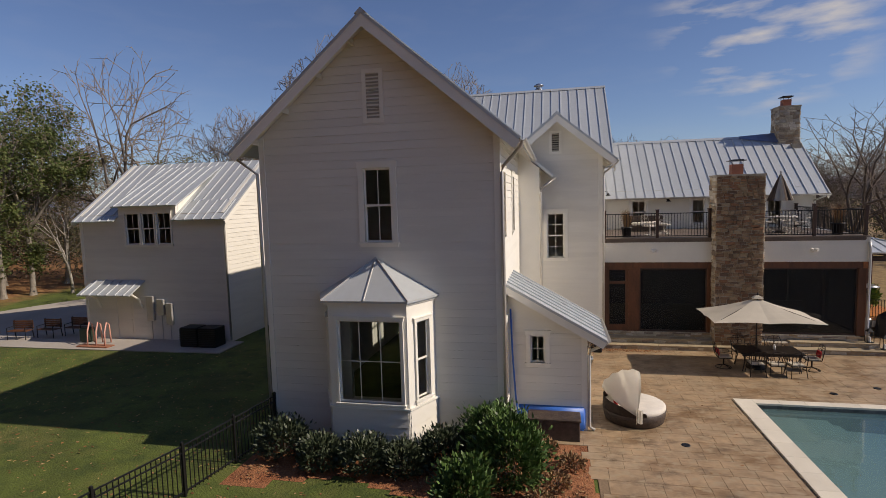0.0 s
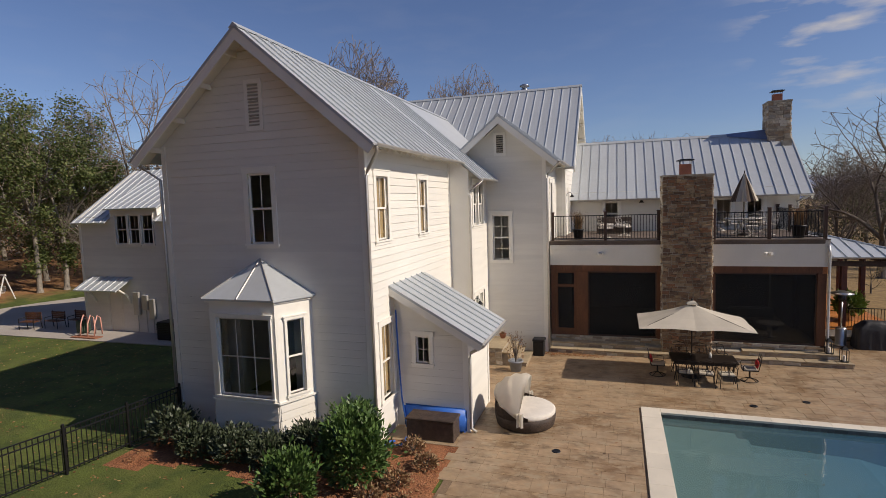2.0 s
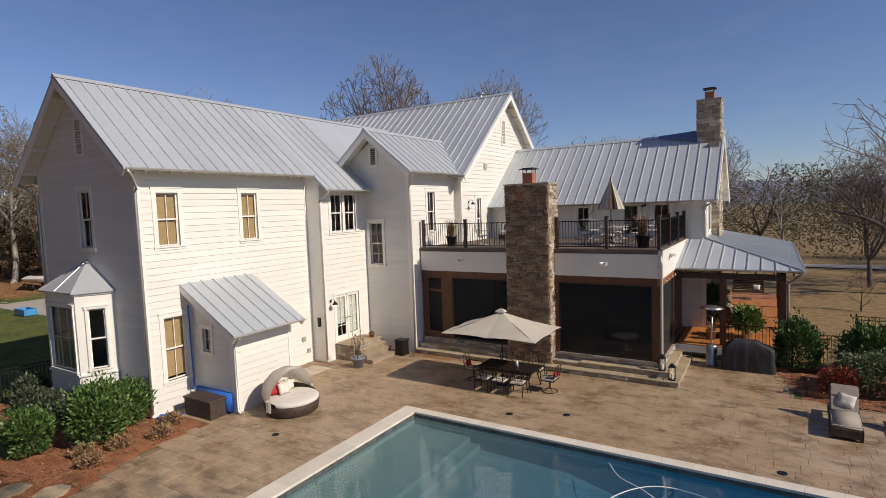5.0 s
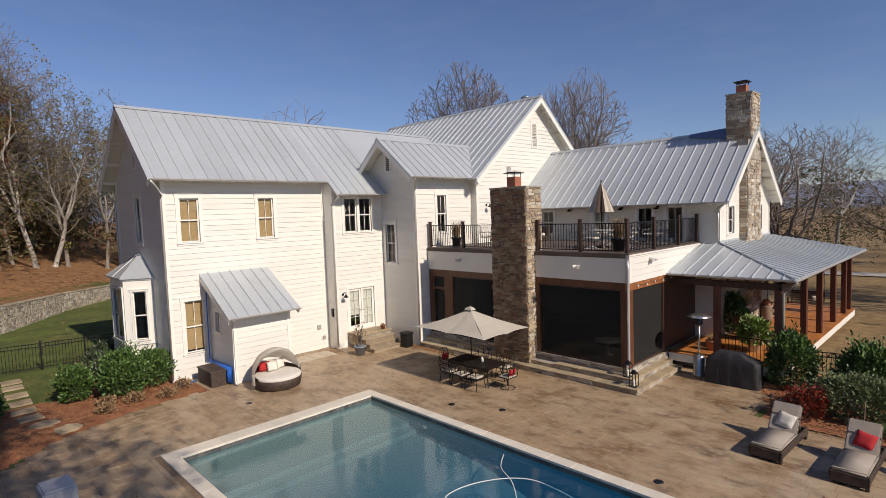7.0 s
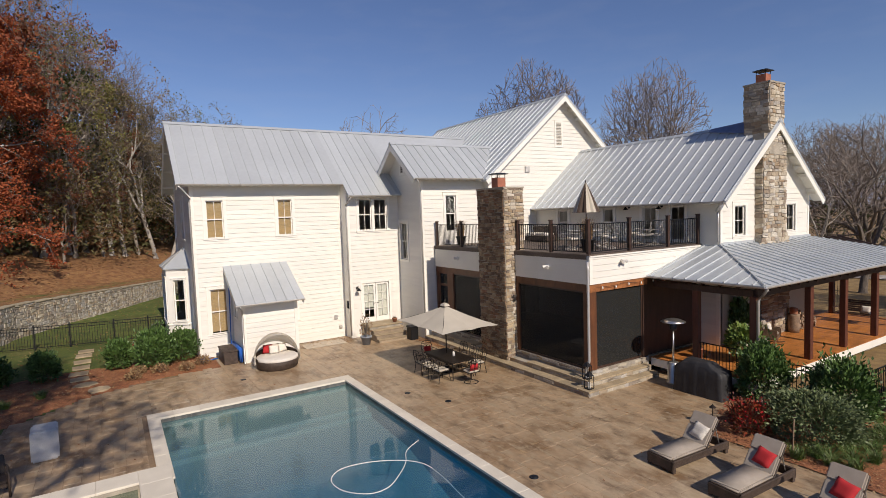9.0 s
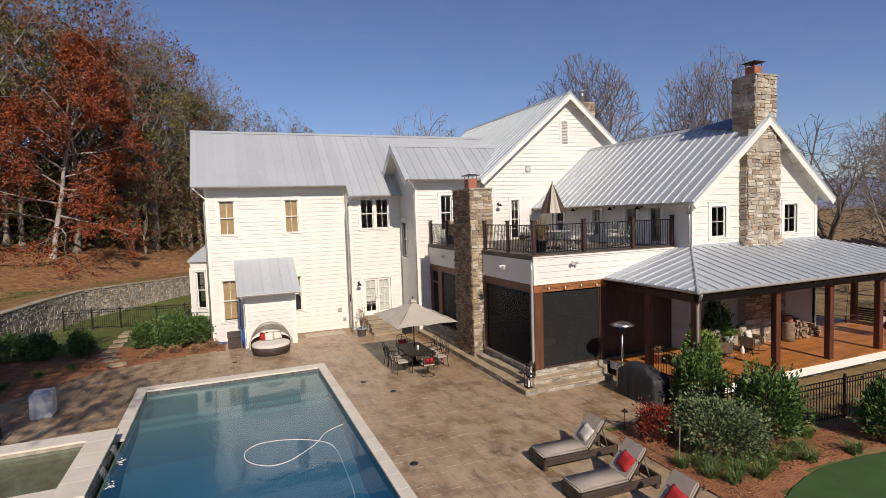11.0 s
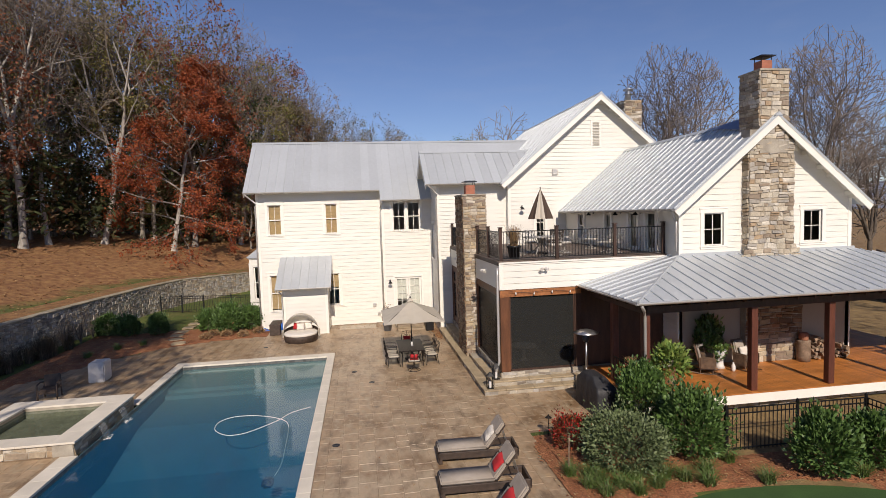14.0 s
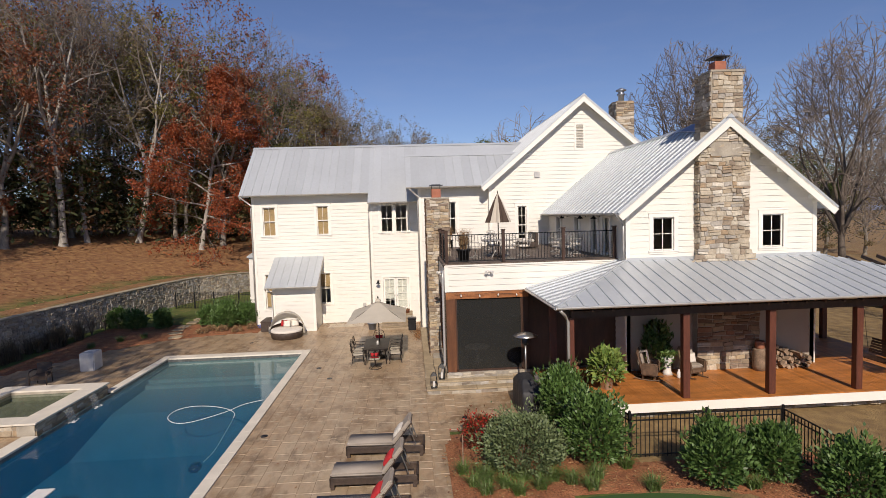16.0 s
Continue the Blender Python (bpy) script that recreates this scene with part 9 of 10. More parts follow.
# storage box with the blue float behind it
sb = thing("storage_box", "dark brown wicker-look storage box by the lean-to", "storage box", pose(1.5, 13.95, 0.005))
bm = bmesh.new()
soft_box(bm, 0.80, 2.18, 13.66, 14.24, 0.005, 0.55, 0.02, seg=1)
part("body", bm, M_WICKER, sb)
bm = bmesh.new()
soft_box(bm, 0.77, 2.21, 13.63, 14.27, 0.55, 0.62, 0.02, seg=1)
part("lid", bm, M_WICKER, sb)
bm = bmesh.new()
soft_box(bm, 0.45, 2.36, 14.32, 14.42, 0.02, 0.72, 0.05)
tagged(part("pool_float", bm, M_BLUE, smooth=True), "bright blue foam pool float leaning behind the box", "pool float")
bm = bmesh.new()
tube(bm, [(0.30, 14.36, 3.5), (0.34, 14.34, 2.2), (0.42, 14.30, 0.9), (0.55, 14.28, 0.05)], 0.025, 8)
tagged(part("pool_pole", bm, M_BLUE, smooth=True), "long blue pool pole leaning on the wall", "pool pole")
bm = bmesh.new()
tube(bm, [(0.6, 13.3, 0.06), (0.35, 13.1, 0.08), (0.5, 12.9, 0.06), (0.9, 13.2, 0.05), (0.8, 13.6, 0.05)], 0.03, 8)
tagged(part("hose", bm, M_BLUE, smooth=True), "blue hose lying in the mulch", "hose")

# landing with three steps at the french doors
st = thing("door_steps", "stone landing with three sandstone steps at the french doors", "steps", pose(1.9, 21.6, 0))
bm = bmesh.new()
box(bm, EX + 0.03, 2.02, 20.75, 22.55, 0, 0.66)
body = part("landing_base", bm, M_MORTAR, st)
stone_face(body, frame_of((EX + 0.03, 20.75), (1, 0)), 0, 1.04, 0, 0.66, 95, proud=0.02)
bm = bmesh.new()
soft_box(bm, EX + 0.03, 2.08, 20.70, 22.60, 0.66, 0.72, 0.012, seg=1)
part("landing_slab", bm, M_TREAD, st)
for i in range(3):
    z = 0.54 - i * 0.18
    x = 2.02 + i * 0.32
    bm = bmesh.new()
    box(bm, x, x + 0.32, 20.80, 22.50, 0, z - 0.05)
    r_ = part("riser", bm, M_STONE, st)
    bm = bmesh.new()
    soft_box(bm, x, x + 0.36, 20.76, 22.54, z - 0.05, z, 0.012, seg=1)
    part("tread", bm, M_TREAD, st)


def pot(x, y, z, r, h, mat_, name="plant_pot", label="", plantlabel=""):
    bm = bmesh.new()
    lathe(bm, [(r * 0.72, 0), (r * 0.95, h * 0.85), (r * 1.08, h * 0.86), (r * 1.08, h), (r * 0.92, h), (r * 0.88, h * 0.85)], 24, (x, y, z))
    return tagged(part(name, bm, mat_, smooth=True), label, "plant pot")


pot(2.68, 20.22, 0.006, 0.27, 0.42, M_POT, label="blue-grey glazed pot beside the door steps")
leaf_bush("potted_shrub", "bare reddish shrub growing in the glazed pot", (2.68, 20.22, 0.36), 0.32, 0.32, 1.15, 90, 0.09, L_DRY, 501, stems=12)
pot(1.75, 22.30, 0.72, 0.14, 0.2, M_TERRA, label="small terracotta pot on the landing")
tuft("potted_grass", "dry grass in the terracotta pot", (1.75, 22.30, 0.88), 0.15, 0.22, 60, L_DRY, 502, "plant")
tc = thing("trash_can", "dark lidded outdoor waste bin beside the steps", "waste bin", pose(3.25, 22.55, 0.005))
bm = bmesh.new()
soft_box(bm, 3.02, 3.48, 22.33, 22.77, 0.005, 0.62, 0.03, seg=1)
part("body", bm, M_BLACK, tc)
bm = bmesh.new()
soft_box(bm, 2.99, 3.51, 22.30, 22.80, 0.62, 0.72, 0.03, seg=1)
part("lid", bm, M_BLACK, tc)
bm = bmesh.new()
box(bm, 0.75, 1.75, 17.5, 19.6, 0.008, 0.022)
tagged(part("door_mat", bm, pbr("pale_mat", (0.50, 0.43, 0.34), 0.95, var=0.15, scale=3, fine=60, bump=0.3)), "pale worn mat lying along the house wall", "mat")

# patio heater, grill under its cover, lanterns
HXX, HYY = 15.37, 26.55
ph = thing("patio_heater", "tall steel mushroom patio heater", "patio heater", pose(HXX, HYY, 0.005))
bm = bmesh.new()
lathe(bm, [(0.23, 0), (0.23, 0.06), (0.20, 0.08), (0.20, 0.72), (0.17, 0.78), (0.06, 0.80)], 24, (HXX, HYY, 0.005))
part("base", bm, M_STEEL, ph, smooth=True)
bm = bmesh.new()
tube(bm, [(HXX, HYY, 0.78), (HXX, HYY, 1.92)], 0.035, 10)
part("pole", bm, M_STEEL, ph, smooth=True)
bm = bmesh.new()
lathe(bm, [(0.10, 1.92), (0.13, 2.0), (0.13, 2.18), (0.08, 2.22)], 20, (HXX, HYY, 0))
part("burner", bm, M_CAP, ph, smooth=True)
bm = bmesh.new()
lathe(bm, [(0.42, 2.22), (0.43, 2.235), (0.25, 2.31), (0.10, 2.35), (0.03, 2.36)], 28, (HXX, HYY, 0))
part("reflector", bm, M_STEEL, ph, smooth=True)
bm = bmesh.new()
GX, GY = 16.62, 26.31
rings = []
for z, hx, hy, dx in ((0.01, 0.90, 0.36, 0.0), (0.20, 0.89, 0.35, 0.0), (0.45, 0.87, 0.34, 0.0), (0.70, 0.865, 0.335, 0.0), (0.84, 0.85, 0.33, 0.0), (0.91, 0.80, 0.31, -0.01), (0.99, 0.62, 0.29, -0.05), (1.08, 0.50, 0.25, -0.08), (1.15, 0.41, 0.19, -0.09), (1.165, 0.36, 0.13, -0.09)):
    ring = []
    for k in range(72):
        a = k * math.tau / 72
        c, n2_ = math.cos(a), math.sin(a)
        q = max(abs(c), abs(n2_)) ** 0.86
        x, y = dx + hx * c / q, hy * n2_ / q
        # cloth hanging in uneven folds below the shoulders
        w = 0.035 * (1.0 - z) * noise.noise(Vector((x * 4.5, y * 7.0, z * 0.7))) + 0.014 * noise.noise(Vector((x * 11, y * 15, z * 3)))
        ring.append(bm.verts.new((GX + x * (1 + w / hx), GY + y * (1 + 1.6 * w / hy), z + 0.02 * noise.noise(Vector((x * 3, y * 3, 5 + z))) * (z > 0.05))))
    rings.append(ring)
for ra, rb in zip(rings, rings[1:]):
    for k in range(72):
        bm.faces.new((ra[k], ra[(k + 1) % 72], rb[(k + 1) % 72], rb[k]))
bm.faces.new(rings[-1])
tagged(part("covered_grill", bm, M_COVER, smooth=True), "barbecue grill under a black fabric cover", "grill")


def lantern(x, y, z, s=1.0):
    ob = thing("lantern", "dark metal candle lantern on the stone steps", "lantern", pose(x, y, z), group="step lanterns")
    w, h = 0.11 * s, 0.46 * s
    part("base", one_box(x - w, x + w, y - w, y + w, z, z + 0.03), M_BLACK, ob)
    for sx in (-1, 1):
        for sy in (-1, 1):
            part("corner_bar", one_box(x + sx * w - 0.01, x + sx * w + 0.01, y + sy * w - 0.01, y + sy * w + 0.01, z + 0.03, z + h), M_BLACK, ob)
    bm = bmesh.new()
    lathe(bm, [(w * 1.5, 0), (w * 0.6, 0.10), (w * 0.3, 0.13)], 4, (x, y, z + h))
    bm.transform(Matrix.Translation((x, y, 0)) @ Matrix.Rotation(radians(45), 4, "Z") @ Matrix.Translation((-x, -y, 0)))
    part("roof", bm, M_BLACK, ob)
    bm = bmesh.new()
    lathe(bm, [(0.045, 0), (0.045, 0.2), (0.03, 0.21)], 12, (x, y, z + 0.03))
    part("candle", bm, M_WHITE, ob, "white candle")


lantern(14.40, 23.30, 0.20)
lantern(14.02, 23.62, 0.40)

# covered pump by the spa, armchair, pool cleaner and its hose, diving board
bm = bmesh.new()
soft_box(bm, -0.38, 0.38, -0.31, 0.31, 0.005, 0.84, 0.04)
bmesh.ops.subdivide_edges(bm, edges=bm.edges[:], cuts=1, use_grid_fill=True)
for v_ in bm.verts:
    v_.co.x *= 1.06 - 0.10 * v_.co.z
    v_.co.y += 0.02 * noise.noise(v_.co * 6)
bm.transform(pose(8.82, 7.86, 0, 0, 0, 3))
tagged(part("covered_cube", bm, pbr("pale_grey_cover", (0.55, 0.54, 0.52), 0.7, var=0.08, scale=4, fine=40, bump=0.3)), "pale grey fabric-covered cube on the patio", "covered box")
armchair = thing("wicker_armchair", "low dark wicker armchair beside the spa", "chair", pose(10.85, 7.0, 0.005))
m_a = pose(10.85, 7.0, 0.005, 0, 0, 100)
for nm, q in (("seat", (-0.28, 0.28, -0.28, 0.28, 0.34, 0.41)), ("backrest", (-0.28, 0.28, 0.24, 0.30, 0.41, 0.86)), ("front_rail", (-0.28, 0.28, -0.29, -0.25, 0.24, 0.34))):
    bm = bmesh.new()
    soft_box(bm, *q, 0.025)
    if nm == "backrest":
        bmesh.ops.transform(bm, matrix=Matrix.Translation((0, 0.25, 0.4)) @ Matrix.Rotation(radians(-12), 4, "X") @ Matrix.Translation((0, -0.25, -0.4)), verts=bm.verts)
    bm.transform(m_a)
    part(nm, bm, M_WICKER, armchair)
for sx in (-1, 1):
    bm = bmesh.new()
    tube(bm, [(sx * 0.31, -0.30, 0.0), (sx * 0.31, -0.30, 0.56), (sx * 0.31, -0.24, 0.62), (sx * 0.31, 0.10, 0.63), (sx * 0.29, 0.32, 0.58)], 0.028, 8)
    bm.transform(m_a)
    part("arm", bm, M_WICKER, armchair, smooth=True)
    bm = bmesh.new()
    tube(bm, [(sx * 0.28, 0.30, 0.0), (sx * 0.28, 0.27, 0.42)], 0.025, 8)
    bm.transform(m_a)
    part("leg", bm, M_WICKER, armchair, smooth=True)
bm = bmesh.new()
hose = [(13.85, 16.9), (14.25, 16.3), (14.85, 15.95), (15.35, 15.5), (15.75, 15.0), (15.75, 14.5), (15.25, 14.05), (14.6, 14.0), (14.2, 14.4), (14.25, 15.1), (14.6, 15.8), (15.1, 16.25), (15.8, 16.38), (16.6, 16.4), (17.5, 16.4), (18.2, 16.28)]
sm = []
for i in range(len(hose) - 1):
    p0, p1, p2, p3 = [Vector((*hose[min(max(i + k, 0), len(hose) - 1)], 0)) for k in (-1, 0, 1, 2)]
    for k in range(5):
        t = k / 5
        sm.append(0.5 * ((2 * p1) + (p2 - p0) * t + (2 * p0 - 5 * p1 + 4 * p2 - p3) * t * t + (3 * p1 - p0 - 3 * p2 + p3) * t ** 3))
tube(bm, [(p.x, p.y, -0.13 - 0.34 * smooth((i / len(sm) - 0.75) / 0.25)) for i, p in enumerate(sm)], 0.013, 6)
tagged(part("cleaner_hose", bm, M_WHITE, smooth=True), "white hose of the pool cleaner looping under the water", "hose")
bm = bmesh.new()
soft_box(bm, 18.15, 18.5, 16.0, 16.3, -0.62, -0.42, 0.05)
tagged(part("pool_cleaner", bm, M_CAP, smooth=True), "dark pool cleaning robot under the water", "pool cleaner")
db = thing("diving_board", "short white diving board at the pool's end", "diving board", pose(23, 13.95, 0))
bm = bmesh.new()
soft_box(bm, 21.2, 23.9, 13.75, 14.17, 0.46, 0.51, 0.015, seg=1)
part("board", bm, M_WHITE, db)
bm = bmesh.new()
soft_box(bm, 22.95, 23.6, 13.78, 14.14, 0.0, 0.46, 0.03, seg=1)
part("stand", bm, M_WHITE, db)
for x, y in ((4.9, 13.9), (12.0, 19.1), (17.6, 17.95), (10.4, 18.4)):
    bm = bmesh.new()
    lathe(bm, [(0.11, 0.0), (0.11, 0.012), (0.08, 0.014), (0.07, 0.008)], 20, (x, y, 0.004))
    tagged(part("drain_cover", bm, M_CAP, smooth=True), "round dark drain cover set in the paving", "drain cover", group="drain covers")

# ---- on the upper deck ----
ZD = KZ + 0.002
DTX, DTY = 11.6, 26.3
dt = thing("deck_table", "round pale cast-metal table on the upper deck", "table", pose(DTX, DTY, ZD))
bm = bmesh.new()
lathe(bm, [(0.70, 0.70), (0.72, 0.72), (0.70, 0.735), (0.1, 0.735)], 32, (DTX, DTY, ZD))
part("tabletop", bm, M_ALU, dt, smooth=True)
for k in range(4):
    a = k * math.pi / 2 + 0.7
    bm = bmesh.new()
    tube(bm, [(DTX + 0.3 * math.cos(a), DTY + 0.3 * math.sin(a), ZD + 0.70), (DTX + 0.15 * math.cos(a), DTY + 0.15 * math.sin(a), ZD + 0.35), (DTX + 0.45 * math.cos(a), DTY + 0.45 * math.sin(a), ZD)], 0.022, 6)
    part("leg", bm, M_ALU, dt)
dc = iron_chair(pose(DTX - 1.05, DTY - 0.1, ZD, 0, 0, 95), M_ALU, M_CREAM, "pale cast-aluminium deck chair with open scrolled back", True, "chairs on the deck")
for x, y, a in ((DTX + 1.0, DTY + 0.2, -85), (DTX + 0.1, DTY - 1.0, 182), (DTX - 0.1, DTY + 1.05, 0), (DTX + 0.9, DTY + 2.4, -60), (DTX - 1.6, DTY + 2.9, 30), (DTX - 0.4, DTY + 3.4, -20), (12.9, 28.9, -70), (5.9, 25.6, 120), (6.7, 26.6, 60)):
    copy_thing(dc, pose(x, y, ZD, 0, 0, a))
cu = thing("folded_umbrella", "closed brown and cream striped umbrella on the deck", "umbrella", pose(DTX, DTY, ZD))
bm = bmesh.new()
tube(bm, [(DTX, DTY, ZD + 0.03), (DTX, DTY, 7.52)], 0.022, 8)
part("pole", bm, M_BRONZE, cu)
for k in range(8):
    bm = bmesh.new()
    rows = []
    for t in (0.03, 0.3, 0.65, 1.0):
        row = []
        for j in range(5):
            a = (k + j / 4) * math.tau / 8
            fold = 0.80 + 0.20 * abs(math.cos(math.pi * j / 4))
            row.append((DTX + 0.56 * t ** 0.9 * fold * math.cos(a), DTY + 0.56 * t ** 0.9 * fold * math.sin(a), 7.45 - 1.25 * t))
        rows.append(row)
    cloth(bm, rows)
    part("canopy_panel", bm, M_CANVAS if k % 2 else pbr("brown_canvas", (0.07, 0.045, 0.032), 0.85, var=0.1, scale=3, fine=90, bump=0.1), cu)
bm = bmesh.new()
lathe(bm, [(0.28, 0), (0.28, 0.05), (0.06, 0.12)], 20, (DTX, DTY, ZD))
part("base", bm, M_BRONZE, cu, smooth=True)
for x, y, r_, h_ in ((4.75, 24.7, 0.24, 0.46), (13.2, 24.65, 0.26, 0.50)):
    pot(x, y, ZD, r_, h_, M_BLACK, label="dark tall planter on the deck")
    tuft("dry_grass", "tall dry grass in the deck planter", (x, y, ZD + h_ - 0.05), 0.40, 0.95, 300, L_DRY, int(x * 100), "plant", 0.25)
sofa = thing("deck_sofa", "dark wicker deck sofa with pale cushions", "sofa", pose(6.2, 28.6, ZD))
bm = bmesh.new()
soft_box(bm, 5.4, 7.1, 28.3, 29.0, ZD + 0.05, ZD + 0.32, 0.03, seg=1)
part("base", bm, M_WICKER, sofa)
bm = bmesh.new()
soft_box(bm, 5.4, 7.1, 28.95, 29.1, ZD + 0.05, ZD + 0.80, 0.03, seg=1)
part("backrest", bm, M_WICKER, sofa)
for k in range(2):
    bm = bmesh.new()
    soft_box(bm, 5.5 + k * 0.76, 6.24 + k * 0.76, 28.28, 28.92, ZD + 0.32, ZD + 0.46, 0.04)
    part("cushion", bm, M_CREAM, sofa)


def barn_lamp(p, n, label="black barn-style wall lamp"):
    """A gooseneck wall lamp; n points away from the wall."""
    ob = thing("wall_lamp", label, "wall lamp", pose(*p), group="wall lamps")
    p, n = Vector(p), Vector(n)
    bm = bmesh.new()
    tube(bm, [p, p + n * 0.02], 0.06, 12)
    part("wall_plate", bm, M_BLACK, ob)
    bm = bmesh.new()
    tube(bm, [p, p + n * 0.08 + Vector((0, 0, 0.10)), p + n * 0.20 + Vector((0, 0, 0.12)), p + n * 0.26 + Vector((0, 0, 0.02))], 0.011, 6)
    part("arm", bm, M_BLACK, ob)
    bm = bmesh.new()
    lathe(bm, [(0.13, 0), (0.12, 0.02), (0.05, 0.10), (0.03, 0.14)], 16, tuple(p + n * 0.26 + Vector((0, 0, -0.12))))
    part("shade", bm, M_BLACK, ob)


for x in (7.6, 10.4, 12.15):
    barn_lamp((x, DY0 - 0.03, 6.35), (0, -1, 0))
barn_lamp((EX + 0.03, 20.55, 2.62), (1, 0, 0))
barn_lamp((CX + 0.03, 27.85, 6.75), (1, 0, 0))
barn_lamp((-19.7, HY0 - 0.03, 2.45), (0, -1, 0))


def flood(p, n):
    ob = thing("flood_light", "white twin-head security flood light", "flood light", pose(*p), group="flood lights")
    p, n = Vector(p), Vector(n)
    s = Vector((-n.y, n.x, 0))
    bm = bmesh.new()
    tube(bm, [p, p + n * 0.05], 0.06, 12)
    part("base", bm, M_WHITE, ob)
    for k in (-1, 1):
        bm = bmesh.new()
        q = p + n * 0.05
        tube(bm, [q, q + s * k * 0.06 + n * 0.04, q + s * k * 0.12 + n * 0.14 + Vector((0, 0, -0.03))], 0.03, 10, 0.062)
        part("lamp_head", bm, M_WHITE, ob)
    bm = bmesh.new()
    lathe(bm, [(0.03, 0), (0.05, 0.03), (0.04, 0.07)], 10, tuple(p + n * 0.06 + Vector((0, 0, -0.12))))
    part("sensor", bm, M_WHITE, ob)


flood((5.75, KY - 0.01, 4.22), (0, -1, 0))
flood((11.95, KY - 0.01, 4.22), (0, -1, 0))
flood((KX1 + 0.03, 25.5, 4.42), (1, 0, 0))
for p, n, s in (((CX + 0.05, 29.83, 8.68), (1, 0, 0), 0.16), ((AX1 + 0.05, 19.6, 1.1), (1, 0, 0), 0.10), ((AX1 + 0.05, 19.85, 0.55), (1, 0, 0), 0.08)):
    bm = bmesh.new()
    soft_box(bm, p[0] - 0.03, p[0] + 0.05, p[1] - s, p[1] + s, p[2] - s, p[2] + s, 0.015, seg=1)
    tagged(part("wall_box", bm, M_GUTTER), "small grey utility box on the siding", "utility box", group="wall boxes")
for y in (20.05,):
    bm = bmesh.new()
    soft_box(bm, 0.55, 0.72, y + 0.06, y + 0.16, 1.55, 1.95, 0.02, seg=1)
    tagged(part("mail_lamp", bm, M_BLACK), "small dark wall lantern beside the downspout", "wall lamp")

# ---- on the covered porch ----
def rocker(m, cushion, label, throw=None):
    """A wicker rocking chair; local -y is its front."""
    ob = thing("rocking_chair", label, "chair", group="porch chairs")
    bm = bmesh.new()
    soft_box(bm, -0.30, 0.30, -0.28, 0.26, 0.20, 0.38, 0.04)
    part("seat", bm, M_WICKER2, ob)
    bm = bmesh.new()
    soft_box(bm, -0.26, 0.26, -0.26, 0.22, 0.38, 0.48, 0.04)
    part("cushion", bm, cushion, ob)
    tilt = Matrix.Translation((0, 0.24, 0.40)) @ Matrix.Rotation(radians(-14), 4, "X")
    bm = bmesh.new()
    soft_box(bm, -0.30, 0.30, -0.03, 0.04, -0.1, 0.66, 0.05, tilt)
    part("backrest", bm, M_WICKER2, ob)
    bm = bmesh.new()
    soft_box(bm, -0.25, 0.25, -0.12, -0.02, 0.08, 0.60, 0.04, tilt)
    part("back_cushion", bm, cushion, ob)
    for sx in (-1, 1):
        bm = bmesh.new()
        soft_box(bm, sx * 0.33 - 0.05, sx * 0.33 + 0.05, -0.30, 0.24, 0.20, 0.64, 0.04)
        part("arm", bm, M_WICKER2, ob)
        bm = bmesh.new()
        tube(bm, [(sx * 0.27, y, 0.02 + 0.25 * (y - 0.02) ** 2) for y in (-0.45, -0.25, 0, 0.25, 0.5)], 0.022, 6)
        for y in (-0.2, 0.2):
            tube(bm, [(sx * 0.27, y, 0.03), (sx * 0.27, y, 0.22)], 0.02, 6)
        part("rocker", bm, M_WICKER2, ob)
    if throw:
        bm = bmesh.new()
        rows = []
        for k in range(9):
            t = k / 8
            y, z = (0.02 - 0.0 * t, 0.0)
            if t < 0.45:
                rows.append([(x, 0.30, 0.45 + 0.62 * t / 0.45) for x in (-0.27, -0.13, 0.0, 0.12)])
            else:
                u = (t - 0.45) / 0.55
                rows.append([(x + 0.01 * math.sin(9 * x + k), 0.26 - 0.14 - 0.30 * u * 0.35, 1.08 - 0.55 * u) for x in (-0.27, -0.13, 0.0, 0.12)])
        cloth(bm, rows)
        bmesh.ops.solidify(bm, geom=bm.faces[:], thickness=0.02)
        part("throw_blanket", bm, throw, ob, "white blanket with red print", smooth=True)
    else:
        bm = bmesh.new()
        pillow(bm, 0.40, 0.36, 0.14, Matrix.Translation((0, 0.06, 0.66)) @ Matrix.Rotation(radians(-14), 4, "X"))
        part("throw_pillow", bm, M_CREAM, ob, smooth=True)
    ob.matrix_basis = m
    return ob


L_FERN = palette("fern_fronds", [(0.16, 0.24, 0.05), (0.11, 0.19, 0.04), (0.22, 0.29, 0.07)], 0.6, bump=0)
M_QUILT = stain_pattern(pbr("printed_quilt", (0.66, 0.62, 0.58), 0.9, var=0.06, scale=5, fine=80, bump=0.2), [(0.45, 0.05, 0.05), (0.10, 0.10, 0.16)], [7.0, 9.0])
rocker(pose(15.75, 30.9, PZ, 0, 0, 148), M_CUSHION, "dark wicker rocking chair draped with a printed blanket", M_QUILT)
rocker(pose(15.75, 32.45, PZ, 0, 0, 105), M_CUSHION, "wicker armchair with cream pillow by the fireplace")
fern_t = thing("plant_stand", "white plant stand with a green spider plant", "plant stand", pose(15.3, 31.75, PZ))
bm = bmesh.new()
lathe(bm, [(0.20, 0), (0.14, 0.1), (0.12, 0.4), (0.22, 0.55), (0.24, 0.72), (0.20, 0.72)], 20, (15.3, 31.75, PZ))
part("stand", bm, M_WHITE, fern_t, smooth=True)
tuft("spider_plant", "arching light green spider plant in the white stand", (15.3, 31.75, PZ + 0.68), 0.62, 0.60, 300, L_FERN, 601, "plant", 1.4)
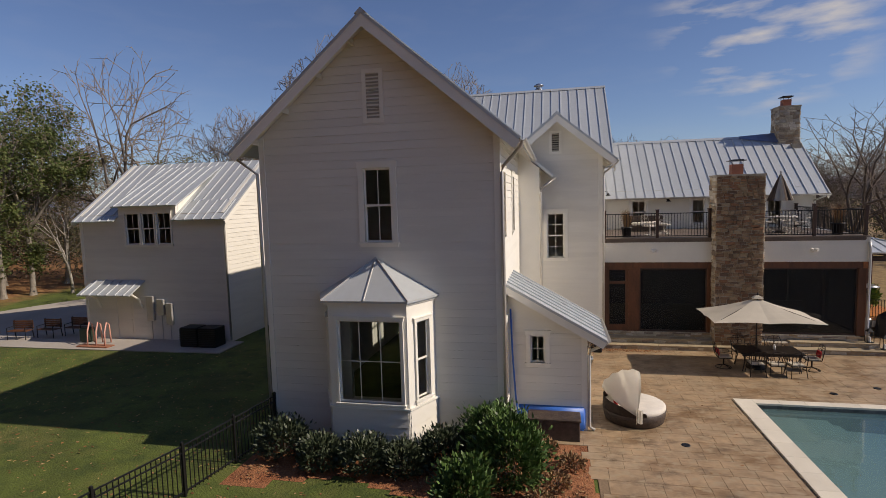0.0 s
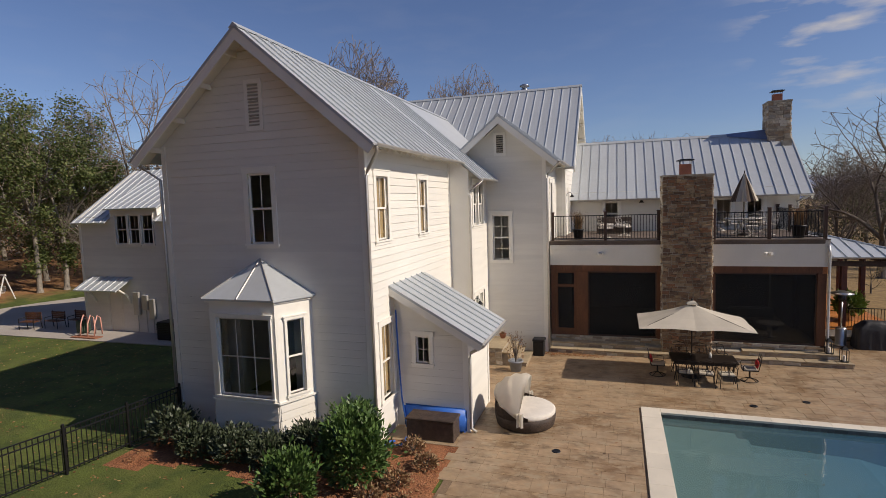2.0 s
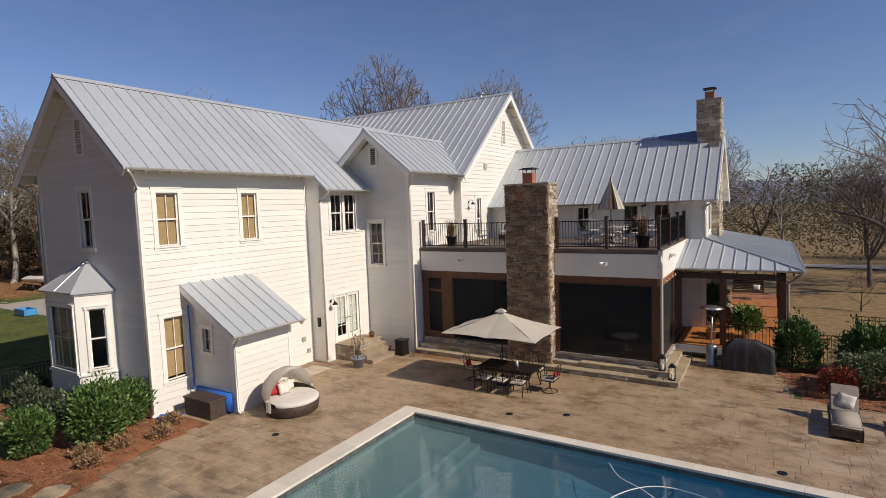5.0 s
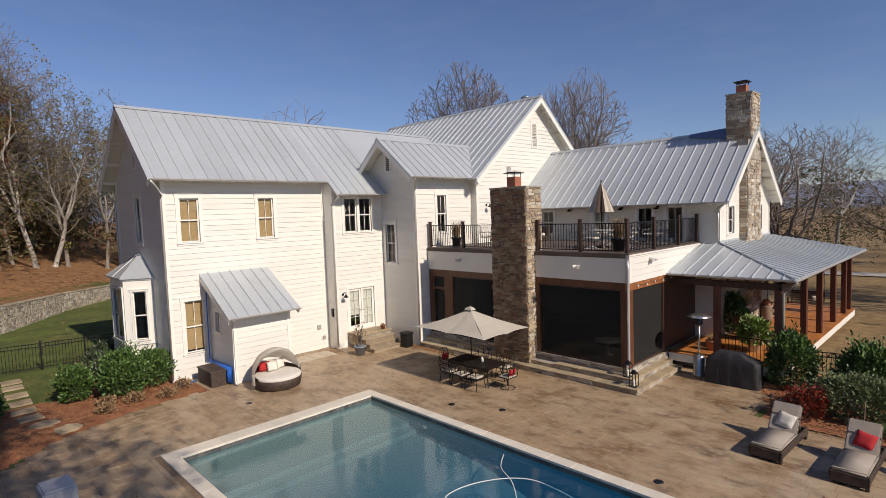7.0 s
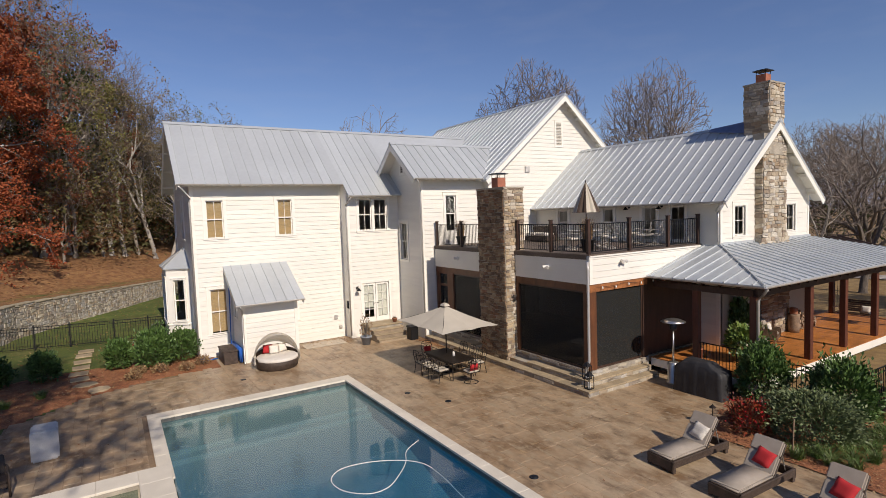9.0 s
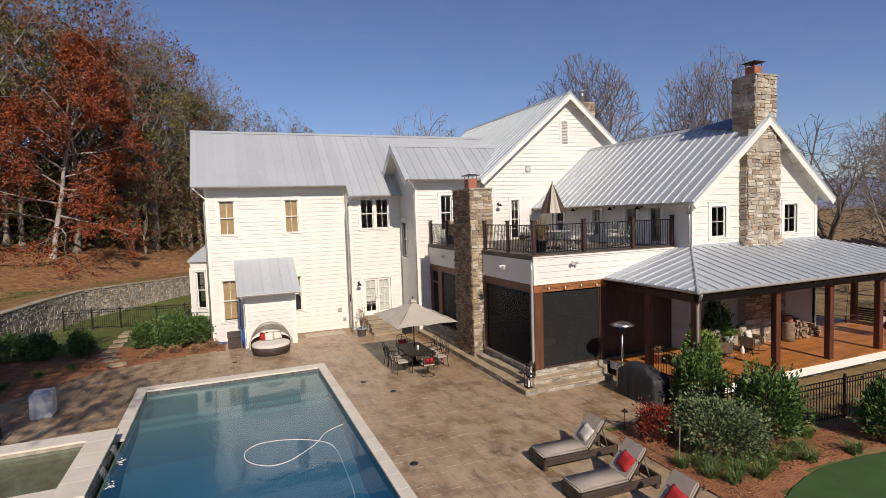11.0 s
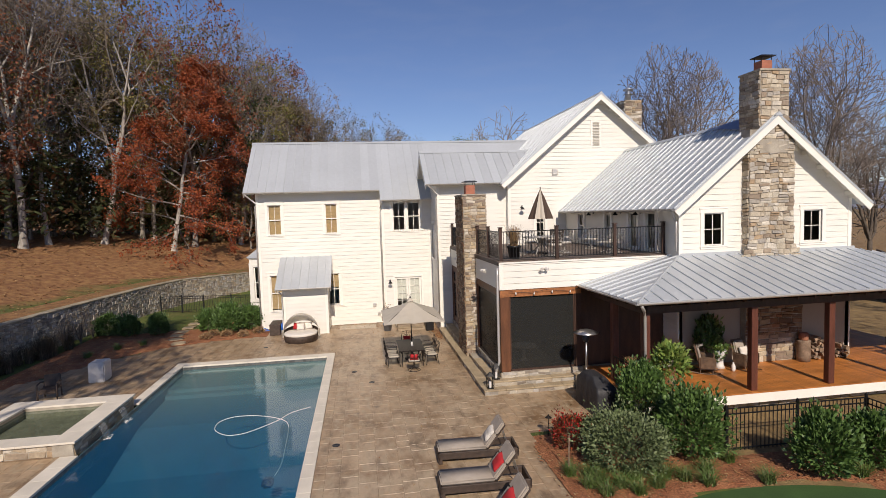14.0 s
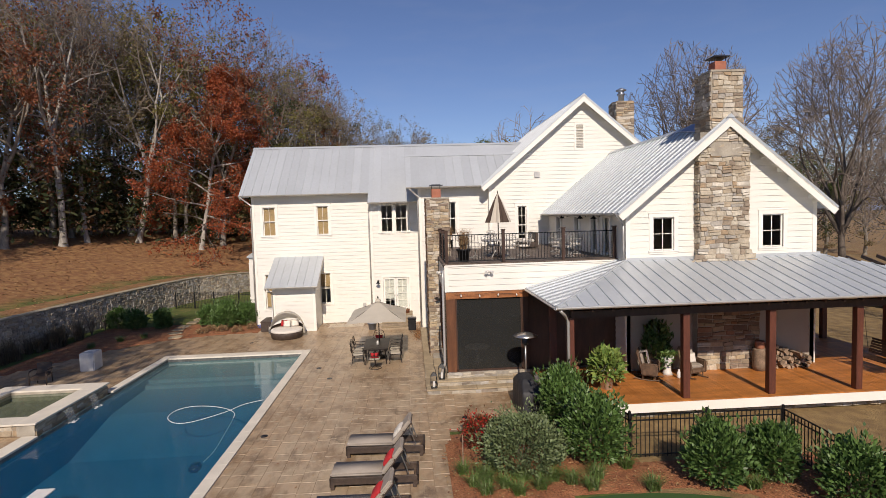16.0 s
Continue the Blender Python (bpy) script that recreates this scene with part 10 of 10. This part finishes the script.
leaf_bush("indoor_palm", "dark green bushy house plant on the porch", (15.0, 31.5, PZ + 0.02), 0.5, 0.45, 1.9, 700, 0.2, L_LAUREL, 602, stems=9, category="plant")
bm = bmesh.new()
lathe(bm, [(0.05, 0), (0.07, 0.05), (0.07, 0.2), (0.03, 0.28), (0.03, 0.32)], 12, (15.85, 31.9, PZ))
tagged(part("white_jug", bm, M_WHITE, smooth=True), "small white jug on the porch floor", "jug")
pot(16.5, 29.05, PZ, 0.26, 0.72, M_COPING, label="tall stone urn at the porch corner")
leaf_bush("porch_fern", "light green fern spilling from the urn", (16.5, 29.05, PZ + 0.28), 0.50, 0.50, 1.0, 560, 0.22, L_FERN, 603, upright=0.0, stems=9, category="plant")
pot(15.2, 28.3, PZ, 0.2, 0.4, M_TERRA, label="terracotta pot on the porch")
tuft("rust_mums", "rust-brown chrysanthemums in a pot", (15.2, 28.3, PZ + 0.35), 0.3, 0.35, 140, L_DRY, 604, "plant", 0.5)
fw = thing("firewood_stack", "stack of split firewood against the porch wall", "firewood", pose(15.1, 36.2, PZ))
r = random.Random(9)
for i in range(54):
    row = i // 10
    y = 35.55 + (i % 10) * 0.165 + row * 0.04 + r.uniform(-0.02, 0.02)
    if row * 0.15 > 0.95 - 0.35 * (y - 35.4):
        continue
    z = PZ + 0.08 + row * 0.145 + r.uniform(-0.015, 0.02)
    bm = bmesh.new()
    k = r.choice((3, 4, 5))
    rr = r.uniform(0.07, 0.095)
    ph_ = r.uniform(0, 6)
    prism(bm, [(14.84, y + rr * math.cos(ph_ + t * math.tau / k), z + rr * math.sin(ph_ + t * math.tau / k)) for t in range(k)], (r.uniform(0.36, 0.62), r.uniform(-0.07, 0.07), r.uniform(-0.03, 0.03)))
    part("log", bm, M_LOG, fw)
bm = bmesh.new()
lathe(bm, [(0.22, 0), (0.24, 0.2), (0.23, 0.75), (0.24, 0.8)], 18, (15.35, 35.2, PZ))
tagged(part("log_stump", bm, M_LOG, smooth=True), "upright log stump beside the firewood", "stump")
bm = bmesh.new()
lathe(bm, [(0.14, 0), (0.16, 0.02), (0.16, 0.26), (0.14, 0.28)], 16, (15.35, 35.2, PZ + 0.8))
tagged(part("clay_crock", bm, M_TERRA, smooth=True), "orange clay crock on the stump", "crock")
sw_ = thing("porch_swing", "dark wooden porch bench swing with pillow", "bench", pose(16.0, 39.2, PZ))
SWX, SWY = 16.2, 39.0
for i in range(6):
    part("seat_slat", one_box(SWX - 0.75, SWX + 0.75, SWY - 0.28 + i * 0.095, SWY - 0.20 + i * 0.095, PZ + 0.44, PZ + 0.465), M_POST, sw_)
for i in range(6):
    bm = bmesh.new()
    box(bm, -0.75, 0.75, -0.012, 0.012, 0.05 + i * 0.095, 0.13 + i * 0.095)
    bm.transform(Matrix.Translation((SWX, SWY + 0.30, PZ + 0.46)) @ Matrix.Rotation(radians(-16), 4, "X"))
    part("back_slat", bm, M_POST, sw_)
for sx in (-1, 1):
    bm = bmesh.new()
    x = SWX + sx * 0.76
    box(bm, x - 0.03, x + 0.03, SWY - 0.3, SWY + 0.32, PZ + 0.66, PZ + 0.70)
    box(bm, x - 0.03, x + 0.03, SWY - 0.27, SWY - 0.21, PZ + 0.4, PZ + 0.66)
    part("arm", bm, M_POST, sw_)
    for y in (-0.25, 0.3):
        bm = bmesh.new()
        tube(bm, [(x, SWY + y, PZ + 0.6), (x, SWY + 0.02, 3.4)], 0.008, 5)
        part("chain", bm, M_BLACK, sw_)
bm = bmesh.new()
pillow(bm, 0.42, 0.36, 0.15, Matrix.Translation((SWX + 0.4, SWY + 0.16, PZ + 0.66)) @ Matrix.Rotation(radians(-16), 4, "X"))
part("throw_pillow", bm, M_CREAM, sw_, smooth=True)
# porch railing on the south edge
pr = thing("porch_railing", "black iron railing along the porch's end", "railing", pose(16, 27.3, PZ))
for zz in (0.10, 0.90):
    bar(pr, "rail", (15.85, 27.35, PZ + zz), (17.6, 27.35, PZ + zz), 0.035, 0.03, M_BLACK)
for i in range(15):
    x = 15.9 + i * 0.117
    part("baluster", one_box(x - 0.008, x + 0.008, 27.342, 27.358, PZ + 0.08, PZ + 0.88), M_BLACK, pr)
# path light and garden stake in the bed
pl = thing("path_light", "slim copper path light at the bed's edge", "path light", pose(18.35, 24.05, 0))
bm = bmesh.new()
tube(bm, [(18.35, 24.05, 0), (18.35, 24.05, 0.55)], 0.012, 6)
part("stem", bm, M_BRONZE, pl)
bm = bmesh.new()
lathe(bm, [(0.10, 0), (0.02, 0.07), (0.01, 0.1)], 12, (18.35, 24.05, 0.55))
part("shade", bm, M_BRONZE, pl)
bm = bmesh.new()
tube(bm, [(20.6, 23.75, 0), (20.62, 23.76, 1.0)], 0.014, 6)
tagged(part("garden_stake", bm, M_LOG), "thin wooden stake standing in the bed", "stake")

# string of bulbs along the screened room's beam
sl = thing("string_lights", "black cord with clear bulbs hung along the cedar beam", "string lights", pose(KX1 + 0.1, 27, 3.5))
bm = bmesh.new()
cord = []
for i in range(25):
    u = i / 24
    cord.append((KX1 + 0.075, 24.2 + 5.6 * u, 3.62 - 0.07 * abs(math.sin(u * math.pi * 4))))
tube(bm, cord, 0.007, 5)
part("cord", bm, M_BLACK, sl)
for i in range(1, 24, 3):
    bm = bmesh.new()
    x, y, z = cord[i]
    lathe(bm, [(0.012, -0.10), (0.03, -0.075), (0.03, -0.05), (0.014, -0.02), (0.014, 0.0)], 10, (x, y, z))
    part("bulb", bm, M_WHITE, sl, smooth=True)
# inside the screened room, faint behind the screens
fr_ = thing("screened_sofa", "dim sofa inside the screened room", "sofa", pose(12, 27, 0.58))
bm = bmesh.new()
soft_box(bm, 11.2, 13.0, 26.3, 27.1, 0.6, 1.0, 0.06)
part("base", bm, M_WICKER, fr_)
bm = bmesh.new()
soft_box(bm, 11.2, 13.0, 27.0, 27.25, 0.6, 1.45, 0.06)
part("backrest", bm, M_CUSHION, fr_)
bm = bmesh.new()
lathe(bm, [(0.5, 0.55), (0.52, 0.58), (0.5, 0.6), (0.1, 0.6)], 28, (12.4, 25.2, 0.58))
lathe(bm, [(0.25, 0.0), (0.08, 0.05), (0.08, 0.55)], 16, (12.4, 25.2, 0.58))
tagged(part("round_table", bm, M_CREAM, smooth=True), "pale round table inside the screened room", "table")

# ---- by the garage and far off ----
def bench(x, y, a):
    ob = thing("garden_bench", "brown slatted bench on the driveway", "bench", group="benches")
    for i in range(4):
        part("seat_slat", one_box(-0.55, 0.55, -0.22 + i * 0.115, -0.12 + i * 0.115, 0.42, 0.45), M_WOOD, ob)
    for i in range(4):
        part("back_slat", one_box(-0.55, 0.55, 0.25, 0.28, 0.50 + i * 0.11, 0.59 + i * 0.11), M_WOOD, ob)
    for sx in (-1, 1):
        bm = bmesh.new()
        tube(bm, [(sx * 0.5, -0.22, 0), (sx * 0.5, -0.22, 0.62), (sx * 0.5, 0.24, 0.64), (sx * 0.5, 0.28, 0.95), (sx * 0.5, 0.24, 0.45), (sx * 0.5, 0.3, 0)], 0.025, 6)
        part("end_frame", bm, M_BLACK, ob)
    ob.matrix_basis = pose(x, y, 0.025, 0, 0, a)


bench(-25.9, 21.6, 8)
bench(-24.6, 22.1, 0)
bench(-23.4, 22.6, 0)
toy = thing("toy_goal", "pink tubular play frame with red net", "toy", pose(-20.6, 21.0, 0.02))
for k in range(3):
    bm = bmesh.new()
    x = -21.2 + k * 0.5
    tube(bm, [(x, 21.5, 0.03), (x, 21.45, 0.95), (x + 0.1, 21.2, 1.1), (x + 0.25, 20.9, 0.7), (x + 0.35, 20.75, 0.03)], 0.035, 8)
    part("tube", bm, pbr("pink_tube", (0.60, 0.30, 0.24), 0.5, var=0.08), toy, smooth=True)
bm = bmesh.new()
soft_box(bm, -21.9, -21.35, 21.3, 21.8, 0.02, 0.75, 0.06)
tagged(part("toy_box", bm, pbr("dark_green_plastic", (0.03, 0.06, 0.04), 0.5, var=0.2)), "dark green bin with toys by the garage", "bin")
bm = bmesh.new()
soft_box(bm, -21.3, -19.5, 20.5, 21.0, 0.02, 0.07, 0.02)
tagged(part("red_mat", bm, M_TERRA), "red play mat on the garage apron", "mat")


def ground_box(x0, x1, y0, y1, z0, z1, rad=0.03):
    bm = bmesh.new()
    soft_box(bm, x0, x1, y0, y1, z0, z1, rad)
    return bm


gx_ = ground_z(-39, 28)
swing = thing("garden_swing", "white timber A-frame swing beside the driveway", "swing", pose(-39, 28, gx_))
for sx in (-1.15, 1.15):
    for sy in (-0.6, 0.6):
        bm = bmesh.new()
        tube(bm, [(-39 + sx, 28 + sy, gx_), (-39 + sx * 0.96, 28, gx_ + 1.9)], 0.05, 6)
        part("leg", bm, M_WHITE, swing)
part("top_beam", one_box(-40.25, -37.75, 27.94, 28.06, gx_ + 1.85, gx_ + 1.98), M_WHITE, swing)
for k in range(4):
    part("seat_slat", one_box(-39.65, -38.35, 27.72 + k * 0.13, 27.83 + k * 0.13, gx_ + 0.5, gx_ + 0.53), M_WHITE, swing)
for k in range(3):
    part("back_slat", one_box(-39.65, -38.35, 28.26, 28.29, gx_ + 0.6 + k * 0.16, gx_ + 0.72 + k * 0.16), M_WHITE, swing)
for sx in (-0.6, 0.6):
    bm = bmesh.new()
    tube(bm, [(-39 + sx, 27.75, gx_ + 0.52), (-39 + sx, 28, gx_ + 1.88), (-39 + sx, 28.27, gx_ + 0.62)], 0.012, 5)
    part("hanging_chain", bm, M_STEEL, swing)

# small boat on its trailer past the driveway
bz = ground_z(-40.5, 25.6)
boat = thing("boat_on_trailer", "small white boat under a sheet on a low trailer", "boat", pose(-40.5, 25.6, bz))
bm = bmesh.new()
sections = []
for k in range(9):
    u = k / 8
    w, top, keel = 0.72 * (1 - u ** 3 * 0.92), 0.98 + 0.14 * u * u, 0.55 + 0.30 * u ** 3
    x = -42.2 + 3.4 * u
    sections.append([bm.verts.new((x, 25.6 + a * w, bz + z)) for a, z in ((-1, top), (-0.86, (top + keel) / 2), (0, keel), (0.86, (top + keel) / 2), (1, top), (0.55, top + 0.16), (0, top + 0.24), (-0.55, top + 0.16))])
for sa, sb_ in zip(sections, sections[1:]):
    for k in range(8):
        bm.faces.new((sa[k], sa[(k + 1) % 8], sb_[(k + 1) % 8], sb_[k]))
bm.faces.new(sections[0])
bm.faces.new(sections[-1])
part("hull", bm, M_WHITE, boat, "white hull under a pale sheet")
for y in (25.05, 26.15):
    part("trailer_rail", one_box(-42.3, -38.2, y - 0.04, y + 0.04, bz + 0.42, bz + 0.52), M_BLACK, boat)
for x in (-41.4, -39.9):
    for y in (24.85, 26.35):
        bm = bmesh.new()
        lathe(bm, [(0.12, -0.09), (0.27, -0.09), (0.31, -0.05), (0.31, 0.05), (0.27, 0.09), (0.12, 0.09)], 18)
        bm.transform(pose(x, y, bz + 0.31, 90, 0, 0))
        part("wheel", bm, M_BLACK, boat, smooth=True)

# blue paddling pool and a dark cart before the benches
paddle = thing("paddling_pool", "blue plastic paddling pool on the driveway's edge", "paddling pool", pose(-27.6, 19.75, 0.02))
for a, b, c, d in ((-28.35, -26.75, 19.35, 19.45), (-28.35, -26.75, 20.05, 20.15), (-28.35, -28.25, 19.45, 20.05), (-26.85, -26.75, 19.45, 20.05)):
    part("side", ground_box(a, b, c, d, 0.02, 0.48), M_SKYBLUE, paddle)
part("bottom", one_box(-28.25, -26.85, 19.45, 20.05, 0.02, 0.06), M_SKYBLUE, paddle)


def car(x, y, a, paint, label):
    """A parked estate car: body, cabin glass, wheels, lights."""
    ob = thing("car", label, "car")
    prof = [(-2.3, 0.35), (-2.35, 0.75), (-2.2, 0.95), (-1.2, 1.05), (-0.5, 1.50), (1.5, 1.55), (2.2, 1.05), (2.3, 0.75), (2.25, 0.35)]
    bm = bmesh.new()
    prism(bm, [(px, -0.88, pz) for px, pz in prof], (0, 1.76, 0))
    bmesh.ops.bevel(bm, geom=bm.edges[:], offset=0.07, segments=2, affect="EDGES")
    part("body", bm, paint, ob, smooth=True)
    for s in (-1, 1):
        bm = bmesh.new()
        prism(bm, [(-1.0, s * 0.885, 1.05), (-0.45, s * 0.885, 1.42), (1.4, s * 0.885, 1.45), (1.85, s * 0.885, 1.08)], (0, s * 0.01, 0))
        part("window", bm, M_GLASSDARK, ob)
        for wx in (-1.45, 1.4):
            bm = bmesh.new()
            tube(bm, [(wx, s * 0.72, 0.34), (wx, s * 0.93, 0.34)], 0.34, 18)
            w_ = part("wheel", bm, M_BLACK, ob)
            bm = bmesh.new()
            tube(bm, [(wx, s * 0.90, 0.34), (wx, s * 0.945, 0.34)], 0.2, 14)
            part("rim", bm, M_STEEL, w_)
        part("headlight", one_box(-2.34, -2.25, s * 0.65 - 0.15, s * 0.65 + 0.15, 0.72, 0.86), M_WHITE, ob)
    ob.matrix_basis = pose(x, y, ground_z(x, y) + 0.1, 0, 0, a)


M_GLASSDARK = pbr("dark_car_glass", (0.02, 0.022, 0.025), 0.1, var=0.05, bump=0)
car(3.0, 52.5, 10, pbr("black_car_paint", (0.012, 0.013, 0.016), 0.25, var=0.05, bump=0), "black estate car parked on the drive")
